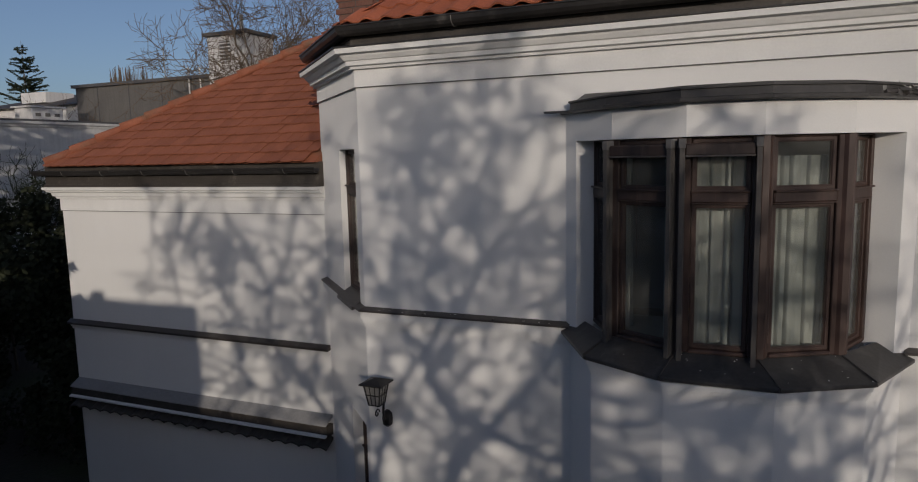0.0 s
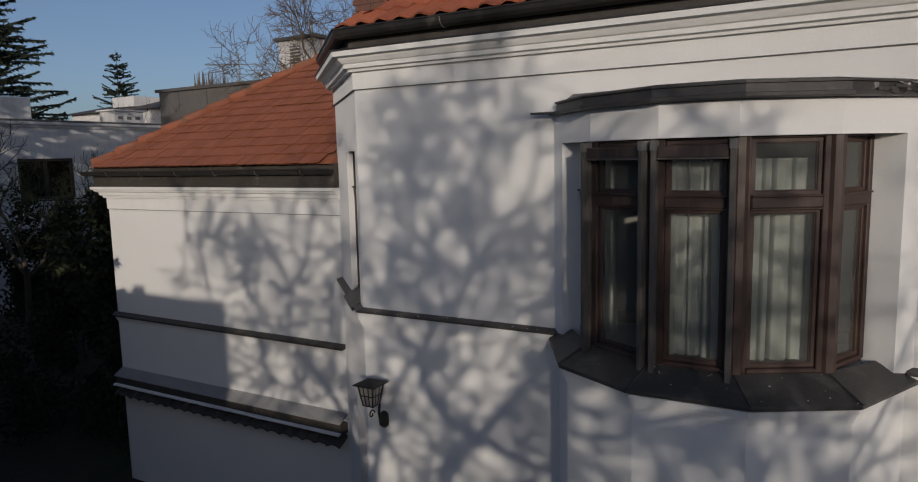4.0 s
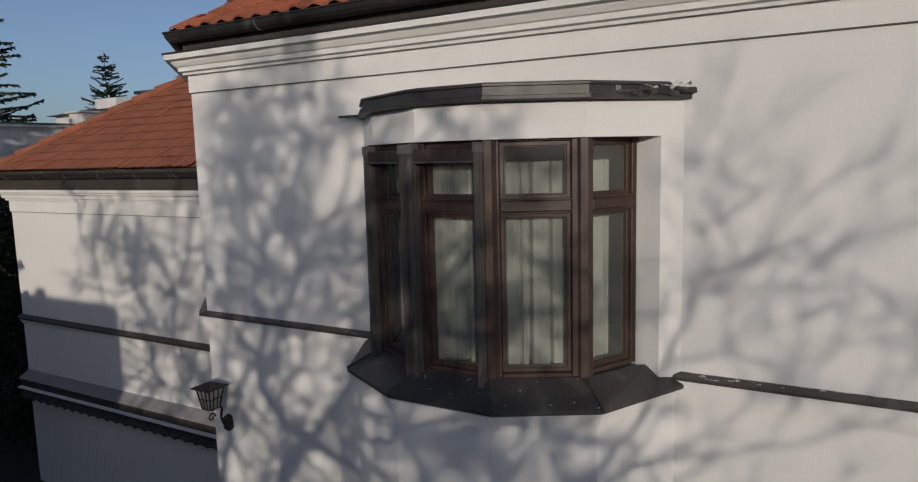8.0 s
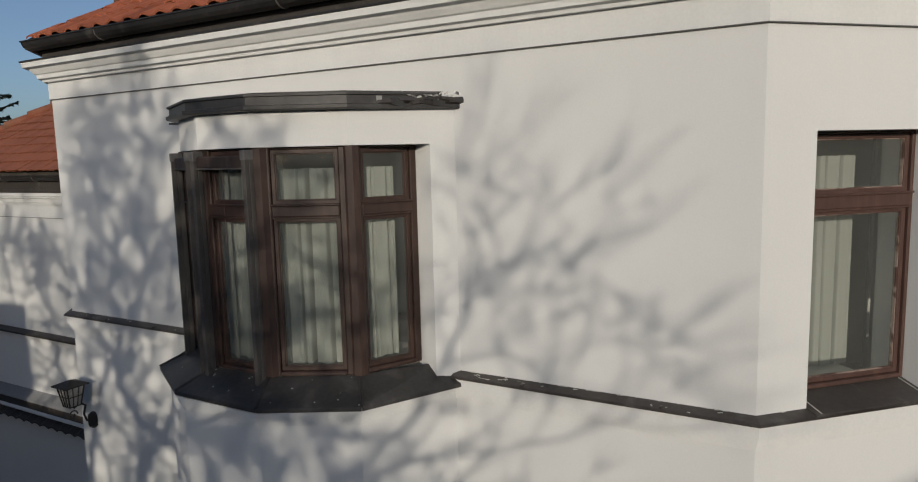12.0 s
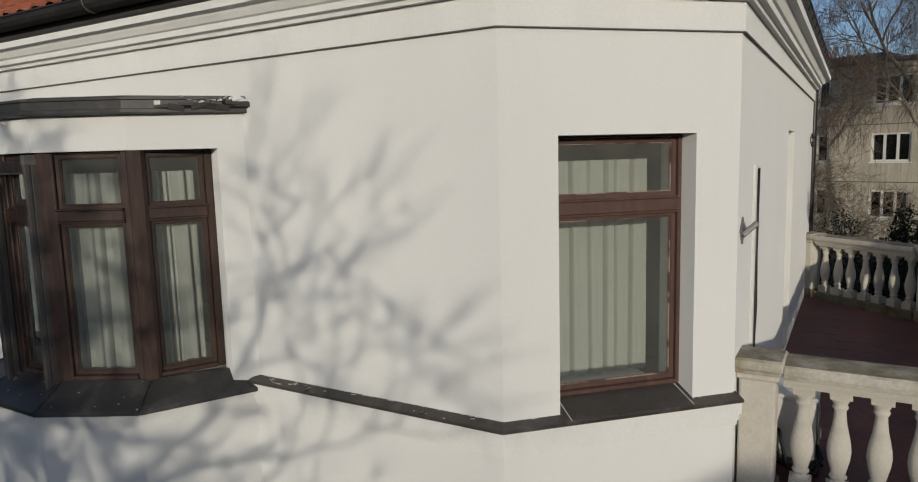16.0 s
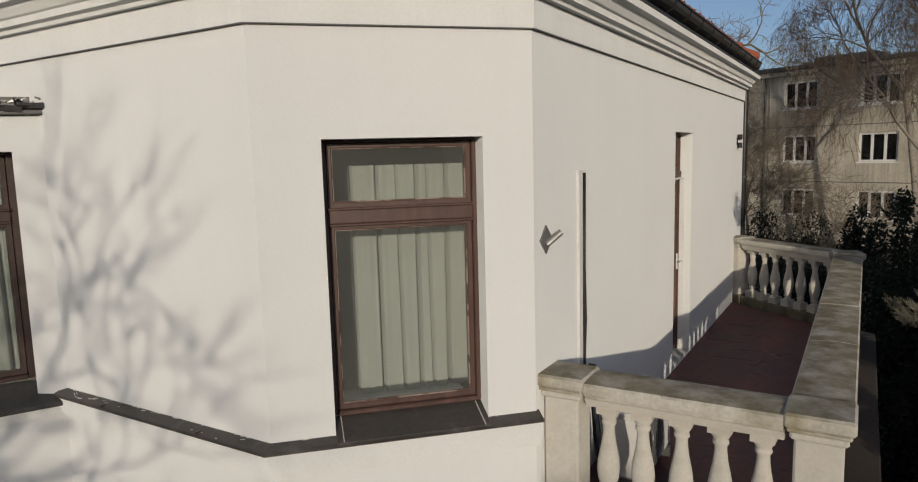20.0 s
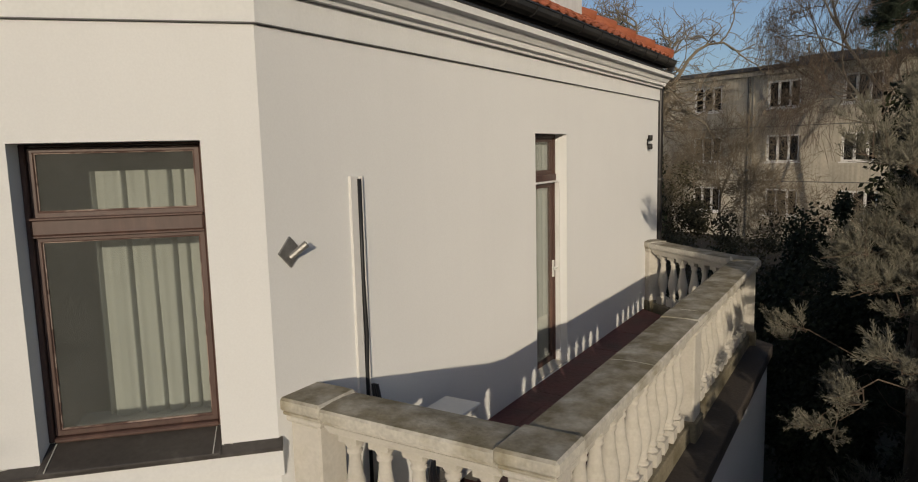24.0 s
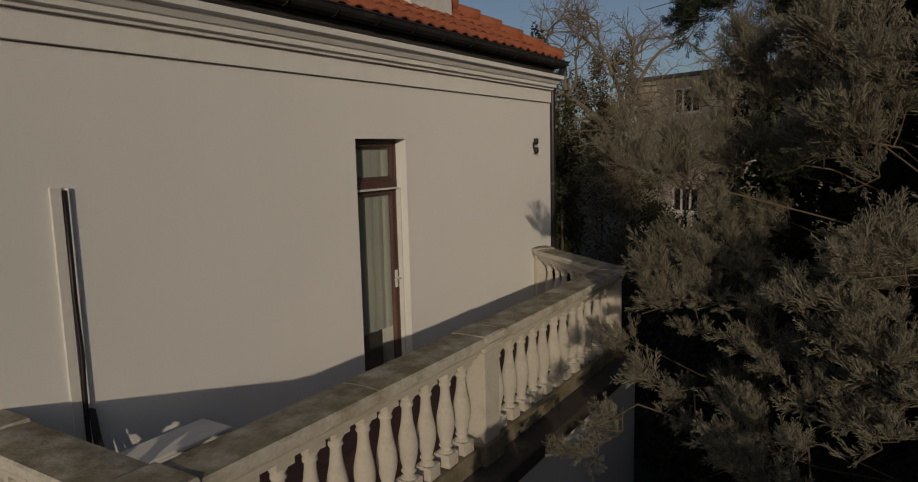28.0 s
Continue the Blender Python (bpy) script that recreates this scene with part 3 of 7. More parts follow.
canopy_part("flashing", [(0.0, 1.90), (0.17, 1.80), (0.175, 1.785), (0.0, 1.86)], ZINC, "pale grey flashing")
canopy_part("board", [(0.0, 1.62), (0.15, 1.62), (0.15, 1.775), (0.0, 1.775)], FASCIA)
canopy_part("rail", [(0.155, 1.64), (0.205, 1.63), (0.205, 1.65), (0.155, 1.662)], TRIM_WHITE, "pale edge rail")
for i in range(22):
    x = -9.93 + i * 0.222
    tl = Shape()
    prof = [(x + 0.222 * k / 6, 0.035 * math.sin(math.pi * k / 6)) for k in range(7)]
    vs = [(px, 7.49 - 0.05, 1.60 + h) for px, h in prof] + [(px, 7.49 - 0.24, 1.50 + h) for px, h in prof] + [(px, 7.49 - 0.24, 1.475 + h) for px, h in prof] + [(px, 7.49 - 0.05, 1.575 + h) for px, h in prof]
    fs = []
    for a in range(3):
        fs += [(a * 7 + k, (a + 1) * 7 + k, (a + 1) * 7 + k + 1, a * 7 + k + 1) for k in range(6)]
    tl.add(vs, fs)
    part("tile", tl, FASCIA, canopy, m=CW)


# roofs ----------------------------------------------------------------------
def tile_mesh(name, mat, w=0.225, l=0.40, t=0.016, roll=0.030, lift=0.030):
    """One pantile: a roll and a hollow across its width, with a thick lower edge. x across, y up the slope, z out."""
    n = 8
    def h(u):
        return roll * math.sin(math.pi * min(1, u / 0.55)) if u < 0.55 else -0.4 * roll * math.sin(math.pi * (u - 0.55) / 0.45)
    rows = [(0.0, lift), (l, 0.0)]
    vs = [(w * 1.04 * k / n, y, h(k / n) + up) for y, up in rows for k in range(n + 1)]
    vs += [(w * 1.04 * k / n, 0.0, h(k / n) + lift - t) for k in range(n + 1)]
    fs = [(k, k + 1, n + 2 + k, n + 1 + k) for k in range(n)]
    fs += [(2 * n + 2 + k, 2 * n + 3 + k, k + 1, k) for k in range(n)]
    me = bpy.data.meshes.new(name)
    me.from_pydata(vs, [], fs)
    me.polygons.foreach_set("use_smooth", [True] * n + [False] * n)
    me.materials.append(mat)
    return me


def slope_frame(x, y, z, yaw, pitch):
    """Frame of a roof slope: x along the eave, y up the slope, z out of it."""
    return pose(x, y, z, 0, 0, yaw) @ pose(0, 0, 0, pitch, 0, 0)


WING_PITCH, WING_EAVE = 33.5, 5.33
wing_roof = tagged(empty("roof_wing"), "hipped roof of weathered orange-red clay pantiles", "roof", kind="structure")
kw = math.tan(radians(WING_PITCH))
ex0, ey0, run = -9.98, 7.27, 3.9
zr = WING_EAVE + run * kw
deck = Shape()
deck.add([(ex0, ey0, WING_EAVE), (-5.02, ey0, WING_EAVE), (-5.02, ey0 + run, zr), (ex0 + run, ey0 + run, zr), (ex0, ey0 + 2 * run, WING_EAVE), (-5.02, ey0 + 2 * run, WING_EAVE)],
         [(0, 1, 2, 3), (0, 3, 4), (3, 2, 5, 4), (0, 4, 5, 1), (1, 5, 2)])
part("roof_deck", deck, TILE, wing_roof)


def flat_tile(name, mat, w=0.180, l=0.34, t=0.016, lift=0.041):
    """One flat clay tile with a rounded lower end. x across, y up the slope, z out."""
    n = 6
    us = [k / n for k in range(n + 1)]
    bow = [-0.018 * (1 - (2 * u - 1) ** 2) for u in us]
    vs = [(w * u, b, lift) for u, b in zip(us, bow)] + [(w * u, l, 0.0) for u in us] + [(w * u, b, lift - t) for u, b in zip(us, bow)]
    fs = [(k, k + 1, n + 2 + k, n + 1 + k) for k in range(n)] + [(2 * n + 2 + k, 2 * n + 3 + k, k + 1, k) for k in range(n)]
    fs += [(0, n + 1, 2 * n + 2), (n, 3 * n + 2, 2 * n + 1)]
    me = bpy.data.meshes.new(name)
    me.from_pydata(vs, [], fs)
    me.materials.append(mat)
    return me


SLOPE_W = slope_frame(ex0, ey0, WING_EAVE + 0.012, 0, WING_PITCH)
wing_tile = flat_tile("tile", TILE)
rng = random.Random(11)
wing_tiles = []
row_step, col_step = 0.235, 0.186
for r in range(20):
    y = r * row_step - 0.03
    plan = max(0.0, y) * math.cos(radians(WING_PITCH))
    c0 = round(plan / col_step + 0.1)
    half = 0.5 * (r % 2)
    for c in range(c0, 26):
        wing_tiles.append(SLOPE_W @ pose((c + half) * col_step, y + rng.uniform(-0.006, 0.006), rng.uniform(0, 0.008), rng.uniform(-1.0, 1.0), rng.uniform(-1.4, 1.4), rng.uniform(-0.8, 0.8)))
# hip caps
hip_a, hip_b = Vector((ex0, ey0, WING_EAVE + 0.03)), Vector((ex0 + run, ey0 + run, zr + 0.05))
hd = hip_b - hip_a
for i in range(15):
    a, b = hip_a + hd * (i / 15), hip_a + hd * ((i + 1.08) / 15)
    part("hip_tile", Shape().tube([a + Vector((0, 0, 0.045)), b + Vector((0, 0, 0.02))], [0.075, 0.06], 8), TILE, wing_roof, smooth=True)

MAIN_PITCH, MAIN_EAVE, MO = 30.0, 6.688, 0.125
km = math.tan(radians(MAIN_PITCH))
main_roof = tagged(empty("roof_main"), "hipped main roof of bright orange-red clay pantiles", "roof", kind="structure")


def offset_ring(o):
    s = Shape().sweep(EAVES, [(o, 0.0)], closed=True)
    return [Vector((p[0], p[1])) for p in s.v]


low, high = offset_ring(MO), offset_ring(-1.4)
z_high = MAIN_EAVE + (MO + 1.4) * km
deck = Shape()
n = len(low)
for i in range(n):
    a, b, c, d = low[i], low[(i + 1) % n], high[(i + 1) % n], high[i]
    deck.add([(*a, MAIN_EAVE), (*b, MAIN_EAVE), (*c, z_high), (*d, z_high)], [(0, 1, 2, 3)])
mid = sum(high, Vector((0, 0))) / n
deck.add([(*p, z_high) for p in high] + [(*mid, z_high + 1.6)], [(i, (i + 1) % n, n) for i in range(n)])
part("roof_deck", deck, TILE_NEW, main_roof)
rows = Shape()
tm = tile_mesh("roof_tiles", TILE_NEW, roll=0.022, lift=0.024)
tv, tf = [v.co.copy() for v in tm.vertices], [tuple(p.vertices) for p in tm.polygons]
slopes = [(low[1], low[2], 0, 5), (low[2], low[3], 45, 5), (low[3], low[4], 90, 6), (low[0], low[1], -45, 5)]
for a, b, yaw, count in slopes:
    fr = slope_frame(a.x, a.y, MAIN_EAVE + 0.012, yaw, MAIN_PITCH)
    L = (b - a).length
    for r in range(count):
        y = r * 0.335 - 0.04
        trim_in = max(0.0, y) * math.cos(radians(MAIN_PITCH)) * math.tan(radians(22.5))
        end_in = max(0.0, y) * math.cos(radians(MAIN_PITCH)) if yaw == 90 else trim_in
        for c in range(int(L / 0.225)):
            if c * 0.225 < trim_in or (c + 1) * 0.225 > L - end_in:
                continue
            mm = fr @ pose(c * 0.225, y + rng.uniform(-0.008, 0.008), rng.uniform(0, 0.006), rng.uniform(-0.8, 0.8), 0, rng.uniform(-0.5, 0.5))
            rows.add([mm @ v for v in tv], tf)
tagged(part("roof_tiles", rows, TILE_NEW, main_roof), kind="stuff")
a, b = Vector((*low[4], MAIN_EAVE + 0.02)), Vector((*high[4], z_high + 0.05))
for i in range(7):
    p, q = a + (b - a) * (i / 7), a + (b - a) * ((i + 1.08) / 7)
    part("hip_tile", Shape().tube([p + Vector((0, 0, 0.03)), q], [0.11, 0.09], 8), TILE_NEW, main_roof, smooth=True)

stack = tagged(empty("brick_chimney", pose(-4.63, 8.01, 6.90)), "dark brick chimney on the roof slope", "chimney")
for k in range(14):
    for i, (px, py, sx, sy) in enumerate(((-0.13, -0.2, 0.25, 0.12), (0.13, -0.2, 0.25, 0.12), (-0.2, 0.06, 0.12, 0.25), (0.2, 0.06, 0.12, 0.25), (0, 0.25, 0.38, 0.12))):
        o = 0.02 if k % 2 else -0.02
        part("brick", Shape().box((px - sx / 2 + o, py - sy / 2, k * 0.077), (px + sx / 2 + o - 0.008, py + sy / 2, k * 0.077 + 0.066)), BRICK, stack)
part("mortar", Shape().box((-0.235, -0.245, -0.3), (0.235, 0.295, 14 * 0.077)), CONCRETE, stack)
vent = tagged(empty("white_chimney", pose(3.55, 12.75, 7.1)), "white rendered chimney on the side slope of the roof", "chimney")
part("shaft", Shape().box((-0.3, -0.45, -0.3), (0.3, 0.45, 0.75)), FAR_WALL, vent, bevel=0.01)
part("cap", Shape().box((-0.36, -0.51, 0.75), (0.36, 0.51, 0.83)), TRIM_WHITE, vent, bevel=0.01)


# windows --------------------------------------------------------------------
def ring(x0, z0, x1, z1, t, y0, y1):
    """A rectangular frame of bars of width t, from depth y0 to y1."""
    s = Shape()
    out, inn = [(x0, z0), (x1, z0), (x1, z1), (x0, z1)], [(x0 + t, z0 + t), (x1 - t, z0 + t), (x1 - t, z1 - t), (x0 + t, z1 - t)]
    vs = [(x, y, z) for y in (y0, y1) for x, z in out + inn]
    fs = []
    for i in range(4):
        j = (i + 1) % 4
        fs += [(i, j, 4 + j, 4 + i), (8 + j, 8 + i, 12 + i, 12 + j), (i, 8 + i, 8 + j, j), (4 + i, 4 + j, 12 + j, 12 + i)]
    return s.add(vs, fs)


def sash(thing, m, x0, z0, x1, z1, wood, bar=0.042, y=0.02, putty=True):
    s = part("sash", ring(x0, z0, x1, z1, bar, y, y + 0.045), wood, thing, m=m, bevel=0.004)
    bead = part("bead", ring(x0 + bar - 0.002, z0 + bar - 0.002, x1 - bar + 0.002, z1 - bar + 0.002, 0.008, y + 0.010, y + 0.03), PUTTY if putty else wood, s, "pale flaking putty bead" if putty else "")
    g = part("pane", Shape().box((x0 + bar + 0.002, y + 0.02, z0 + bar + 0.002), (x1 - bar - 0.002, y + 0.024, z1 - bar - 0.002)), GLASS, s)
    g.visible_shadow = False
    return s


def casement(thing, m, w, z0, z1, zt, wood, jamb=0.06, left=None, right=None, bar=0.03, rail=0.03, putty=False, head=0.012, half=0.042):
    """A fixed frame with a transom: one large sash below it, a small one above."""
    jl, jr = (jamb if left is None else left), (jamb if right is None else right)
    part("jamb", Shape().box((0, 0, z0), (jl, 0.09, z1)), wood, thing, m=m, bevel=0.005)
    part("jamb", Shape().box((w - jr, 0, z0), (w, 0.09, z1)), wood, thing, m=m, bevel=0.005)
    part("head", Shape().box((jl, 0.002, z1 - head), (w - jr, 0.09, z1)), wood, thing, m=m, bevel=0.003)
    part("bottom_rail", Shape().box((jl, -0.012, z0), (w - jr, 0.09, z0 + rail)), wood, thing, m=m, bevel=0.008)
    part("transom", Shape().box((jl, -0.014, zt - half), (w - jr, 0.09, zt + half)), wood, thing, m=m, bevel=0.010)
    part("drip_bead", Shape().box((jl, -0.034, zt + half - 0.006), (w - jr, 0.0, zt + half + 0.008)), wood, thing, m=m, bevel=0.004)
    part("drip_bead", Shape().box((jl, -0.012, zt - half - 0.010), (w - jr, 0.01, zt - half + 0.002)), wood, thing, m=m, bevel=0.003)
    sash(thing, m, jl + 0.003, z0 + rail + 0.003, w - jr - 0.003, zt - half - 0.003, wood, bar, putty=putty)
    sash(thing, m, jl + 0.003, zt + half + 0.003, w - jr - 0.003, z1 - head - 0.003, wood, bar, putty=putty)


def curtain(name, m, x0, x1, z0, z1, y, label, pleat=0.105, amp=0.115, seed=1):
    """A hanging gathered curtain in a wall's frame: broad soft folds parted by narrow deep ones."""
    r = random.Random(seed)
    grooves, x = [], x0 + 0.02
    while x < x1 - 0.015:
        grooves.append((x, r.uniform(0.007, 0.014), amp * r.uniform(0.5, 1.5), r.uniform(-0.012, 0.012)))
        x += pleat * r.choice((0.45, 0.7, 1.0, 1.25, 1.6))
    nx, nz = max(12, int((x1 - x0) / 0.004)), 5
    ph = [r.uniform(0, 6.28) for _ in range(3)]
    vs, fs = [], []
    for j in range(nz + 1):
        v = j / nz
        for i in range(nx + 1):
            x = x0 + (x1 - x0) * i / nx
            d = 0.005 * math.sin(x * 47 + ph[0] + 0.5 * math.sin(x * 19 + ph[1])) * (1.2 - 0.5 * v) + 0.0012 * math.sin(x * 130 + ph[2])
            for gx, gw, gd, lean in grooves:
                u = abs(x - gx - lean * (1 - v)) / gw
                if u < 2:
                    d += gd * (1 - u / 2) ** 2 * (1.15 - 0.4 * v)
            vs.append((x, y + d, z0 + (z1 - z0) * v + (0.006 * math.sin(x * 40 + ph[1]) if j == 0 else 0)))
    w = nx + 1
    fs += [(j * w + i, j * w + i + 1, (j + 1) * w + i + 1, (j + 1) * w + i) for j in range(nz) for i in range(nx)]
    ob = part(name, Shape().add(vs, fs), CURTAIN, m=m, smooth=True)
    return tagged(ob, label, "curtain", "curtains in the windows")


# bay ------------------------------------------------------------------------
bay = tagged(empty("bay_wall"), "white plastered polygonal bay with a projecting lintel band", "bay", kind="structure")
part("bay_base", Shape().prism(BAY_LOW + [(BX + 1.32, 6.2), (BX - 1.32, 6.2)], -0.3, 3.60), PLASTER, bay)
part("bay_moulding", Shape().sweep([(BX - 1.32, 6.1)] + BAY_LOW[1:-1] + [(BX + 1.32, 6.1)], [(-0.05, 3.60), (0.012, 3.60), (0.016, 3.63), (0.028, 3.635), (0.032, 3.665), (0.045, 3.67), (0.048, 3.705), (-0.05, 3.705)]), TRIM_WHITE, bay)
part("bay_seat", Shape().prism(BAY_FRAME + [(BX + 1.2, 6.5), (BX - 1.2, 6.5)], 3.60, 3.83), INNER, bay)
part("lintel_band", Shape().prism(BAY_BAND + [(BX + 1.36, 6.5), (BX - 1.36, 6.5)], 5.482, 5.72), PLASTER, bay)
for s in (-1, 1):
    pts = [(BX + s * 1.235, 5.943), (BX + s * 1.36, 6.08), (BX + s * 1.36, 6.48), (BX + s * 1.02, 6.48), (BX + s * 1.04, 6.05)]
    part("cheek", Shape().prism(pts if s > 0 else pts[::-1], 3.70, 5.482), PLASTER, bay)

apron = tagged(empty("bay_sill", pose(BX, 5.3, 3.72)), "dark sheet-metal sill panels folded round the bay window", "window sill")
AP_IN = [(FX - 1.20, 6.08), (FX - 0.85, 5.565), (FX - 0.283, 5.26), (FX + 0.283, 5.26), (FX + 0.85, 5.565), (FX + 1.20, 6.08)]
AP_OUT = [(BX - 1.40, 6.03), (BX - 1.035, 5.31), (BX - 0.405, 4.965), (BX + 0.405, 4.965), (BX + 1.035, 5.31), (BX + 1.40, 6.03)]
for i in range(5):
    a, b, c, d = AP_OUT[i], AP_OUT[i + 1], AP_IN[i + 1], AP_IN[i]
    g = 0.003
    vs = [(*a, 3.742), (*b, 3.742), (*c, 3.862), (*d, 3.862), (*a, 3.712), (*b, 3.712), (*c, 3.70), (*d, 3.70)]
    ctr = sum((Vector(v) for v in vs), Vector()) / 8
    vs = [Vector(v) + (ctr - Vector(v)) * Vector((g, g, 0)) * 2 for v in vs]
    part("sill_panel", Shape().add(vs, [(0, 1, 2, 3), (4, 7, 6, 5), (0, 4, 5, 1), (1, 5, 6, 2), (2, 6, 7, 3), (3, 7, 4, 0)]), SHEET_DARK, apron, bevel=0.004, m=pose(-BX, -5.3, -3.72))
for i in range(1, 5):
    a, d = Vector((*AP_OUT[i], 3.748)), Vector((*AP_IN[i], 3.868))
    part("seam", Shape().tube([a, d], 0.009, 5), SHEET_DARK, apron, m=pose(-BX, -5.3, -3.72))

q = random.Random(78)
spots_ = Shape()
for k in range(22):
    i = q.choice((1, 2, 2, 3, 3))
    a, b, c, d = (Vector((*p, 0)) for p in (AP_OUT[i], AP_OUT[i + 1], AP_IN[i + 1], AP_IN[i]))
    u, v = q.random(), q.uniform(0.05, 0.95)
    p = a.lerp(b, u).lerp(d.lerp(c, u), v)
    sz = q.uniform(0.003, 0.009)
    spots_.lathe([(sz, 0.0), (sz * 0.6, 0.003)], 6, (p.x, p.y, 3.742 + 0.12 * v + 0.003))
tagged(part("droppings", spots_, FLAKE, apron, "pale bird droppings", m=pose(-BX, -5.3, -3.72)), kind="stuff")

bay_cap = tagged(empty("bay_roof", pose(BX, 5.6, 5.72)), "dark metal flashing roof over the bay, bent and torn at one end", "bay roof")
CAP = [(BX - 1.40, 6.08), (BX - 0.90, 5.46), (BX - 0.30, 5.135), (BX + 0.30, 5.135), (BX + 0.90, 5.46), (BX + 1.40, 6.08)]
CAPM = pose(-BX, -5.6, -5.72)
part("lip", Shape().sweep(CAP, [(-0.2, 5.722), (0.0, 5.722), (0.012, 5.73), (0.012, 5.752), (-0.012, 5.757), (-0.2, 5.757)]), SHEET_DARK, bay_cap, m=CAPM)
CAP_IN = [(BX - 1.31, 5.97)] + CAP[1:-1] + [(BX + 1.30, 5.956)]
part("fascia", Shape().sweep(CAP_IN, [(-0.2, 5.757), (-0.012, 5.757), (-0.016, 5.812), (0.002, 5.815), (0.002, 5.829), (-0.012, 5.834), (-0.2, 5.845)]), SHEET_DARK, bay_cap, m=CAPM)
part("loose_strip", Shape().box((BX - 1.53, 5.955, 5.734), (BX - 1.30, 6.02, 5.752)), SHEET_DARK, bay_cap, m=CAPM)
roof_pts = [(x + (BX - x) * 0.10, y + (6.08 - y) * 0.12) for x, y in CAP]
part("sheet", Shape().prism(roof_pts + [(BX + 1.2, 6.1), (BX - 1.2, 6.1)], 5.80, [5.85] + [5.85] * 4 + [5.85, 5.90, 5.90]), SHEET_DARK, bay_cap, m=CAPM)
part("bracket", Shape().box((0, -0.008, 0), (0.045, 0.03, 0.06), pose(BX + 1.01, 5.63, 5.752, 0, 0, 51)), GREY_STEEL, bay_cap, "pale metal joint bracket", m=CAPM, bevel=0.004)
q = random.Random(4)
for k in range(9):
    x, y = BX + 1.06 + 0.046 * k, 5.665 + 0.058 * k
    bend = pose(x, y, 5.745 + q.uniform(0, 0.035), q.uniform(-35, 35), q.uniform(-14, 14), 51 + q.uniform(-18, 18))
    part("torn_flap", Shape().box((-0.05, -0.035, -0.010), (0.05, 0.03, 0.012 + 0.016 * (k % 2)), bend), SHEET_DARK if k % 3 else SHEET, bay_cap, m=CAPM)

for k in range(12):
    x, y = BX + 1.14 + 0.026 * k, 5.76 + 0.030 * k
    tear = pose(x, y, 5.818 + q.uniform(-0.02, 0.016), q.uniform(-40, 40), q.uniform(-40, 40), 51 + q.uniform(-30, 30))
    part("torn_edge", Shape().add([(-0.022, 0, -0.004), (0.02, -0.004, -0.006), (0.012, 0.003, 0.009), (-0.016, 0.002, 0.006), (0.0, 0.010, 0.0)], [(0, 1, 2, 3), (1, 4, 2), (2, 4, 3), (3, 4, 0), (0, 4, 1)]), FLAKE if k % 2 else GREY_STEEL, bay_cap, "pale torn sheet edge", m=CAPM @ tear)

bay_window = tagged(empty("window_bay", pose(BX, 5.5, 3.86)), "five-sided bay window in dark brown wood with transoms", "window", kind="structure")
BW = pose(-BX, -5.5, -3.86)
ZT = 5.04
facets = []
for i in range(5):
    a, b = Vector(BAY_FRAME[i]), Vector(BAY_FRAME[i + 1])
    d = b - a
    facets.append((facade(a.x, a.y, math.degrees(math.atan2(d.y, d.x))), d.length))
for i, (m, L) in enumerate(facets):
    wood = WOOD_DARK if i >= 2 else WOOD_OLD
    casement(bay_window, BW @ m, L, 3.862, 5.48, ZT, wood, left=0.086 if i else 0.05, right=0.070 if i < 4 else 0.05)
for i in range(1, 5):
    x, y = BAY_FRAME[i]
    part("corner_post", Shape().lathe([(0.062, 3.862), (0.062, 5.48)], 8, (x, y + 0.035, 0)), WOOD_DARK if i >= 3 else WOOD_OLD, bay_window, m=BW)
for i in (1, 2):
    m, L = facets[i]
    shutter = tagged(empty("shutter_frame", m @ pose(L / 2, -0.05, 3.87)), "grey outside shutter rails with a narrow box on the bay", "shutter", "shutter frames on the bay")
    back_m = pose(-L / 2, 0.05, -3.87)
    for x in (0.008, L - 0.044):
        for y0, y1 in ((-0.098, -0.066), (-0.056, -0.020)):
            part("rail", Shape().box((x, y0, 3.80), (x + 0.036, y1, 5.415)), RAIL_GREY, shutter, m=back_m, bevel=0.003)
        part("rail_web", Shape().box((x + 0.006, -0.070, 3.81), (x + 0.030, -0.050, 5.40)), RAIL_GREY, shutter, m=back_m)
        part("rail_foot", Shape().box((x + 0.004, -0.092, 3.775), (x + 0.032, -0.03, 3.80)), RAIL_GREY, shutter, m=back_m, bevel=0.003)
    part("box", Shape().box((0.046, -0.078, 5.345), (L - 0.046, -0.012, 5.432)), WOOD_OLD, shutter, m=back_m, bevel=0.010)
    part("box_lip", Shape().box((0.046, -0.084, 5.336), (L - 0.046, -0.070, 5.350)), RAIL_GREY, shutter, m=back_m, bevel=0.003)
    for x in (0.002, L - 0.05):
        part("bracket", Shape().box((x, -0.104, 5.40), (x + 0.048, -0.012, 5.468)), ZINC_DULL, shutter, "pale bracket at the rail's head", m=back_m, bevel=0.004)
    part("cord", Shape().tube([(L * 0.45, -0.03, 5.34), (L * 0.455, -0.032, 4.78 if i == 2 else 4.55)], 0.0016, 4), PUTTY, shutter, m=back_m)
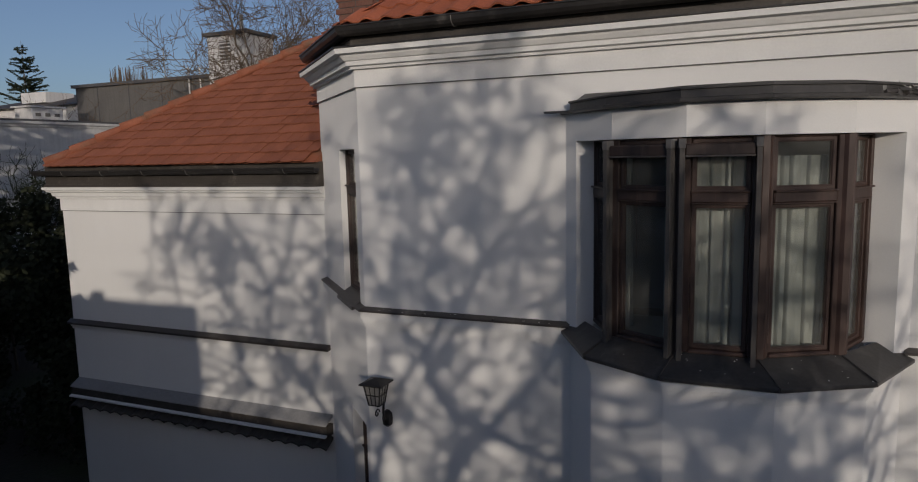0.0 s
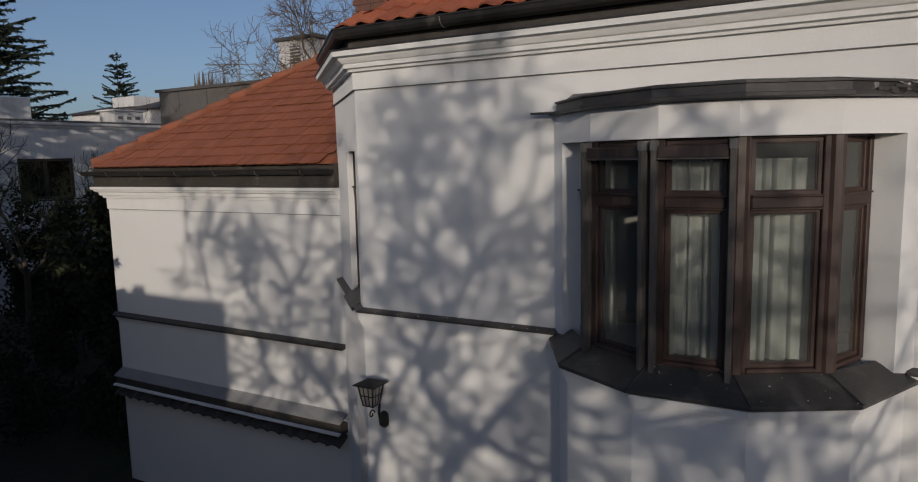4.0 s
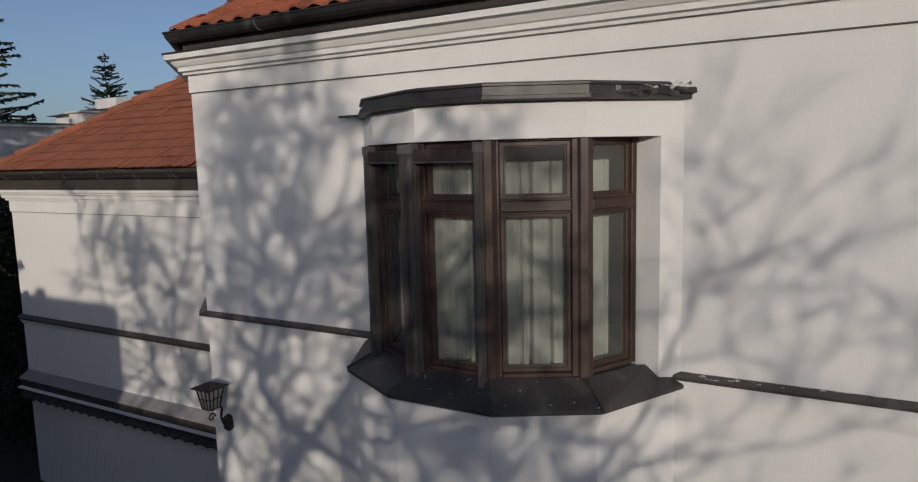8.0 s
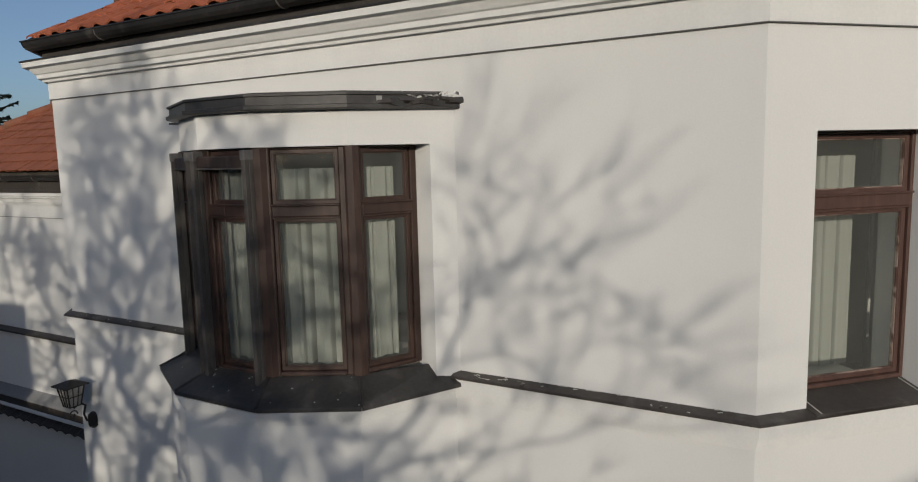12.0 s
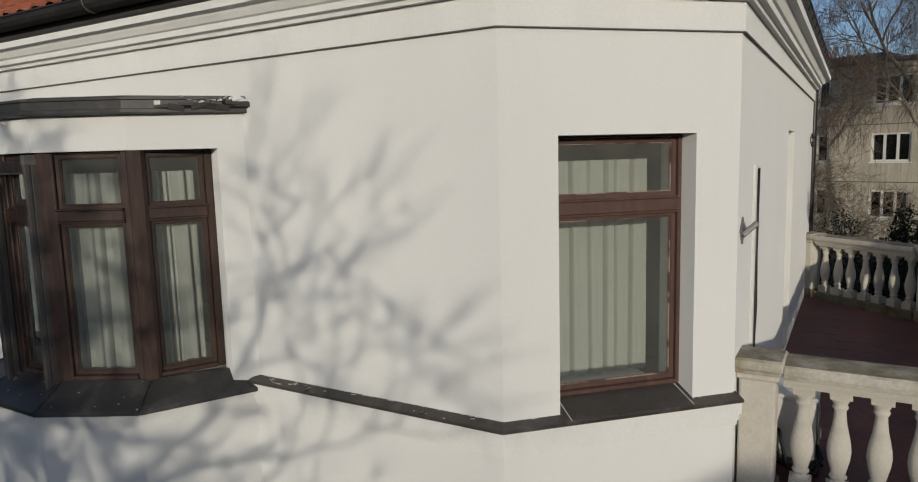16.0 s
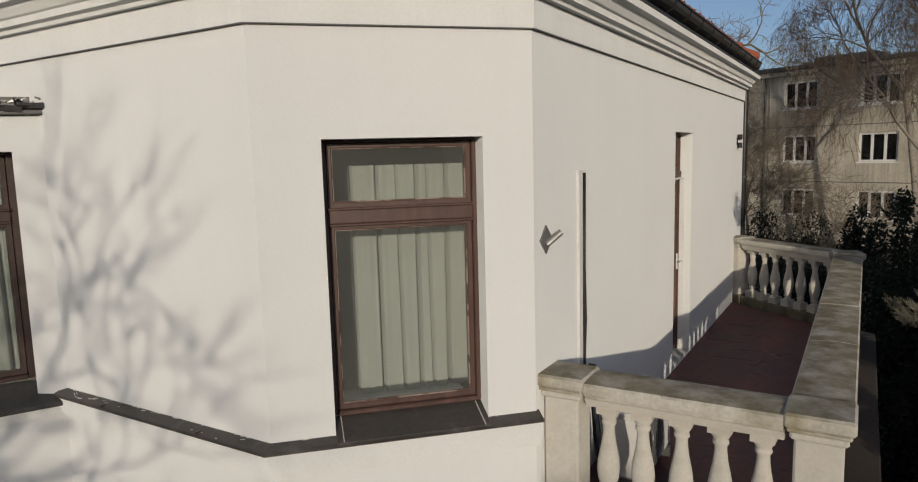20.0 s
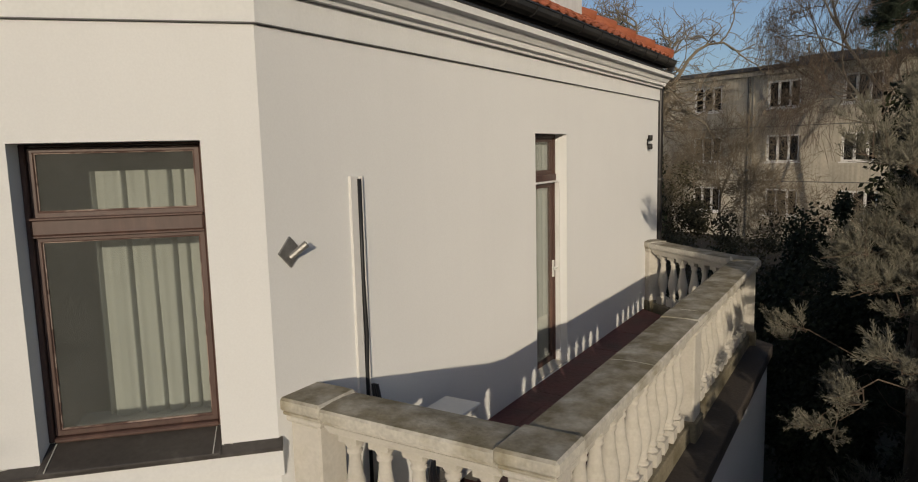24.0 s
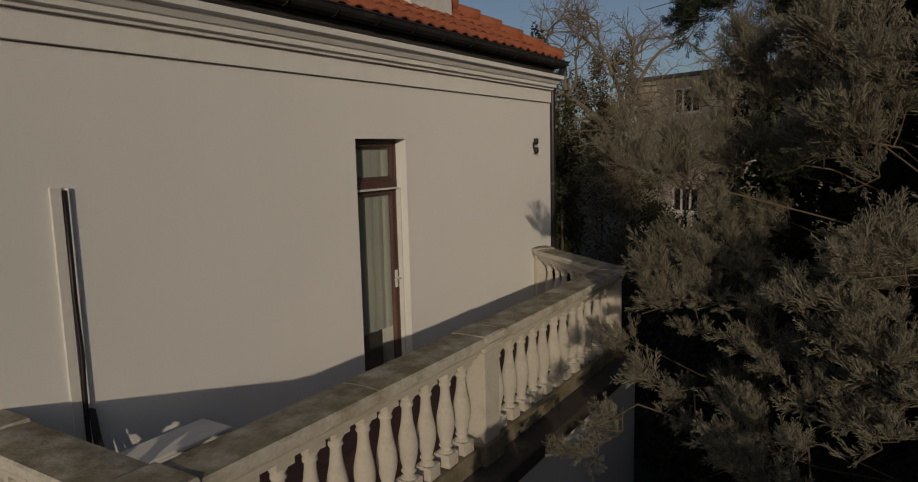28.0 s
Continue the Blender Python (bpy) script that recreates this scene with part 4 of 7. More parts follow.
for i, x0, x1 in ((0, 0.03, 0.52), (1, 0.40, 0.70), (2, 0.06, 0.56), (3, 0.06, 0.53), (4, 0.0, 0.44)):
    curtain("curtain", facets[i][0] @ pose(0, 0, 0), x0, x1, 3.905, 5.33, 0.17 if i != 3 else 0.15, "pale pleated sheer curtain behind the bay window", seed=20 + i)

# corner window and the others ---------------------------------------------------
win = tagged(empty("window_1", FB @ pose(0.36, 0.15, 3.84)), "tall brown wooden window with a transom and peeling putty", "window", kind="structure")
casement(win, pose(0, 0, -3.84), 0.905, 3.872, 5.484, 5.05, WOOD, jamb=0.026, bar=0.031, rail=0.026, putty=True, half=0.045)
sill = tagged(part("window_sill", Shape().add([(0.362, -0.08, 3.803), (1.262, -0.08, 3.803), (1.262, 0.16, 3.87), (0.362, 0.16, 3.87), (0.362, -0.08, 3.776), (1.262, -0.08, 3.776), (1.262, 0.16, 3.80), (0.362, 0.16, 3.80)],
              [(0, 1, 2, 3), (4, 7, 6, 5), (0, 4, 5, 1), (1, 5, 6, 2), (2, 6, 7, 3), (3, 7, 4, 0)]), SHEET, m=FB, bevel=0.003), "dark sheet-metal window sill", "window sill")
for x in (0.40, 1.225):
    tagged(part("sill_seam", Shape().tube([FB @ Vector((x, -0.081, 3.807)), FB @ Vector((x, 0.145, 3.868))], 0.0035, 4), FLAKE), "pale seam line on the metal window sill", "sill seam", "window sill seams")
curtain("curtain", FB, 0.545, 1.31, 3.81, 5.33, 0.66, "pale grey-green pleated curtain behind the corner window", seed=3)

win2 = tagged(empty("window_2", FD @ pose(1.06, 0.07, 3.84)), "narrow brown wooden window in the slanting wall", "window", kind="structure")
casement(win2, pose(0, 0, -3.84), 0.74, 3.872, 5.468, 5.02, WOOD_OLD, jamb=0.05)
part("window_sill", Shape().add([(1.062, -0.10, 3.775), (1.798, -0.10, 3.775), (1.798, 0.07, 3.87), (1.062, 0.07, 3.87), (1.062, -0.10, 3.74), (1.798, -0.10, 3.74), (1.798, 0.07, 3.80), (1.062, 0.07, 3.80)],
              [(0, 1, 2, 3), (4, 7, 6, 5), (0, 4, 5, 1), (1, 5, 6, 2), (2, 6, 7, 3), (3, 7, 4, 0)]), SHEET, win2, m=pose(-1.06, -0.07, -3.84), bevel=0.003)
win3 = tagged(empty("window_3", FD @ pose(1.16, 0.12, 0.5)), "tall narrow dark window low in the slanting wall", "window", kind="structure")
casement(win3, pose(0, 0, -0.5), 0.68, 0.52, 2.44, 1.9, WOOD_OLD, jamb=0.05)

door = tagged(empty("door_1", FC @ pose(3.45, 0.13, FLOOR_Z)), "narrow brown glazed balcony door with a transom light", "door", kind="structure")
DM = pose(0, 0, -FLOOR_Z)
DW = 0.785
for x0, x1 in ((0, 0.025), (DW - 0.025, DW)):
    part("jamb", Shape().box((x0, 0, FLOOR_Z), (x1, 0.09, 5.555)), WOOD, door, m=DM, bevel=0.004)
part("head", Shape().box((0.025, 0.002, 5.52), (DW - 0.025, 0.09, 5.555)), WOOD, door, m=DM, bevel=0.004)
part("transom", Shape().box((0.025, -0.02, 5.06), (DW - 0.025, 0.09, 5.14)), WOOD, door, m=DM, bevel=0.006)
sash(door, DM, 0.025, 5.14, DW - 0.025, 5.52, WOOD, 0.038, putty=False)
leaf = part("leaf", ring(0.025, FLOOR_Z + 0.03, DW - 0.025, 5.05, 0.05, 0.02, 0.065), WOOD, door, m=DM, bevel=0.004)
g = part("pane", Shape().box((0.077, 0.04, FLOOR_Z + 0.082), (DW - 0.077, 0.046, 4.998)), GLASS, leaf)
g.visible_shadow = False
part("door_handle", Shape().tube([(DW - 0.05, -0.0, 4.12), (DW - 0.05, -0.04, 4.12), (DW - 0.16, -0.055, 4.12)], 0.011, 6), WHITE_PLASTIC, leaf, "pale lever handle")
part("door_plate", Shape().box((DW - 0.068, 0.004, 4.02), (DW - 0.034, 0.018, 4.20)), WHITE_PLASTIC, leaf)
part("lining", Shape().box((DW - 0.022, -0.05, FLOOR_Z + 0.03), (DW - 0.002, -0.001, 5.06)), WHITE_PAINT, door, "white strip beside the door frame", m=DM)
part("door_drip", Shape().box((0.0, -0.045, 5.052), (DW - 0.024, 0.0, 5.07)), WHITE_PAINT, door, "white drip bar", m=DM)
part("threshold", Shape().box((0.0, -0.12, FLOOR_Z + 0.002), (DW, 0.09, FLOOR_Z + 0.028)), STONE, door, m=DM, bevel=0.004)
curtain("curtain", FC, 3.49, 4.19, FLOOR_Z + 0.55, 5.45, 0.205, "pale curtain behind the balcony door", seed=9, amp=0.03)
tagged(part("inner_sill", Shape().box((0.364, 0.245, 3.777), (1.262, 0.80, 3.80)), WHITE_PLASTIC, m=FB, bevel=0.004), "white inner window sill under the curtain", "window sill")


# balcony --------------------------------------------------------------------
balcony = tagged(empty("balcony"), "balcony slab and its white base wall beside the house", "balcony", kind="structure")
part("slab", Shape().prism([(4.36, 7.16), (6.22, 7.16), (6.22, 13.36), (4.36, 14.80)], 2.86, 3.0), LEDGE, balcony, bevel=0.01)
part("base_wall", Shape().prism([(4.362, 7.22), (6.17, 7.22), (6.17, 13.30), (4.362, 14.70)], -0.3, 2.86), PLASTER, balcony)
part("deck_sheet", Shape().prism([(4.362, 7.42), (5.80, 7.42), (5.80, 13.15), (4.362, 14.30)], 3.0, FLOOR_Z), DECK, balcony, "red-brown waterproof balcony floor with lapped sheets")
q = random.Random(6)
for k in range(15):
    x, y = q.uniform(4.42, 5.0), 7.7 + k * 0.40 + q.uniform(-0.08, 0.08)
    part("lap", Shape().box((0, 0, 0), (q.uniform(0.25, 0.7), 0.10, 0.0012 + 0.00015 * k), pose(x, y, FLOOR_Z, 0, 0, q.uniform(-7, 7))), DECK, balcony)
for k in range(9):
    x, y = q.uniform(4.5, 5.6), q.uniform(7.6, 12.2)
    part("lap", Shape().box((0, 0, 0), (0.08, q.uniform(0.3, 0.9), 0.0036 + 0.0001 * k), pose(x, y, FLOOR_Z, 0, 0, q.uniform(-6, 6))), DECK, balcony)

RAIL_TOP, PLINTH = 4.04, 3.15
balustrade = tagged(empty("balustrade", pose(5.2, 7.35, FLOOR_Z)), "weathered cast-stone balustrade with mossy caps and turned balusters", "balustrade")
BM = pose(-5.2, -7.35, -FLOOR_Z)
PROF = [(0.055, 0.0), (0.055, 0.012), (0.042, 0.02), (0.036, 0.034), (0.052, 0.05), (0.052, 0.06), (0.040, 0.068), (0.050, 0.11), (0.064, 0.17), (0.070, 0.225), (0.066, 0.28), (0.055, 0.34), (0.043, 0.40), (0.036, 0.46),
        (0.034, 0.50), (0.045, 0.515), (0.045, 0.53), (0.037, 0.537), (0.048, 0.557), (0.056, 0.575), (0.056, 0.585)]
bal_shape = Shape()
bal_shape.box((-0.065, -0.065, 0), (0.065, 0.065, 0.095))
bal_shape.lathe([(r, z * 0.98 + 0.095) for r, z in PROF], 14)
bal_shape.box((-0.062, -0.062, 0.668), (0.062, 0.062, 0.715))
baluster_mesh = bal_shape.mesh("baluster", STONE, smooth=False)
for p in baluster_mesh.polygons:
    p.use_smooth = len(p.vertices) == 4 and abs(p.normal.z) < 0.98 and 0.096 < p.center.z < 0.667


def moulded(side):
    """A closed profile over the plinth from the points of one side, bottom to top."""
    return [(o, PLINTH + z) for o, z in side] + [(-o, PLINTH + z) for o, z in reversed(side)]


def rail_run(a, b, count):
    """Plinth, balusters, under-rail and cap stones from a to b, plan points on the line's middle."""
    a, b = Vector(a), Vector(b)
    d = b - a
    yaw = math.degrees(math.atan2(d.y, d.x))
    m = BM @ pose(a.x, a.y, 0, 0, 0, yaw)
    L = d.length
    part("plinth", Shape().box((0, -0.10, 3.0), (L, 0.10, PLINTH)), PLINTH_STONE, balustrade, m=m, bevel=0.012)
    part("under_rail", Shape().sweep([(0, 0), (L, 0)], moulded([(0.085, 0.715), (0.086, 0.729), (0.098, 0.735), (0.103, 0.752), (0.116, 0.757), (0.118, 0.772)])), STONE, balustrade, m=m)
    stones = max(1, round(L / 1.5))
    for i in range(stones):
        x0, x1 = L * i / stones + 0.004, L * (i + 1) / stones - 0.004
        part("cap_stone", Shape().sweep([(x0, 0), (x1, 0)], moulded([(0.120, 0.776), (0.121, 0.787), (0.136, 0.793), (0.141, 0.806), (0.156, 0.812), (0.158, 0.860), (0.148, 0.874), (0.05, 0.882)])), CAPSTONE, balustrade, m=m)
    r = random.Random(int(L * 100))
    for i in range(count):
        x = L * (i + 0.5) / count
        part("baluster", baluster_mesh, STONE, balustrade, m=m @ pose(x, r.uniform(-0.006, 0.006), PLINTH, r.uniform(-0.6, 0.6), r.uniform(-0.6, 0.6), r.uniform(-4, 4)))


def pier(x, y, sx, sy, yaw=0, cap=0.05, top=0.892):
    """A square pier with base, necking and a cap of two steps."""
    m = BM @ pose(x, y, 0, 0, 0, yaw)
    part("pier", Shape().box((-sx / 2, -sy / 2, PLINTH), (sx / 2, sy / 2, PLINTH + 0.745)), STONE, balustrade, m=m, bevel=0.012)
    part("pier_base", Shape().box((-sx / 2 - 0.025, -sy / 2 - 0.025, 2.99), (sx / 2 + 0.025, sy / 2 + 0.025, PLINTH + 0.02)), PLINTH_STONE, balustrade, m=m, bevel=0.012)
    part("pier_neck", Shape().box((-sx / 2 - 0.02, -sy / 2 - 0.02, PLINTH + 0.745), (sx / 2 + 0.02, sy / 2 + 0.02, PLINTH + 0.785)), STONE, balustrade, m=m, bevel=0.012)
    e = cap
    part("pier_moulding", Shape().box((-sx / 2 - e * 0.66, -sy / 2 - e * 0.66, PLINTH + 0.786), (sx / 2 + e * 0.66, sy / 2 + e * 0.66, PLINTH + 0.812)), CAPSTONE, balustrade, m=m, bevel=0.008)
    part("pier_cap", Shape().box((-sx / 2 - e, -sy / 2 - e, PLINTH + 0.813), (sx / 2 + e, sy / 2 + e, PLINTH + top)), CAPSTONE, balustrade, m=m, bevel=0.014)


pier(4.49, 7.375, 0.22, 0.22)
pier(5.885, 7.375, 0.23, 0.23)
pier(5.885, 10.2, 0.24, 0.24, cap=0.038, top=0.884)
pier(5.885, 13.3, 0.22, 0.24, 15)
pier(4.44, 14.48, 0.16, 0.22, -38)
rail_run((4.645, 7.375), (5.725, 7.375), 5)
rail_run((5.885, 7.535), (5.885, 10.04), 11)
rail_run((5.885, 10.36), (5.885, 13.13), 12)
rail_run((5.77, 13.42), (4.55, 14.40), 7)

# things on the balcony and side wall ----------------------------------------------
ac = tagged(empty("air_conditioner", pose(4.665, 8.30, FLOOR_Z)), "white outdoor air-conditioning unit standing on the balcony floor", "air conditioner")
part("housing", Shape().box((-0.14, -0.38, 0.07), (0.15, 0.38, 0.525)), WHITE_PLASTIC, ac, bevel=0.02)
part("top_panel", Shape().box((-0.15, -0.39, 0.525), (0.16, 0.39, 0.55)), WHITE_PLASTIC, ac, bevel=0.008)
part("grille_ring", Shape().tube([(0.157, -0.10 + 0.20 * math.cos(a), 0.30 + 0.20 * math.sin(a)) for a in (2 * math.pi * k / 20 for k in range(21))], 0.008, 5), GREY_STEEL, ac)
for r_ in (0.06, 0.12, 0.17):
    part("grille_wire", Shape().tube([(0.157, -0.10 + r_ * math.cos(a), 0.30 + r_ * math.sin(a)) for a in (2 * math.pi * k / 16 for k in range(17))], 0.004, 4), GREY_STEEL, ac)
part("fan_recess", Shape().tube([(0.149, -0.10, 0.30), (0.153, -0.10, 0.30)], 0.195, 20), ZINC_DULL, ac, "grey meshed fan opening")
for y in (-0.3, 0.3):
    part("foot", Shape().box((-0.15, y - 0.03, 0.0), (0.17, y + 0.03, 0.07)), GREY_STEEL, ac, bevel=0.004)
for k, (dx, dz) in enumerate(((0.0, 0.0), (0.05, 0.03), (0.1, 0.0))):
    pts = [(4.42 + dx * 0.3, 7.97, 3.9), (4.45 + dx, 7.98, 3.4 + dz), (4.55 + dx, 7.85 - dx, 3.12 + dz), (4.72 + dx, 7.80, 3.09), (4.86, 7.95 + dx, 3.10 + dz), (4.78, 8.12, 3.25 + dz)]
    tagged(part("cable", Shape().tube(pts, 0.013, 6), BLACK_CABLE, smooth=True), "black insulated pipe looped on the balcony floor", "cable", "air-conditioner pipes")

chase = tagged(empty("pipe_casing", FC @ pose(0.775, 0, 3.1)), "white pipe casing with a dark cable on the side wall", "pipe casing")
part("casing", Shape().sweep([(-0.082, 0.0), (-0.020, 0.0)], [(0.0, 0.0), (0.016, 0.0), (0.020, 0.006), (0.020, 2.152), (0.016, 2.16), (0.0, 2.16)]), WHITE_PLASTIC, chase)
part("cable", Shape().tube([(-0.002, -0.022, 2.14), (-0.004, -0.020, 1.5), (0.004, -0.026, 1.12), (-0.002, -0.020, 0.9), (-0.003, -0.020, 0.4), (0.0, -0.020, 0.0)], 0.014, 7), BLACK_CABLE, chase, "black pipe beside the casing", smooth=True)
part("casing_edge", Shape().box((0.014, -0.030, 0.0), (0.022, 0.0, 2.155)), WHITE_PLASTIC, chase, "thin white edge strip")

holder = tagged(empty("flag_holder", FC @ pose(0.16, 0, 4.855)), "grey metal flag holder with a diamond plate on the wall", "flag holder")
part("plate", Shape().box((-0.064, -0.012, -0.064), (0.064, 0.0, 0.064), pose(0, 0, 0, 0, 45, 0)), GREY_STEEL, holder, bevel=0.003)
part("socket", Shape().tube([(0.0, -0.01, -0.03), (0.055, -0.085, 0.045)], 0.02, 10), GREY_STEEL, holder)
lamp = tagged(empty("wall_lamp", FC @ pose(7.24, 0, 5.47)), "small black double wall lamp on the side wall", "wall lamp")
part("back_plate", Shape().box((-0.022, -0.012, -0.05), (0.022, 0.0, 0.05)), IRON, lamp, bevel=0.003)
for s_ in (-1, 1):
    part("lamp_head", Shape().lathe([(0.030, -0.038), (0.034, -0.02), (0.032, 0.03), (0.020, 0.042)] if s_ < 0 else [(0.020, -0.042), (0.032, -0.03), (0.034, 0.02), (0.030, 0.038)], 10, (0, -0.045, s_ * 0.062)), IRON, lamp, smooth=True)

pipe = tagged(empty("downpipe", pose(4.37, 15.07, 0)), "dark metal rainwater downpipe at the house corner", "downpipe")
part("pipe", Shape().tube([(0, 0, 0), (0, 0, 6.25), (0.05, 0.05, 6.4), (0.14, 0.12, 6.6)], 0.045, 8), GUTTER, pipe, smooth=True)
for z in (1.2, 3.2, 4.9):
    part("clamp", Shape().tube([(0, 0, z), (0, 0, z + 0.03)], 0.06, 8), GUTTER, pipe)

lantern = tagged(empty("wall_lantern", pose(-3.42, 6.08, 2.62)), "black wrought-iron wall lantern with a pyramid hood", "lantern")
part("wall_plate", Shape().lathe([(0.02, -0.09), (0.055, -0.06), (0.06, 0.0), (0.055, 0.06), (0.02, 0.09)], 8, (0, -0.015, 0.0)), IRON, lantern)
part("arm", Shape().tube([(0, -0.02, 0.0), (0.0, -0.09, 0.02), (0.01, -0.12, 0.10), (0.0, -0.09, 0.19), (0.0, -0.15, 0.24), (0.0, -0.22, 0.20)], 0.013, 6), IRON, lantern, smooth=True)
part("scroll", Shape().tube([(0.0, -0.23 + 0.05 * math.cos(a) * (1 - a / 9), 0.13 + 0.05 * math.sin(a) * (1 - a / 9)) for a in (0.6 * k for k in range(12))], 0.008, 5), IRON, lantern)
cage = Shape()
c4 = [(-1, -1), (1, -1), (1, 1), (-1, 1)]
for sx, sy in c4:
    cage.tube([(sx * 0.06, -0.23 + sy * 0.06, 0.235), (sx * 0.095, -0.23 + sy * 0.095, 0.46)], 0.008, 4)
for f, z in ((0.062, 0.235), (0.078, 0.345), (0.094, 0.455)):
    for (ax, ay), (bx, by) in zip(c4, c4[1:] + c4[:1]):
        cage.tube([(ax * f, -0.23 + ay * f, z), (bx * f, -0.23 + by * f, z)], 0.006, 4)
for (ax, ay), (bx, by) in zip(c4, c4[1:] + c4[:1]):
    for u in (0.33, 0.67):
        p, q = Vector((ax + (bx - ax) * u, ay + (by - ay) * u)), None
        cage.tube([(p.x * 0.062, -0.23 + p.y * 0.062, 0.235), (p.x * 0.094, -0.23 + p.y * 0.094, 0.455)], 0.005, 4)
part("cage", cage, IRON, lantern)
part("glazing", Shape().add([(sx * f, -0.23 + sy * f, z) for f, z in ((0.056, 0.237), (0.088, 0.455)) for sx, sy in c4], [(0, 1, 5, 4), (1, 2, 6, 5), (2, 3, 7, 6), (3, 0, 4, 7), (0, 3, 2, 1)]), FROSTED, lantern, "dim grey lantern glass")
part("hood", Shape().add([(sx * 0.132, -0.23 + sy * 0.132, 0.455) for sx, sy in c4] + [(sx * 0.132, -0.23 + sy * 0.132, 0.467) for sx, sy in c4] + [(sx * 0.012, -0.23 + sy * 0.012, 0.515) for sx, sy in c4],
     [(3, 2, 1, 0), (0, 1, 5, 4), (1, 2, 6, 5), (2, 3, 7, 6), (3, 0, 4, 7), (4, 5, 9, 8), (5, 6, 10, 9), (6, 7, 11, 10), (7, 4, 8, 11), (8, 9, 10, 11)]), IRON, lantern)

# ground ---------------------------------------------------------------------
gs = Shape()
N = 60
gv = []
for j in range(N + 1):
    for i in range(N + 1):
        u, v = (i / N * 2 - 1), (j / N * 2 - 1)
        x, y = 600 * u * abs(u) ** 1.5, 600 * v * abs(v) ** 1.5
        gv.append((x, y, 0.10 * noise.noise(Vector((x * 0.12, y * 0.12, 0))) - 0.12))
gs.add(gv, [(j * (N + 1) + i, j * (N + 1) + i + 1, (j + 1) * (N + 1) + i + 1, (j + 1) * (N + 1) + i) for j in range(N) for i in range(N)])
tagged(part("ground", gs, SOIL), "dark garden soil with leaf litter and sparse grass", "ground", kind="structure")


# buildings around -----------------------------------------------------------
def block_windows(thing, m, spots, w, h, frame_mat, mullions=2, depth=0.12):
    """Windows with frame, mullions and panes, set into the face y = 0 of a building's own frame."""
    for x, z in spots:
        win_ = part("window", ring(x, z, x + w, z + h, 0.11, -0.02, depth), frame_mat, thing, m=m)
        for k in range(1, mullions + 1):
            part("mullion", Shape().box((x + w * k / (mullions + 1) - 0.065, 0.0, z + 0.11), (x + w * k / (mullions + 1) + 0.065, depth - 0.02, z + h - 0.07)), frame_mat, win_)
        for k in range(mullions + 1):
            x0, x1 = x + 0.07 + (w - 0.14) * k / (mullions + 1), x + 0.07 + (w - 0.14) * (k + 1) / (mullions + 1)
            part("pane", Shape().box((x0, 0.05, z + 0.07), (x1, 0.055, z + h - 0.07)), FAR_GLASS, win_)
        part("sill", Shape().box((x - 0.08, -0.12, z - 0.07), (x + w + 0.08, 0.02, z - 0.005)), frame_mat, win_)


def cell_wall(s, length, z0, z1, holes, thick):
    """A front face with holes and their reveals, in the wall's own frame."""
    xs = sorted({0, length, *[o[0] for o in holes], *[o[2] for o in holes]})
    zs = sorted({z0, z1, *[o[1] for o in holes], *[o[3] for o in holes]})
    for x0, x1 in zip(xs, xs[1:]):
        for a, b in zip(zs, zs[1:]):
            if not any(o[0] <= x0 and x1 <= o[2] and o[1] <= a and b <= o[3] for o in holes):
                s.add([(x0, 0, a), (x1, 0, a), (x1, 0, b), (x0, 0, b)], [(0, 1, 2, 3)])
    for x0, a, x1, b in holes:
        s.add([(x0, 0, a), (x0, 0, b), (x0, thick, b), (x0, thick, a), (x1, 0, a), (x1, 0, b), (x1, thick, b), (x1, thick, a)],
              [(0, 1, 2, 3), (5, 4, 7, 6), (1, 5, 6, 2), (4, 0, 3, 7)])
    return s


# three-storey block of flats
AM = pose(-5.2, 50.39, 0, 0, 0, -22)
apt = tagged(empty("apartment_building", AM), "three-storey block of flats with stained beige render and white windows", "apartment building")
AW = 1.93
cols = [2.72, 7.52, 11.66, 16.2, 20.8]
spots = [(x, z) for x in cols for z in (7.45, 4.42, 1.35)]
holes = [(x, z, x + AW, z + 1.55) for x, z in spots]
part("wall", cell_wall(Shape(), 26, -0.3, 9.62, holes, 0.3), APT, apt, weld=True)
# solid block behind the panes, room darkness put into its colour
part("body", Shape().box((0, 0.9, -0.3), (26, 11, 9.6)), UNLIT_BLACK, apt)
part("end_wall", Shape().box((-0.02, 0.0, -0.3), (0.28, 11, 9.62)), APT, apt)
part("roof", Shape().box((-0.35, -0.35, 9.62), (26.3, 11.3, 9.86)), ROOF_FELT, apt, bevel=0.03)
part("cornice", Shape().box((-0.15, -0.18, 9.35), (26.1, 0.0, 9.615)), APT, apt)
part("downpipe", Shape().tube([(6.45, -0.07, 0), (6.45, -0.07, 9.4)], 0.07, 6), GUTTER, apt)
part("downpipe", Shape().tube([(6.72, -0.05, 0), (6.72, -0.05, 9.4)], 0.04, 6), APT, apt)
part("roof_hatch", Shape().box((8.2, 2.0, 9.86), (11.5, 4.0, 10.45)), ROOF_FELT, apt, bevel=0.03)
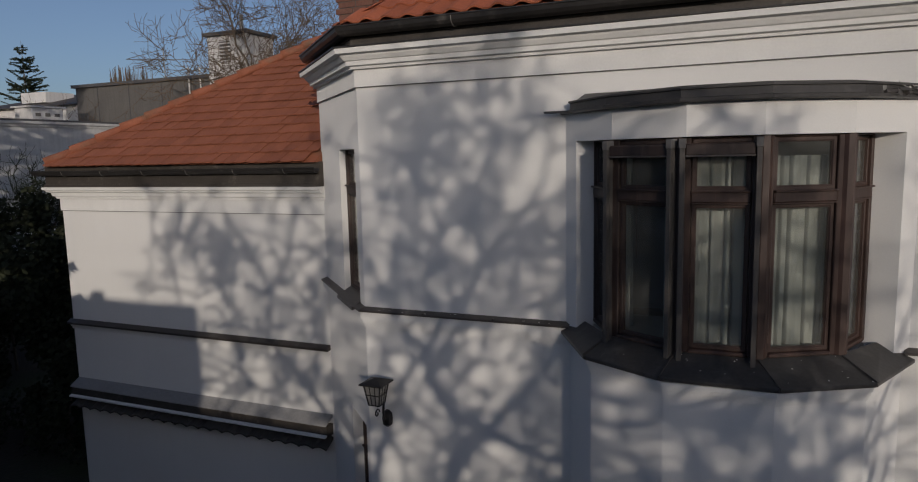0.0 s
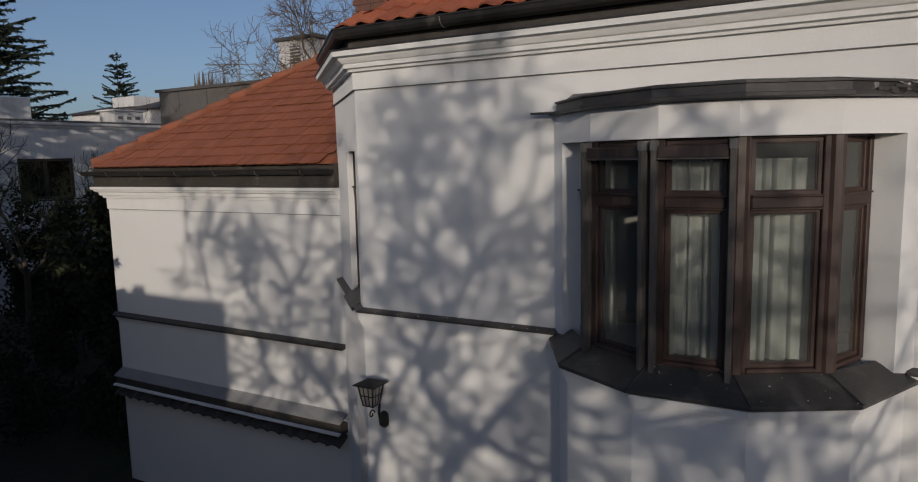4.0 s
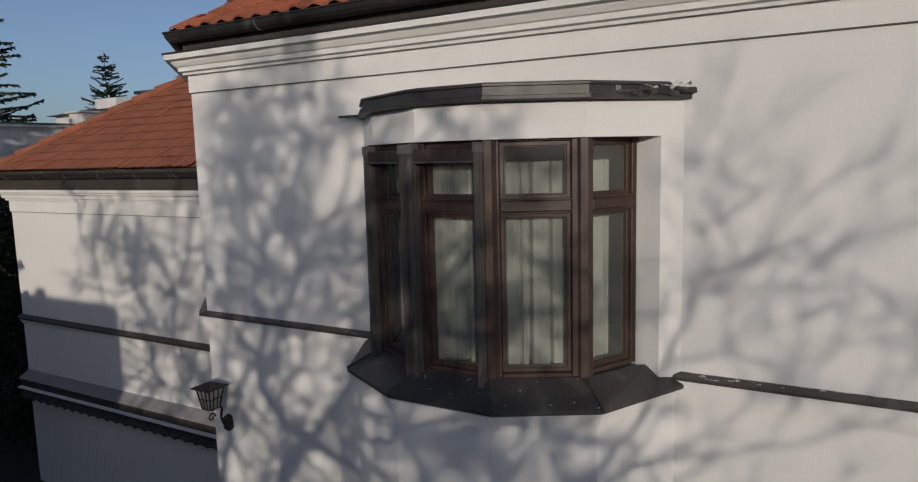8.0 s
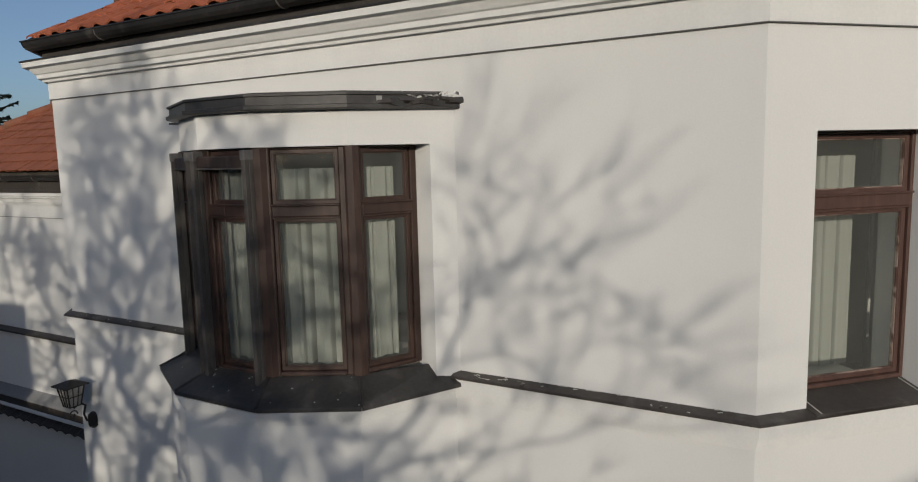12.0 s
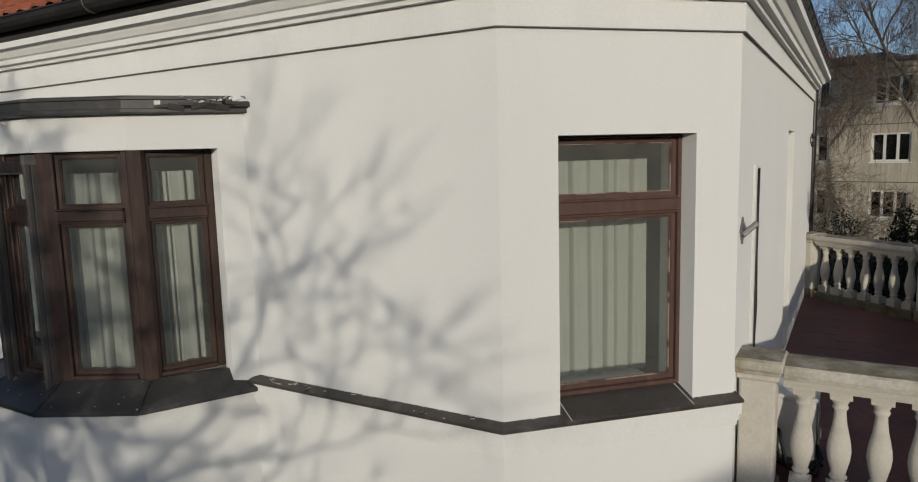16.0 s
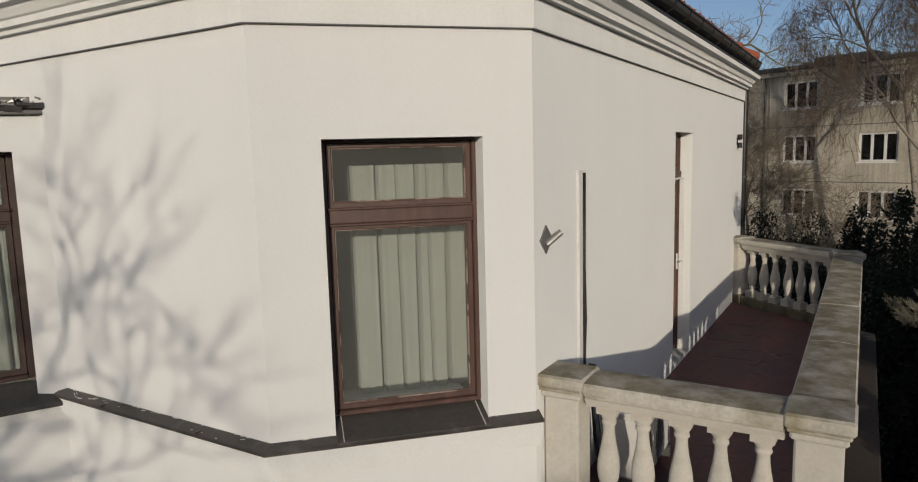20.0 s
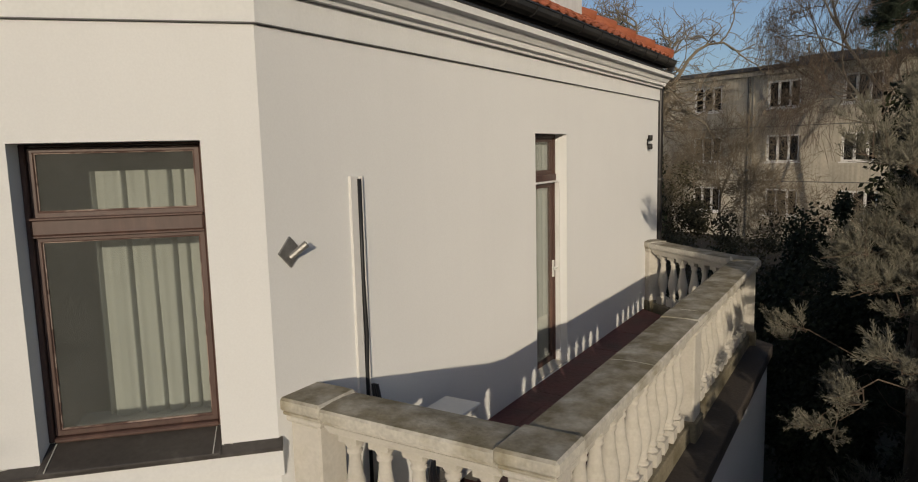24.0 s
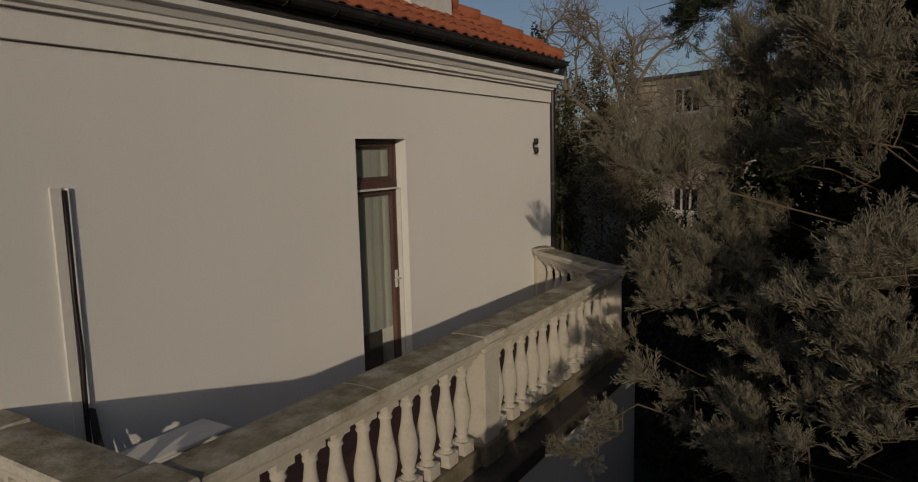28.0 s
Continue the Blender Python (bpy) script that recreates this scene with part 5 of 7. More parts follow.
for x in (8.6, 9.3):
    part("vent_pipe", Shape().tube([(x, 2.4, 9.86), (x, 2.4, 11.0)], 0.07, 6), GREY_STEEL, apt)
    part("vent_cap", Shape().tube([(x, 2.4, 11.0), (x, 2.4, 11.12)], 0.12, 8), GREY_STEEL, apt)
block_windows(apt, pose(0, 0.10, 0), spots, AW, 1.55, WHITE_PAINT)
for z in (3.3, 6.4):
    part("band", Shape().box((0, -0.015, z), (26, -0.002, z + 0.05)), CONCRETE, apt)

# white neighbour with a flat roof, beyond the wing
NM = pose(-26.6, 9.0, 0, 0, 0, 90)
villa = tagged(empty("neighbour_house", NM), "white rendered neighbour house with a flat roof, mostly shaded", "house")
v_holes = [(5.95, 4.05, 8.15, 5.65)]
part("wall", cell_wall(Shape(), 18, -0.3, 7.0, v_holes, 0.3), FAR_WALL, villa, weld=True)
# near-black filler block: the shade indoors is painted on
part("body", Shape().box((0, 0.8, -0.3), (18, 9, 6.95)), UNLIT_BLACK, villa)
part("end_wall", Shape().box((17.7, 0.002, -0.3), (18, 9, 7.0)), FAR_WALL, villa)
part("cornice", Shape().sweep([(0, 0), (18.0, 0)], [(0.0, 6.85), (0.06, 6.85), (0.09, 6.93), (0.18, 6.97), (0.2, 7.07), (0.0, 7.07)]), FAR_WALL, villa)
part("roof", Shape().box((-0.2, -0.1, 7.07), (18.2, 9.2, 7.16)), ROOF_FELT, villa)
block_windows(villa, pose(0, 0.1, 0), [(5.95, 4.05)], 2.2, 1.6, WOOD_OLD, 1)
part("roof_box", Shape().box((12.6, 3.6, 7.16), (14.2, 4.8, 7.95)), FAR_WALL, villa, bevel=0.04)
part("box_cap", Shape().box((12.5, 3.5, 7.95), (14.3, 4.9, 8.03)), FAR_WALL, villa)
part("roof_box", Shape().box((6.1, 2.2, 7.16), (7.9, 4.0, 8.2)), FAR_WALL, villa, bevel=0.04)
for k in range(3):
    part("vent_hole", Shape().box((12.78 + k * 0.47, 3.57, 7.55), (13.02 + k * 0.47, 3.61, 7.70)), CONCRETE, villa)
house2 = tagged(empty("far_house", pose(-50, 36, 0)), "low white house with a brown hipped roof", "house")
part("wall", Shape().box((-7, 0, -0.3), (6, 9, 9.6)), FAR_WALL, house2)
part("roof", Shape().add([(-7.5, -0.6, 9.6), (6.5, -0.6, 9.6), (6.5, 9.6, 9.6), (-7.5, 9.6, 9.6), (-3, 4.5, 10.9), (2, 4.5, 10.9)], [(0, 1, 5, 4), (1, 2, 5), (2, 3, 4, 5), (3, 0, 4), (3, 2, 1, 0)]), FASCIA, house2)
part("dormer", Shape().box((-2.2, 0.6, 10.0), (0.6, 3, 10.8)), FAR_WALL, house2)
grey = tagged(empty("grey_building", pose(-41.6, 33, 0)), "long dark grey building with a flat roof", "building")
part("wall", Shape().box((0, 0, -0.3), (22, 12, 10.3)), CONCRETE, grey)
part("roof", Shape().box((-0.2, -0.2, 10.3), (22.2, 12.2, 10.5)), ROOF_FELT, grey)
for k in range(7):
    part("panel_joint", Shape().box((2 + k * 2.8, -0.03, 0), (2.06 + k * 2.8, -0.004, 10.28)), ROOF_FELT, grey)
tower = tagged(empty("white_tower", pose(-27.6, 32.6, 0)), "white rendered stair tower with a flat dark roof", "tower")
part("wall", Shape().box((-1.9, -0.2, 9.0), (1.0, 2.2, 12.55)), FAR_WALL, tower)
part("roof", Shape().box((-2.1, -0.4, 12.55), (1.2, 2.4, 12.75)), ROOF_FELT, tower)
part("louvre", Shape().box((-1.0, -0.23, 11.0), (-0.2, -0.205, 12.2)), CONCRETE, tower)
for k in range(6):
    part("slat", Shape().box((-1.0, -0.26, 11.05 + k * 0.2), (-0.2, -0.22, 11.12 + k * 0.2)), FAR_WALL, tower)
part("vent_pipe", Shape().tube([(-0.3, 1.0, 12.8), (-0.3, 1.0, 13.9)], 0.12, 8), GREY_STEEL, tower)
mast = tagged(empty("antenna_mast", pose(-34.0, 33.4, 10.5)), "thin metal roof mast with a crossbar on the grey building", "antenna")
part("mast", Shape().tube([(0, 0, 0), (0, 0, 1.9)], 0.03, 5), GREY_STEEL, mast)
part("crossbar", Shape().tube([(-3.2, 0, 1.45), (2.6, 0, 1.0)], 0.025, 5), GREY_STEEL, mast)
part("crossbar", Shape().tube([(-3.2, 0, 1.45), (0.1, 0, 1.85)], 0.02, 5), GREY_STEEL, mast)
for k in range(5):
    post = tagged(empty("roof_post", pose(-31.6 + k * 0.9, 32.9, 10.5)), "white vent post on the flat grey roof", "vent pipe", "vent posts on the grey roof")
    part("pipe", Shape().tube([(0, 0, -2.0), (0, 0, 0.5 - 0.1 * (k % 2))], 0.05, 5), WHITE_PAINT, post)
    part("cap", Shape().tube([(0, 0, 0.4), (0, 0, 0.46)], 0.09, 6), WHITE_PAINT, post)

# unseen house behind the walk, added to keep low sun off the balcony base
south = tagged(empty("unseen_shade_house", pose(40, -22, 0)), "plain beige two-storey house out of view, added to shade the balcony base", "house")
part("wall", Shape().box((-21.5, -6, -0.3), (22, 6, 8.15)), APT, south)
part("roof", Shape().box((-21.8, -6.3, 8.15), (22.3, 6.3, 8.42)), ROOF_FELT, south, bevel=0.03)
block_windows(south, pose(0, 6, 0, 0, 0, 180), [(x, z) for x in (-18, -13, -8, -3, 2, 7, 12, 17) for z in (1.2, 4.6)], 1.8, 1.5, WHITE_PAINT)

# low outbuilding across the garden, behind the walk
shed = tagged(empty("outbuilding", pose(-8, -8, 0)), "plain rendered outbuilding with a flat parapet across the garden", "outbuilding")
part("wall", Shape().prism([(-14, -3), (8.1, -3), (8.1, 3), (-14, 3)], -0.3, 5.75), FAR_WALL, shed)
part("low_wing", Shape().prism([(8.102, -3), (10.8, -3), (10.8, 3), (8.102, 3)], -0.3, 4.45), FAR_WALL, shed)
part("parapet", Shape().prism([(-14, -3), (8.1, -3), (8.1, 3), (-14, 3)], 5.752, 6.02), FAR_WALL, shed, bevel=0.02)
part("chimney", Shape().prism([(6.2, 2.5), (6.4, 2.5), (6.4, 2.7), (6.2, 2.7)], 6.02, 6.2), BRICK, shed)


# trees ----------------------------------------------------------------------
def thin_tubes(runs, n=3):
    """Many thin tapered tubes at once: runs of (points, first radius, last radius), as vertices and faces."""
    vs, fs, base = [], [], 0
    by_count = {}
    for pts, r0, r1 in runs:
        by_count.setdefault(len(pts), []).append((pts, r0, r1))
    for k, group in by_count.items():
        P = np.array([[tuple(p) for p in g[0]] for g in group])
        R = np.array([[g[1] + (g[2] - g[1]) * i / (k - 1) for i in range(k)] for g in group])
        d = P[:, -1] - P[:, 0]
        d /= np.linalg.norm(d, axis=1, keepdims=True) + 1e-9
        ref = np.where(np.abs(d[:, 2:3]) < 0.8, np.array([[0, 0, 1.0]]), np.array([[1.0, 0, 0]]))
        u = np.cross(d, ref)
        u /= np.linalg.norm(u, axis=1, keepdims=True)
        w = np.cross(d, u)
        ang = np.arange(n) * 2 * math.pi / n
        ring_ = u[:, None, :] * np.cos(ang)[None, :, None] + w[:, None, :] * np.sin(ang)[None, :, None]
        V = P[:, :, None, :] + ring_[:, None, :, :] * R[:, :, None, None]
        m = len(group)
        vs.append(V.reshape(-1, 3))
        i = np.arange(m)[:, None, None] * k * n + np.arange(k - 1)[None, :, None] * n
        c = np.arange(n)[None, None, :]
        c2 = (c + 1) % n
        F = np.stack([i + c, i + c2, i + n + c2, i + n + c], axis=-1).reshape(-1, 4) + base
        fs.append(F)
        base += m * k * n
    return np.concatenate(vs), np.concatenate(fs)


def quick_mesh(name, v, f, mat, smooth=False):
    """A mesh of equal-sided faces, straight from arrays."""
    me = bpy.data.meshes.new(name)
    v, f = np.asarray(v, dtype=np.float32), np.asarray(f, dtype=np.int32)
    sides = f.shape[1]
    me.vertices.add(len(v))
    me.vertices.foreach_set("co", v.ravel())
    me.loops.add(f.size)
    me.loops.foreach_set("vertex_index", f.ravel())
    me.polygons.add(len(f))
    me.polygons.foreach_set("loop_start", np.arange(0, f.size, sides, dtype=np.int32))
    me.update(calc_edges=True)
    if smooth:
        me.polygons.foreach_set("use_smooth", np.ones(len(f), dtype=bool))
    me.materials.append(mat)
    return me


class Wood:
    """Branches of one tree: thick ones in one mesh, twigs in another."""

    def __init__(self, seed, thick=0.03, fine=0.0035, taper=0.52):
        self.fine, self.taper = fine, taper
        self.r, self.limbs, self.twigs, self.tips, self.thick = random.Random(seed), Shape(), [], [], thick

    def limb(self, pts, r0, r1):
        n = len(pts)
        rad = [r0 + (r1 - r0) * i / (n - 1) for i in range(n)]
        if r0 >= self.thick:
            self.limbs.tube(pts, rad, 7 if r0 > 0.08 else 5, cap=False)
        else:
            self.twigs.append((pts, r0, r1))

    def twig_mesh(self, mat):
        return quick_mesh("branchwork", *thin_tubes(self.twigs), mat)

    def grow(self, p, d, length, r, depth, spread=0.6, wiggle=0.22, lift=0.10, kids=(3, 5), ratio=0.62):
        q, n = self.r, 4 if depth > 1 else 3
        p, d = Vector(p), Vector(d).normalized()
        pts, dirs = [p.copy()], [d.copy()]
        for _ in range(n):
            d = (d + Vector((q.gauss(0, wiggle), q.gauss(0, wiggle), q.gauss(0, wiggle) + lift))).normalized()
            p = p + d * (length / n)
            pts.append(p.copy())
            dirs.append(d.copy())
        self.limb(pts, r, r * (0.55 if depth > 0 else 0.6))
        if depth <= 0:
            self.tips.append((p, d))
            return
        for k in range(q.randint(*kids)):
            i = q.uniform(0.35, 1.0) * n
            a = int(min(n - 1, i))
            at = pts[a].lerp(pts[a + 1], min(1.0, i - a))
            side = Vector((q.gauss(0, 1), q.gauss(0, 1), q.gauss(0, 1)))
            side = (side - dirs[a] * side.dot(dirs[a])).normalized()
            nd = dirs[a] * (1 - spread * 0.5) + side * spread * q.uniform(0.7, 1.3)
            self.grow(at, nd, length * ratio * q.uniform(0.75, 1.2), max(self.fine, r * self.taper), depth - 1, spread, wiggle, lift, kids, ratio)
        self.grow(pts[-1], dirs[-1], length * ratio, max(self.fine, r * (self.taper + 0.03)), depth - 1, spread, wiggle, lift, kids, ratio)

    def finish(self, name, base, label, bark, twig_mat, category="tree", group=""):
        ob = tagged(empty(name, pose(*base)), label, category, group)
        back_ = pose(-base[0], -base[1], -base[2])
        part("trunk", self.limbs, bark, ob, m=back_, smooth=True)
        part("branchwork", self.twig_mesh(twig_mat), None, ob, m=back_)
        return ob


def shade_tree(name, seed, y, base, trunk, limbs, label, depth, twig_len, kids, out=0.35, fine=0.0055, girth=0.88, twig=(0.013, 0.024), taper=0.52, spread=0.7, wiggle=0.25, along=0.5, fill=(), move=(0.0, 0.0)):
    """A bare tree whose limbs lie near the upright plane at y; twigs fill the space round them."""
    w = Wood(seed, 0.026, fine, taper)
    q = w.r
    w.limb([Vector(p) for p in trunk], 0.19, 0.11)

    limbs = [([(x + move[0], z + move[1]) for x, z in pts], r0, r1) for pts, r0, r1 in limbs]
    for pts, r0, r1 in limbs:
        drift = q.uniform(-0.5, 0.5)
        path_ = []
        for i, (x, z) in enumerate(pts):
            s = drift * i / 2.0
            path_.append(Vector((x, y, z)) + TO_SUN * s)
        w.limb(path_, r0 * girth, r1 * girth)
        for a, b in zip(path_, path_[1:]):
            seg = b - a
            for k in range(max(1, round(seg.length / out))):
                at = a.lerp(b, q.random())
                side = Vector((q.gauss(0, 1), q.gauss(0, 0.8), q.gauss(0.15, 1)))
                d = seg.normalized() * along + side.normalized()
                w.grow(at, d, twig_len * q.uniform(0.6, 1.3), q.uniform(*twig), depth, spread, wiggle, 0.05, kids, 0.70)
    joints = [p for pts, _, _ in limbs for p in pts[1:]]
    for x0, z0, x1, z1, count in fill:
        wide = max(1, round(math.sqrt(count * (x1 - x0) / (z1 - z0))))
        high = max(1, round(count / wide))
        for k in range(wide * high):
            x, z = x0 + (x1 - x0) * (k % wide + q.random()) / wide, z0 + (z1 - z0) * (k // wide + q.random()) / high
            jx, jz = min(joints, key=lambda p: math.hypot(p[0] - x, (p[1] - z) * 0.8) + (1.0 if p[1] > z + 0.2 else 0.0))
            a, b = Vector((jx, y, jz)), Vector((x, y, z)) + TO_SUN * q.uniform(-0.8, 0.8)
            bend = a.lerp(b, 0.5) + Vector((q.gauss(0, 0.12), 0, q.gauss(-0.05, 0.12)))
            w.limb([a, bend, b], q.uniform(0.020, 0.032) * girth, 0.016 * girth)
            for at in (b, bend.lerp(b, q.random())):
                side = Vector((q.gauss(0, 1), q.gauss(0, 0.6), q.gauss(0.2, 1)))
                w.grow(at, (b - bend).normalized() * 0.5 + side.normalized(), twig_len * q.uniform(0.6, 1.2), q.uniform(*twig), depth, spread, wiggle, 0.05, kids, 0.70)
    return w.finish(name, base, label, BARK, TWIG)


shade_tree("garden_tree", 21, -4.0, (2.7, -4.0, 0), [(2.7, -4, -0.2), (2.72, -4, 1.6), (2.75, -4, 3.3)], [
    ([(2.75, 3.3), (3.1, 3.9), (3.46, 4.56), (3.73, 4.87), (3.99, 5.18), (4.25, 5.51), (4.48, 5.77), (5.0, 6.2), (5.6, 6.9)], 0.088, 0.022),
    ([(3.73, 4.87), (3.47, 4.93), (3.24, 5.11), (3.09, 5.34), (3.08, 5.65), (3.23, 5.97), (3.51, 6.24), (3.72, 6.54), (3.87, 6.78), (4.1, 6.87)], 0.078, 0.022),
    ([(3.51, 5.88), (3.38, 6.17), (3.28, 6.58), (3.24, 6.93), (3.17, 7.22), (3.3, 7.62)], 0.045, 0.015),
    ([(3.08, 5.65), (2.81, 5.81), (2.61, 6.16), (2.76, 6.61), (2.84, 7.03)], 0.045, 0.015),
    ([(2.75, 3.3), (2.4, 4.0), (2.45, 4.32), (2.61, 4.88), (2.8, 5.3), (3.08, 5.65)], 0.07, 0.034),
    ([(3.73, 4.87), (4.08, 4.72), (4.43, 4.67), (5.0, 4.82), (5.6, 4.65)], 0.075, 0.025),
    ([(4.43, 4.67), (4.9, 4.35), (5.5, 4.2), (6.2, 4.3)], 0.035, 0.015),
    ([(3.72, 6.54), (3.66, 6.94), (3.7, 7.39), (3.84, 7.82), (3.98, 8.19)], 0.04, 0.012),
    ([(3.29, 6.58), (3.03, 6.92), (3.01, 7.39), (3.24, 8.07)], 0.035, 0.012),
    ([(4.48, 5.77), (4.6, 6.3), (4.5, 6.9), (4.7, 7.4)], 0.04, 0.012),
    ([(5.0, 6.2), (5.5, 6.15), (6.1, 6.4), (6.6, 6.3)], 0.03, 0.012),
    ([(2.75, 3.3), (2.3, 3.8), (1.77, 4.35), (1.31, 4.87), (0.98, 5.17), (0.77, 5.49), (0.84, 6.09), (0.69, 6.42), (0.35, 6.65), (-0.01, 6.9)], 0.072, 0.02),
    ([(0.84, 6.09), (1.19, 6.61), (1.35, 7.1), (1.28, 7.5)], 0.035, 0.012),
    ([(0.35, 6.65), (-0.31, 6.62), (-0.97, 6.86)], 0.03, 0.012),
    ([(0.77, 5.49), (0.22, 5.6), (0.17, 6.21), (-0.19, 6.54)], 0.03, 0.012),
    ([(1.31, 4.87), (1.7, 5.4), (1.75, 6.1), (1.9, 6.8)], 0.035, 0.012),
    ([(2.61, 6.16), (2.3, 6.7), (2.35, 7.3), (2.2, 7.8)], 0.03, 0.012),
    ([(5.0, 6.2), (5.1, 6.8), (5.4, 7.4), (5.3, 7.9)], 0.03, 0.012),
    ([(4.25, 5.51), (4.9, 5.5), (5.5, 5.7), (6.2, 5.6)], 0.03, 0.012),
    ([(3.87, 6.78), (4.3, 7.3), (4.4, 7.9)], 0.03, 0.012),
    ([(1.77, 4.35), (1.5, 4.4), (1.0, 4.6), (0.5, 4.7)], 0.03, 0.012),
], "large bare garden tree with forked limbs and dense twigs", 2, 0.50, (2, 4), 0.30, 0.009, 0.9, (0.016, 0.028), 0.64, 0.95, 0.38, 0.3,
    [(2.6, 4.6, 4.7, 6.6, 26), (2.6, 6.6, 4.4, 8.7, 27), (-1.5, 4.5, 2.0, 7.2, 44), (2.0, 3.9, 5.2, 4.9, 16), (4.6, 4.0, 7.2, 5.5, 26), (4.4, 5.6, 6.2, 7.4, 13)])
shade_tree("garden_tree", 34, -2.2, (3.96, -2.2, 0), [(3.96, -2.2, -0.2), (4.0, -2.2, 1.6), (3.96, -2.2, 3.4)], [
    ([(5.91, 4.13), (6.30, 5.09), (7.20, 5.61), (7.76, 6.06), (7.97, 6.40), (8.12, 6.69), (8.21, 6.96), (8.26, 7.09), (8.48, 7.17), (8.70, 7.28), (8.94, 7.37)], 0.042, 0.016),
    ([(8.21, 6.96), (8.53, 7.02), (9.02, 7.06)], 0.02, 0.010),
    ([(8.26, 7.09), (8.22, 7.39), (7.94, 7.50)], 0.018, 0.009),
    ([(8.22, 7.39), (8.44, 7.51), (8.70, 7.75)], 0.018, 0.009),
    ([(7.20, 5.61), (8.21, 5.73), (8.69, 5.94), (8.90, 6.40), (9.06, 6.67), (9.39, 6.78), (9.61, 6.89)], 0.02, 0.008),
    ([(7.97, 6.40), (8.39, 6.55), (8.74, 6.51)], 0.018, 0.009),
    ([(7.76, 6.06), (7.78, 6.74), (7.74, 7.28)], 0.024, 0.010),
    ([(6.30, 5.09), (7.11, 4.93), (8.01, 5.13), (8.91, 5.02)], 0.024, 0.010),
    ([(7.20, 5.61), (7.61, 5.43), (8.21, 5.32), (8.81, 5.52)], 0.02, 0.010),
], "bare garden tree with spreading crooked limbs", 2, 0.66, (2, 4), 0.42, 0.0045, 0.62, (0.007, 0.013), 0.60, 0.55, 0.26, 0.9, move=(-1.95, -0.73))


# conifers ---------------------------------------------------------------------
def plume(seed, length=0.185, pairs=8):
    """A small feathery juniper shoot of narrow scale-clad twigs. Grows along x."""
    q = random.Random(seed)
    vs, fs = [], []

    def strip(a, b, w):
        d = (b - a).normalized()
        s = d.cross(Vector((q.gauss(0, 1), q.gauss(0, 1), q.gauss(0, 1)))).normalized()
        k = len(vs)
        mid_ = a.lerp(b, 0.6)
        vs.extend([a, mid_ + s * w, b, mid_ - s * w])
        fs.append((k, k + 1, k + 2, k + 3))
    tip = Vector((length, 0, 0))
    strip(Vector((0, 0, 0)), tip, 0.0034)
    for i in range(pairs):
        u = 0.15 + 0.8 * i / pairs
        at = tip * u
        ang = q.uniform(0, 6.28)
        for k in range(2):
            a2 = ang + math.pi * k + q.uniform(-0.6, 0.6)
            ln = length * (0.42 - 0.27 * u) * q.uniform(0.8, 1.25)
            d = Vector((0.9, 0.5 * math.cos(a2), 0.5 * math.sin(a2))).normalized()
            e = at + d * ln
            strip(at, e, 0.0032)
            for f in (0.5,):
                b3 = q.uniform(0, 6.28)
                strip(at.lerp(e, f), at.lerp(e, f) + (d + Vector((0.25, 0.6 * math.cos(b3), 0.6 * math.sin(b3)))).normalized() * ln * 0.6, 0.0030)
    return np.array([tuple(v) for v in vs]), fs


PLUMES = [plume(s) for s in (1, 2, 3, 4)]


def scatter(items, shapes):
    """One mesh of many copies: items are (matrix, shape index)."""
    s_v, s_f, k = [], [], 0
    shapes = [(v, np.array(f)) for v, f in shapes]
    for m, i in items:
        v, f = shapes[i]
        a = np.array(m)
        s_v.append(v @ a[:3, :3].T + a[:3, 3])
        s_f.append(f + k)
        k += len(v)
    return np.concatenate(s_v), np.concatenate(s_f)


def mesh_from(name, v, f, mat):
    return quick_mesh(name, v, f, mat)


def aim(at, d, roll, size):
    x = Vector(d).normalized()
    y = x.orthogonal().normalized()
    z = x.cross(y)
    m = Matrix((x, y, z)).transposed().to_4x4()
    return Matrix.Translation(at) @ m @ Matrix.Rotation(roll, 4, "X") @ Matrix.Diagonal((size, size, size, 1))


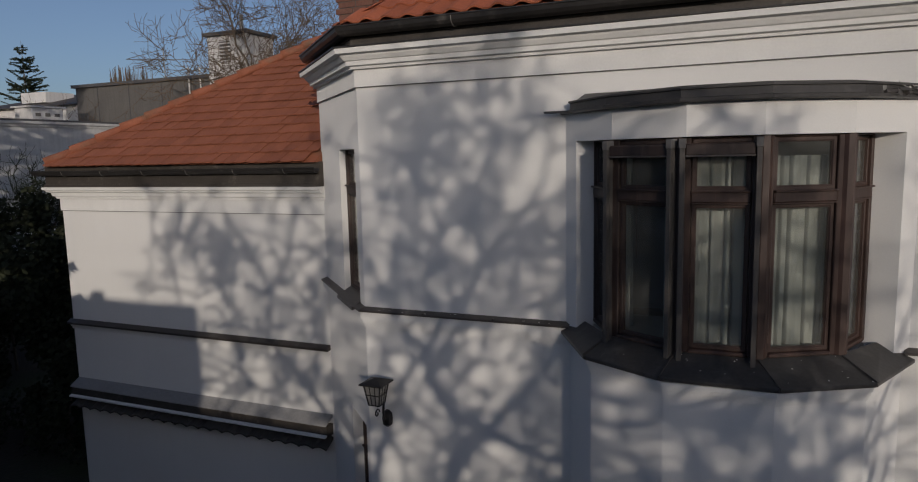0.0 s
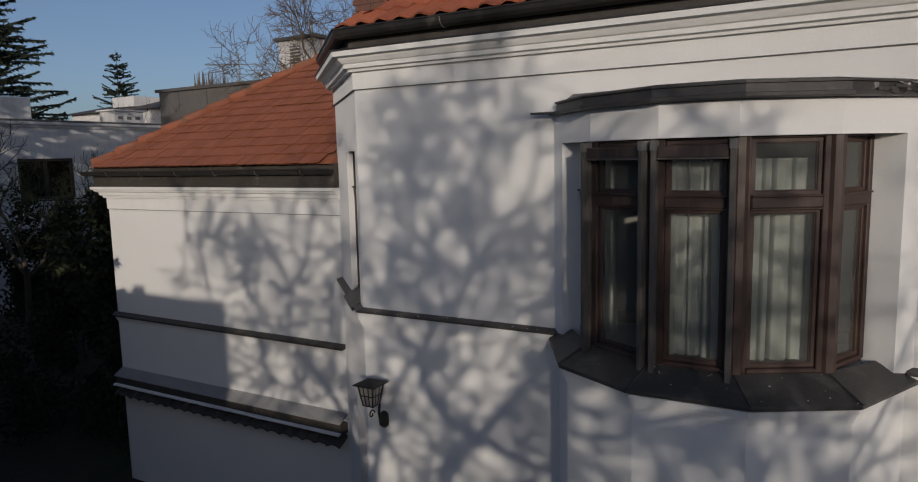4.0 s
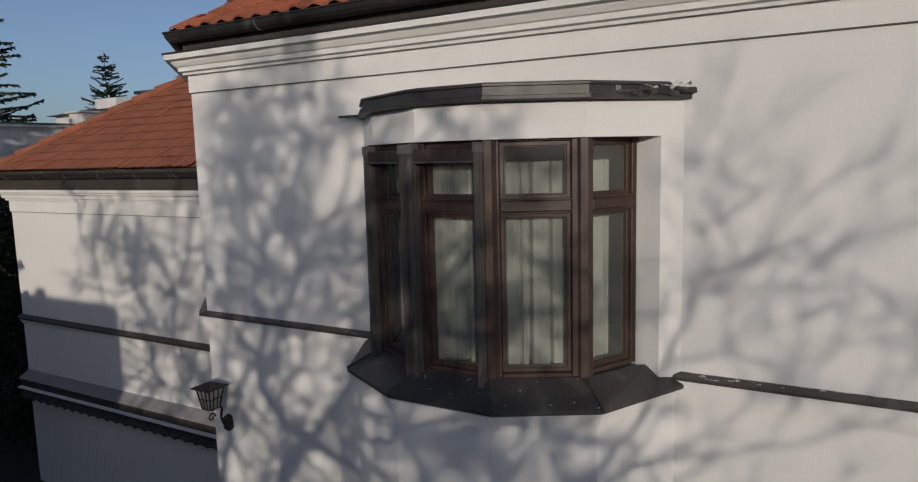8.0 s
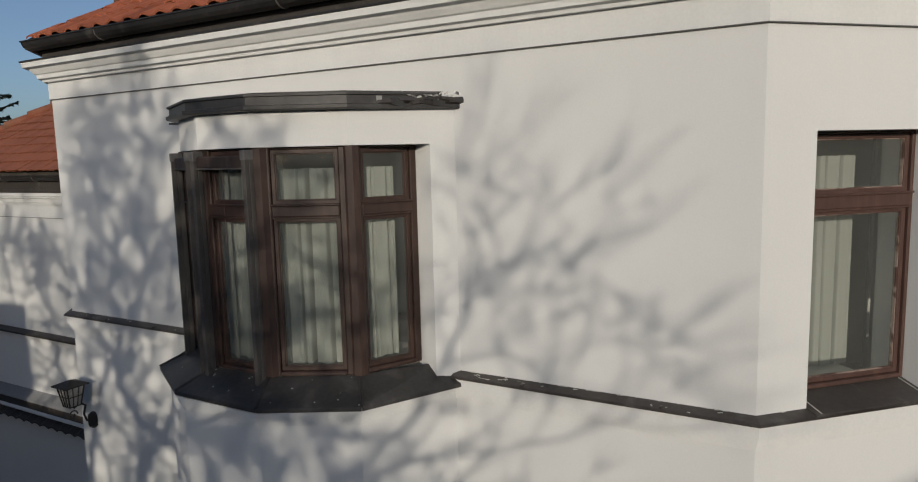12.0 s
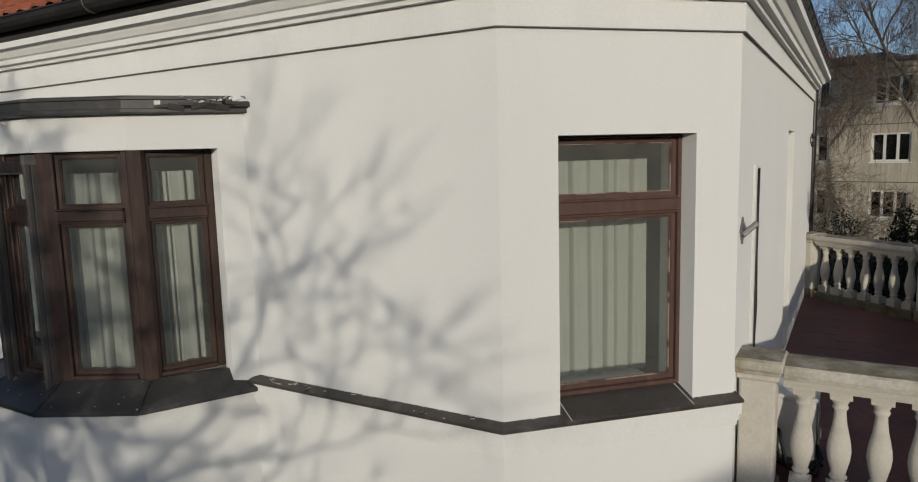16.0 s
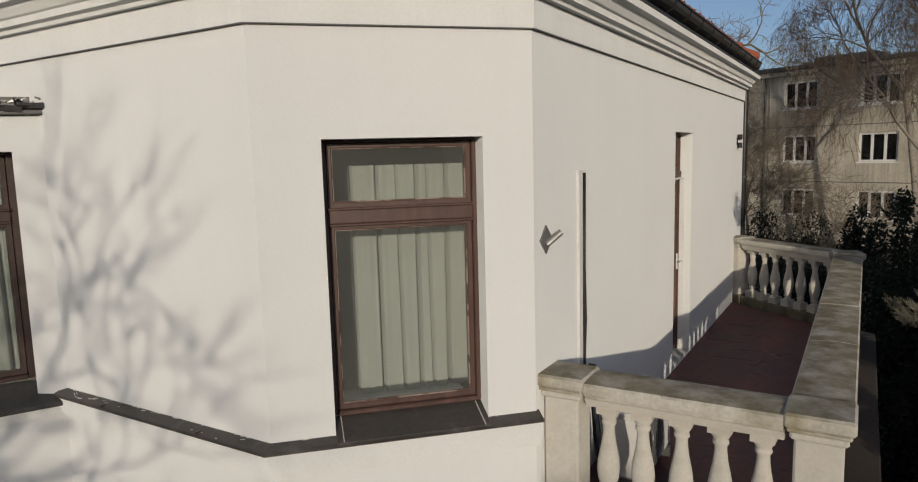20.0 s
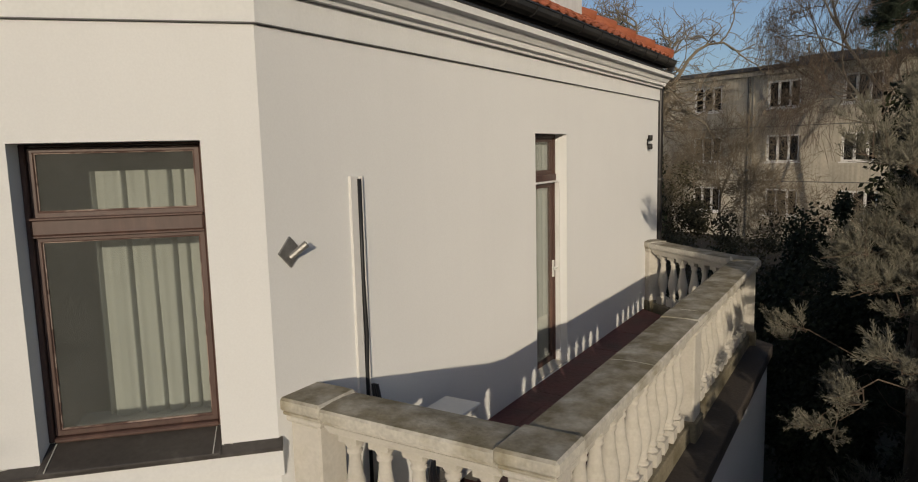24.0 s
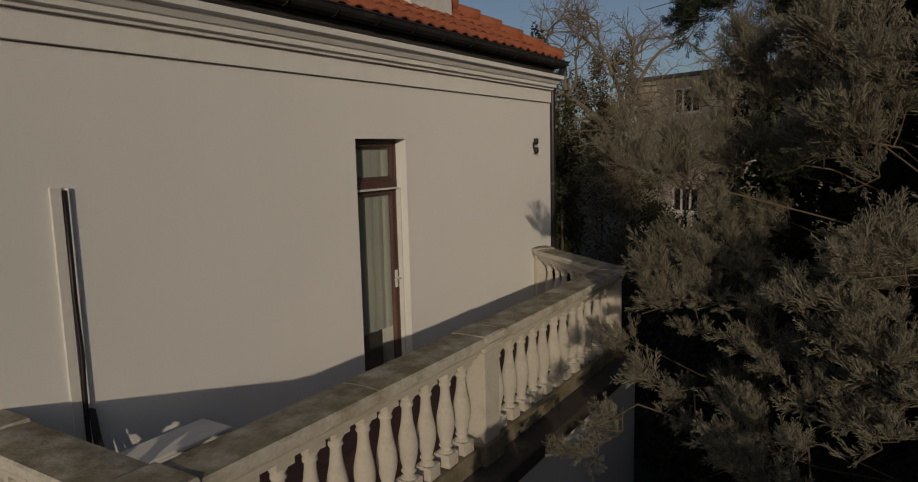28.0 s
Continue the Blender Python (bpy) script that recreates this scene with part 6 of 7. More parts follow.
def juniper(name, base, height, seed, shelves, label, mat, body=40, reach=1.6, thin=1.0):
    """A conifer whose limbs end in flat shelves of upturned feathery tufts: shelves are (root, tip, half width) in plan and height."""
    q = random.Random(seed)
    w = Wood(seed, 0.012)
    b = Vector(base)
    w.limb([b, b + Vector((0.05, 0, height * 0.5)), b + Vector((0, 0.1, height))], 0.16, 0.03)
    items = []

    def tuft(heart, out, size, thin=thin):
        """A fan of twigs that sweep outwards and turn up, clad in small shoots."""
        for _ in range(max(3, round(6 * thin))):
            side = Vector((q.gauss(0, 1), q.gauss(0, 1), q.gauss(0.25, 0.6))).normalized()
            dd = (out * 0.9 + side * 0.75).normalized()
            e = heart + dd * q.uniform(0.14, 0.30) * size
            w.limb([heart, heart.lerp(e, 0.5), e], 0.004, 0.002)
            for c in range(max(4, round(12 * thin))):
                u = 0.15 + 0.85 * (c + q.random()) / 12 / min(1.0, thin)
                s2 = Vector((q.gauss(0, 0.8), q.gauss(0, 0.8), q.gauss(0.5, 0.6))).normalized()
                items.append((aim(heart.lerp(e, min(1, u)), dd * 0.8 + s2 * 0.8 + Vector((0, 0, 0.35)), q.uniform(0, 6.28), size * q.uniform(0.6, 1.1)), q.randrange(4)))

    for root, tip, width in shelves:
        root, tip = Vector(root), Vector(tip)
        start = b + Vector((0, 0, max(0.4, root.z - 0.5)))
        d = tip - root
        flat = Vector((-d.y, d.x, 0)).normalized()
        path_ = [start, start.lerp(root, 0.5) + Vector((0, 0, -0.1)), root, root.lerp(tip, 0.5) + Vector((0, 0, 0.03)), tip]
        w.limb(path_, 0.008, 0.004)
        n = max(3, round(d.length / 0.135))
        for k in range(n):
            u = 0.82 * (k + q.random()) / n
            at = root.lerp(tip, u)
            for _ in range(2 if width > 0.15 else 1):
                off = flat * q.gauss(0, 1) * width * (0.8 - 0.6 * u) + Vector((0, 0, q.gauss(0, 0.05 + 0.25 * width)))
                heart = at + off
                w.limb([at, at.lerp(heart, 0.6) + Vector((0, 0, -0.02)), heart], 0.006, 0.003)
                tuft(heart, (d.normalized() * 0.8 + off * 1.2 + Vector((0, 0, 0.35))).normalized(), q.uniform(0.65, 1.05))
    for i in range(body):
        z = 0.6 + (height - 0.6) * (i + q.random()) / body
        a = q.uniform(0, 2 * math.pi)
        ln = reach * (1.1 - 0.6 * z / height) * q.uniform(0.6, 1.1)
        d = Vector((math.cos(a), math.sin(a), q.uniform(0.0, 0.4)))
        p = b + Vector((0, 0, z * 0.93))
        e = p + d * ln
        w.limb([p, p.lerp(e, 0.5), e], 0.028, 0.006)
        for k in range(4):
            tuft(p.lerp(e, q.uniform(0.45, 1.0)) + Vector((q.gauss(0, 0.15), q.gauss(0, 0.15), q.gauss(0, 0.1))), (d + Vector((0, 0, 0.4))).normalized(), 1.5, thin * 0.62)
    ob = tagged(empty(name, pose(*base)), label, "conifer")
    bm_ = pose(-b.x, -b.y, -b.z)
    part("trunk", w.limbs, BARK, ob, m=bm_, smooth=True)
    tagged(part("branchwork", w.twig_mesh(TWIG), None, ob, m=bm_), kind="stuff")
    v, f = scatter(items, PLUMES)
    part("crown", mesh_from("crown", v, f, mat), None, ob, m=bm_)
    return ob


juniper("juniper_tree", (9.5, 11.9, 0), 6.4, 3, [
    ((7.55, 10.3, 5.15), (7.05, 9.85, 5.32), 0.2), ((7.86, 11.38, 4.51), (6.83, 10.69, 4.48), 0.26), ((7.6, 11.2, 4.29), (7.05, 10.6, 4.20), 0.20),
    ((8.24, 10.93, 6.05), (7.43, 11.14, 6.05), 0.22), ((8.13, 10.76, 5.65), (7.35, 10.86, 5.73), 0.24), ((8.21, 10.97, 5.23), (7.40, 10.87, 5.32), 0.22),
    ((7.9, 11.72, 4.79), (7.16, 11.59, 4.73), 0.22), ((8.3, 10.64, 4.23), (7.71, 10.52, 4.03), 0.14), ((8.36, 10.18, 4.07), (7.84, 10.06, 3.84), 0.12),
    ((7.6, 10.04, 3.91), (7.34, 9.93, 3.79), 0.06)], "large juniper tree with feathery grey-green sprays", JUNIPER, 12, 1.1, 0.68)
juniper("juniper_tree", (9.3, 10.6, 0), 6.6, 14, [
    ((8.80, 10.12, 5.66), (8.38, 9.80, 5.70), 0.17), ((8.58, 10.22, 5.37), (8.16, 9.90, 5.41), 0.17), ((8.44, 10.42, 5.96), (8.02, 10.10, 6.00), 0.17), ((8.86, 9.92, 4.70), (8.44, 9.60, 4.74), 0.17), ((8.74, 9.92, 4.42), (8.32, 9.60, 4.46), 0.17), ((8.91, 9.82, 4.09), (8.49, 9.50, 4.13), 0.17),
    ((8.64, 10.36, 5.79), (8.22, 10.3, 5.76), 0.20), ((8.5, 10.5, 5.38), (8.1, 10.2, 5.46), 0.20), ((8.75, 10.51, 4.63), (8.3, 10.5, 4.60), 0.18),
    ((8.28, 9.76, 3.79), (7.76, 9.5, 3.59), 0.18), ((8.69, 9.86, 4.06), (8.3, 9.75, 3.86), 0.2), ((8.75, 9.4, 3.5), (8.3, 9.2, 3.38), 0.18), ((8.3, 9.45, 3.45), (7.85, 9.15, 3.3), 0.16), ((8.5, 10.1, 4.35), (8.1, 9.9, 4.3), 0.12), ((7.25, 9.85, 3.8), (6.85, 9.68, 3.45), 0.08)], "spreading juniper tree with feathery grey-green sprays", JUNIPER, 8, 0.7, 0.66)
juniper("juniper_bush", (7.6, 12.6, 0), 4.3, 8, [((6.7, 11.75, 3.62), (6.37, 11.87, 3.59), 0.08), ((7.2, 12.3, 3.1), (6.9, 12.1, 2.9), 0.1)],
        "low juniper bush with feathery sprays beside the balcony", JUNIPER, 4, 0.5, 0.7)
juniper("dark_conifer", (9.4, 12.9, 0), 9.5, 24, [((8.5, 11.6, 6.75), (6.95, 10.95, 6.42), 0.30), ((8.7, 12.0, 7.1), (7.3, 11.3, 6.75), 0.35), ((8.8, 11.6, 6.5), (7.8, 11.0, 6.4), 0.3), ((8.9, 11.2, 6.9), (8.0, 10.6, 6.5), 0.3)],
        "tall dark conifer with hanging needle sprays", SPRUCE, 66, 2.0, 1.15)


def spruce(name, base, height, width, seed, label, dense=1.0, mat=None, group=""):
    q = random.Random(seed)
    w = Wood(seed, 0.02)
    b = Vector(base)
    w.limb([b, b + Vector((0, 0, height * 0.6)), b + Vector((0, 0, height))], 0.012 * height, 0.01)
    vs, fs = [], []
    layers = int(height * 2.2 * dense)
    for i in range(layers):
        u = (i + q.random() * 2.5) / (layers + 2)
        z = height * (0.08 + 0.92 * u)
        ln0 = width * (1 - u) ** 0.85 + 0.12
        for k in range(q.randint(5, 8)):
            a = q.uniform(0, 6.28)
            ln = ln0 * q.uniform(0.6, 1.1)
            d = Vector((math.cos(a), math.sin(a), q.uniform(-0.05, 0.5)))
            p = b + Vector((0, 0, z - 0.15 * ln))
            e1, e2 = p + d * ln * 0.55, p + d * ln + Vector((0, 0, -0.05 * ln))
            w.limb([p, e1, e2], 0.01 + 0.004 * ln, 0.004)
            side = Vector((-d.y, d.x, 0)).normalized()
            m_ = max(6, int(ln * 17))
            for j in range(m_):
                f = (j + 0.5) / m_
                at = p.lerp(e2, 0.12 + 0.88 * f)
                for s in (-1, 1):
                    t_ = at + side * s * q.uniform(0.10, 0.30) * (1.15 - 0.7 * f) * min(1.3, 0.5 + ln * 0.3) + d * 0.14 + Vector((0, 0, q.uniform(-0.20, 0.12)))
                    k0 = len(vs)
                    nrm = Vector((q.gauss(0, 0.03), q.gauss(0, 0.03), 0.038))
                    vs.extend([at - d * 0.05, at + d * 0.07 + nrm, t_, at - nrm])
                    fs.append((k0, k0 + 3, k0 + 2, k0 + 1))
    ob = tagged(empty(name, pose(*base)), label, "spruce", group)
    bm_ = pose(-b.x, -b.y, -b.z)
    part("trunk", w.limbs, BARK, ob, m=bm_)
    part("crown", mesh_from("crown", np.array([tuple(v) for v in vs]), fs, mat or SPRUCE), None, ob, m=bm_)
    return ob


spruce("spruce", (-71.2, 50.5, 0), 18.3, 6.2, 4, "slender young spruce standing against the sky", 1.15)
spruce("spruce", (-33.5, 17.2, 0), 18.0, 5.4, 5, "tall dark spruce beside the white neighbour house", 2.4)
# spruces left of the view, added to shade the neighbour house and hedge
for k, (x, y, h) in enumerate(((-19.8, 5.6, 13.0), (-16.5, 3.6, 12.0), (-23.5, 6.2, 13.5), (-13.0, 1.5, 8.0), (-17.6, 5.0, 13.0), (-18.2, 1.5, 13.5), (-20.8, 2.8, 14.0), (-8.0, 1.9, 7.4), (-9.8, 2.4, 8.0), (-11.6, 2.8, 8.2))):
    spruce("spruce", (x, y, 0), h, 2.6, 50 + k, "broad dark spruce out of view, added to shade the neighbour house and hedge", 1.4, None, "garden spruces")

# bare trees and shrubs ------------------------------------------------------------
def bare_tree(name, base, height, seed, label, bark, twig, depth=4, lean=(0.0, 0.0), spread=0.62, kids=(2, 4), r0=0.16, lift=0.1, group="", ratio=0.64, fork=0.30, wiggle=0.22, droop=0, fine=0.008):
    w = Wood(seed, 0.03, fine)
    b = Vector(base)
    top = b + Vector((lean[0], lean[1], height * fork))
    w.limb([b, b.lerp(top, 0.5) + Vector((0.05, 0, 0)), top], r0, r0 * 0.75)
    for k in range(3):
        a = 2.1 * k + seed
        w.grow(top, Vector((0.55 * math.cos(a), 0.55 * math.sin(a), 1)), height * 0.30, r0 * 0.62, depth, spread, wiggle, lift, kids, ratio)
    for p, d in (w.tips[:] if droop else ()):
        for _ in range(droop):
            v, e = Vector((w.r.gauss(0, 0.10), w.r.gauss(0, 0.10), -0.30)), p + d * w.r.uniform(0, 0.3)
            ln = w.r.uniform(0.5, 1.4)
            w.limb([p, e + d * 0.12, e + d * 0.2 + v * ln, e + d * 0.22 + v * 2.2 * ln], 0.008, 0.005)
    return w.finish(name, base, label, bark, twig, "tree", group)


# these four trees wear the lightened, sun-painted bark and twigs
bare_tree("bare_tree", (0.7, 32, 0), 12.2, 7, "gnarled bare tree with many fine crooked twigs", SUNNY_BARK, TWIG_SUNLIT, 4, (-1.2, 0), 0.85, (4, 5), 0.20, 0.03, "", 0.60, 0.46, 0.40)
bare_tree("bare_tree", (1.6, 34, 0), 9.5, 17, "bushy bare tree with tangled brown twigs", SUNNY_BARK, TWIG_SUNLIT, 4, (0.3, 0), 0.85, (5, 6), 0.08, 0.0, "", 0.66, 0.14)
bare_tree("bare_tree", (5.2, 33, 0), 6.6, 27, "bushy bare tree with tangled brown twigs", SUNNY_BARK, TWIG_SUNLIT, 4, (0.2, 0), 0.9, (4, 5), 0.07, -0.03, "", 0.68, 0.12)
bare_tree("bare_tree", (9.0, 31, 0), 6.6, 37, "bushy bare tree with tangled brown twigs", SUNNY_BARK, TWIG_SUNLIT, 4, (-0.2, 0), 0.9, (4, 5), 0.07, -0.04, "", 0.68, 0.12)
birch = bare_tree("birch_tree", (8.3, 40, 0), 18, 47, "tall bare birch with pale bark and hanging twigs", PALE_BARK, TWIG, 4, (-0.9, 0), 0.55, (4, 5), 0.15, 0.06, "", 0.56, 0.42, 0.17, 2, 0.009)
q = random.Random(71)
clump = [([Vector((-0.6, 0, 12.2)), Vector((-0.6, 0, 12.2)) + d * 0.35, Vector((-0.6, 0, 12.2)) + d * q.uniform(0.6, 0.85) + Vector((q.gauss(0, 0.1), q.gauss(0, 0.1), q.gauss(0, 0.1)))], 0.012, 0.006)
         for d in (Vector((q.gauss(0, 1), q.gauss(0, 1), q.gauss(0, 0.8))).normalized() for _ in range(420))]
part("mistletoe", quick_mesh("mistletoe", *thin_tubes(clump), DRY_LEAF), None, birch, "dense round clump of olive mistletoe twigs")
bare_tree("birch_tree", (8.7, 37, 0), 15, 131, "slender bare birch with fine hanging twigs", PALE_BARK, TWIG, 4, (-0.4, 0), 0.6, (4, 5), 0.12, 0.05, "", 0.58, 0.30, 0.2, 2, 0.008)

bare_tree("bare_tree", (-30.5, 30.5, 0), 10.3, 57, "bare tree with crooked pale branches behind the roof", BARK, TWIG, 4, (0.4, 0), 0.9, (3, 5), 0.12, 0.0, wiggle=0.42, fine=0.016)
bare_tree("bare_tree", (-24.3, 30.0, 0), 18.0, 67, "tall bare tree with a fine twiggy crown", BARK, TWIG, 4, (0.4, 0), 0.75, (4, 6), 0.17, 0.03, wiggle=0.3, fine=0.016)
bare_tree("bare_tree", (-40.5, 31.5, 0), 10.5, 77, "slim pale bare tree before the grey building", PALE_BARK, TWIG, 3, (0.2, 0), 0.5, (2, 4), 0.12, 0.1)
# twigs take the dark leaf colour, so their shaded silhouette is painted in
bare_tree("bare_tree", (-20.5, 11.5, 0), 7.0, 87, "dark bare shrub tree beside the wing", BARK, IVY, 4, (0.3, 0), 0.8, (3, 5), 0.12, 0.06, fine=0.007)
bare_tree("bare_tree", (-18.2, 12.5, 0), 6.0, 97, "dark bare shrub tree beside the wing", BARK, IVY, 4, (0.2, 0), 0.8, (3, 5), 0.10, 0.06, fine=0.007)


def leafy_mass(name, boxes, seed, mat, leaf, label, per=260, category="shrub"):
    """An evergreen shrub: woody stems and clouds of small folded leaves, uneven in outline."""
    q = random.Random(seed)
    x0, y0 = boxes[0][0], boxes[0][1]
    vs, fs, stems = [], [], []
    for cx, cy, cz, rx, ry, rz in boxes:
        stems.append(Shape().tube([(cx, cy, -0.2), (cx + q.uniform(-0.2, 0.2), cy, cz * 0.6), (cx, cy + q.uniform(-0.2, 0.2), cz + rz * 0.5)], [0.05, 0.035, 0.012], 5))
        clumps = [(Vector((q.gauss(0, 0.42), q.gauss(0, 0.42), q.gauss(0, 0.42))), q.uniform(0.18, 0.42)) for _ in range(14)]
        for c, cr in clumps:
            for _ in range(per // 14):
                o = Vector((q.gauss(0, 1), q.gauss(0, 1), q.gauss(0, 1))).normalized() * cr * q.random() ** 0.4
                p = Vector((cx + (c.x + o.x) * rx, cy + (c.y + o.y) * ry, cz + (c.z + o.z) * rz))
                d = Vector((q.gauss(0, 1), q.gauss(0, 1), q.gauss(0.1, 1))).normalized() * leaf * q.uniform(0.6, 1.3)
                s = d.orthogonal().normalized() * leaf * 0.35
                k = len(vs)
                vs.extend([p, p + d * 0.5 + s, p + d, p + d * 0.5 - s])
                fs.append((k, k + 1, k + 2, k + 3))
    ob = tagged(empty(name, pose(x0, y0, 0)), label, category)
    for st in stems:
        part("stem", st, BARK, ob, m=pose(-x0, -y0, 0))
    part("leaves", mesh_from("leaves", np.array([tuple(v) for v in vs]), fs, mat), None, ob, m=pose(-x0, -y0, 0))
    return ob


# hedge never in view, added as dark surroundings behind the walk
q = random.Random(12)
for k in range(9):
    x = 3.5 + k * 4.2
    leafy_mass("tall_hedge", [(x + q.uniform(-0.4, 0.4) + 2.1 * j, -16 + q.uniform(-0.4, 0.4), 2.9, 2.3, 1.6, 4.3 + q.uniform(-0.3, 0.5)) for j in range(2)], 200 + k, IVY, 0.30,
               "tall dark evergreen hedge out of view, added behind the walk", 1100, "hedge")
leafy_mass("evergreen_hedge", [(-12.2, 9.6, 1.7, 1.3, 1.3, 2.1), (-13.8, 10.3, 1.8, 1.6, 1.4, 2.3), (-15.5, 11.0, 1.9, 1.8, 1.4, 2.4), (-17.8, 11.6, 2.0, 1.8, 1.4, 2.4), (-20.2, 12.2, 2.0, 1.9, 1.4, 2.5), (-12.0, 13.5, 1.2, 1.6, 1.5, 1.5), (-22.5, 13.5, 2.0, 2.0, 1.4, 2.5)], 3, IVY, 0.13, "dark evergreen hedge in the shade beside the wing", 6000, "hedge")
leafy_mass("evergreen_hedge", [(4.8, 19.0, 1.2, 1.5, 1.2, 1.5), (6.8, 19.5, 1.3, 1.6, 1.2, 1.6), (9.2, 20.0, 1.4, 1.8, 1.2, 1.8), (2.5, 19.5, 1.4, 1.6, 1.2, 1.7)], 4, IVY, 0.10, "dark evergreen shrubs behind the balcony", 2200, "hedge")
leafy_mass("evergreen_hedge", [(6.9, 15.8, 1.9, 1.3, 1.2, 2.2), (8.6, 15.6, 2.8, 1.6, 1.3, 3.2), (5.6, 16.8, 1.6, 1.2, 1.0, 1.9)], 15, IVY, 0.08, "dark evergreen shrubs behind the juniper", 8000, "hedge")
# unseen shrub row, added so that the balcony's base wall falls in shade
leafy_mass("evergreen_hedge", [(9.3 + 0.12 * k, 2.6 + 1.15 * k, 2.0, 0.9, 0.9, 2.1 + 0.06 * k) for k in range(8)], 19, IVY, 0.15, "dark evergreen shrubs out of view, added to shade the balcony base", 5000, "hedge")
leafy_mass("evergreen_tree", [(3.3, 17.6, 3.9, 0.95, 0.9, 4.2), (2.6, 18.2, 3.6, 1.0, 0.9, 4.0)], 23, IVY, 0.08, "narrow dark evergreen tree behind the house corner", 7000)
leafy_mass("evergreen_tree", [(7.7, 14.0, 2.0, 1.1, 1.0, 2.0), (8.7, 13.9, 3.9, 1.1, 1.1, 3.9), (9.9, 13.6, 4.5, 1.4, 1.2, 4.4), (7.75, 13.4, 5.2, 0.7, 0.8, 1.5), (8.5, 13.1, 6.0, 1.0, 0.9, 1.7), (9.4, 12.7, 6.5, 1.2, 1.1, 1.9)], 20, IVY, 0.08, "dark evergreen tree in the juniper's shade", 6000)
# coarse tree out of view, added to throw shade on the juniper
leafy_mass("evergreen_tree", [(11.4, 10.8, 4.2, 1.4, 1.5, 4.6), (11.4, 8.5, 3.7, 1.3, 1.4, 4.0), (11.6, 9.6, 4.2, 1.3, 1.4, 4.4), (11.6, 7.5, 4.2, 1.3, 1.3, 4.4), (11.4, 6.7, 3.6, 1.1, 0.9, 3.9)], 22, IVY, 0.22, "broad dark evergreen tree out of view, added to shade the juniper", 7000)
leafy_mass("evergreen_tree", [(10.4, 15.9, 4.0, 2.0, 1.5, 4.6), (12.8, 15.0, 4.2, 2.3, 1.6, 4.8), (15.0, 13.0, 4.0, 2.3, 1.6, 4.6)], 16, IVY, 0.16, "broad dark evergreen tree behind the juniper", 5200)
leafy_mass("evergreen_shrub", [(6.0, 19.6, 1.7, 0.7, 0.9, 1.9), (6.9, 20.0, 1.9, 0.9, 0.9, 2.0), (7.7, 22.0, 2.5, 1.1, 1.0, 2.6), (8.9, 22.3, 2.9, 1.3, 1.0, 2.9), (10.4, 22.0, 3.0, 1.3, 1.0, 3.0)], 43, IVY, 0.075, "tall dark evergreen shrubs in the garden behind", 8000)
# sun blockers kept below the view, added for the lit patch of base wall
leafy_mass("evergreen_shrub", [(7.9, 7.9, 2.4, 0.8, 0.9, 1.7), (8.5, 6.9, 2.3, 0.8, 0.8, 1.8), (7.7, 8.9, 2.3, 0.7, 0.8, 1.5), (8.3, 9.6, 2.2, 0.8, 0.8, 1.6), (8.6, 8.4, 2.4, 0.8, 0.9, 1.7), (8.1, 8.4, 2.6, 0.7, 0.8, 1.3)], 41, IVY, 0.07, "dense dark evergreen shrub below the view, added to shade the balcony base", 12000)
leafy_mass("evergreen_shrub", [(6.75, 13.4, 1.5, 0.45, 0.7, 1.5), (6.8, 12.4, 1.4, 0.45, 0.7, 1.3), (7.0, 14.2, 1.6, 0.6, 0.7, 1.6)], 47, IVY, 0.06, "dark evergreen shrub against the balcony wall", 4500)
leafy_mass("low_shrubs", [(8.0, 9.5, 0.5, 1.3, 1.3, 0.8), (8.6, 7.0, 0.5, 1.2, 1.4, 0.8), (7.4, 13.0, 0.7, 1.0, 1.5, 1.0), (10.5, 10.0, 0.6, 1.5, 1.5, 0.9)], 17, IVY, 0.10, "low dark ground shrubs under the juniper", 1800)
leafy_mass("low_shrubs", [(-11.8, 8.6, 0.5, 1.2, 1.0, 0.9), (-13.5, 8.0, 0.5, 1.4, 1.2, 0.9), (-16.0, 8.8, 0.6, 1.6, 1.2, 1.0), (-14.5, 13.5, 0.9, 1.8, 1.4, 1.2), (-18.5, 15.0, 1.0, 2.0, 1.4, 1.4), (-22.0, 16.5, 1.1, 2.0, 1.5, 1.5)], 18, IVY, 0.10, "low dark shrubs in the shade beside the wing", 1500)
leafy_mass("ivy_tree", [(-1.3, 32, 3.2, 2.3, 1.6, 3.4), (-2.9, 33, 3.6, 2.3, 1.6, 3.8), (0.8, 31, 2.0, 1.9, 1.5, 2.2), (-4.6, 33, 3.0, 2.2, 1.6, 3.4), (-1.9, 34.5, 7.0, 1.5, 1.3, 3.2), (-3.6, 35, 7.0, 1.6, 1.3, 3.0)], 6, DRY_LEAF, 0.11, "low trees overgrown with dull olive-brown ivy", 4200, "ivy")
line = tagged(empty("treeline", pose(0, 0, 0)), "distant dark treeline along the horizon", "treeline", kind="stuff")
q = random.Random(31)
tv_, tf_ = [], []
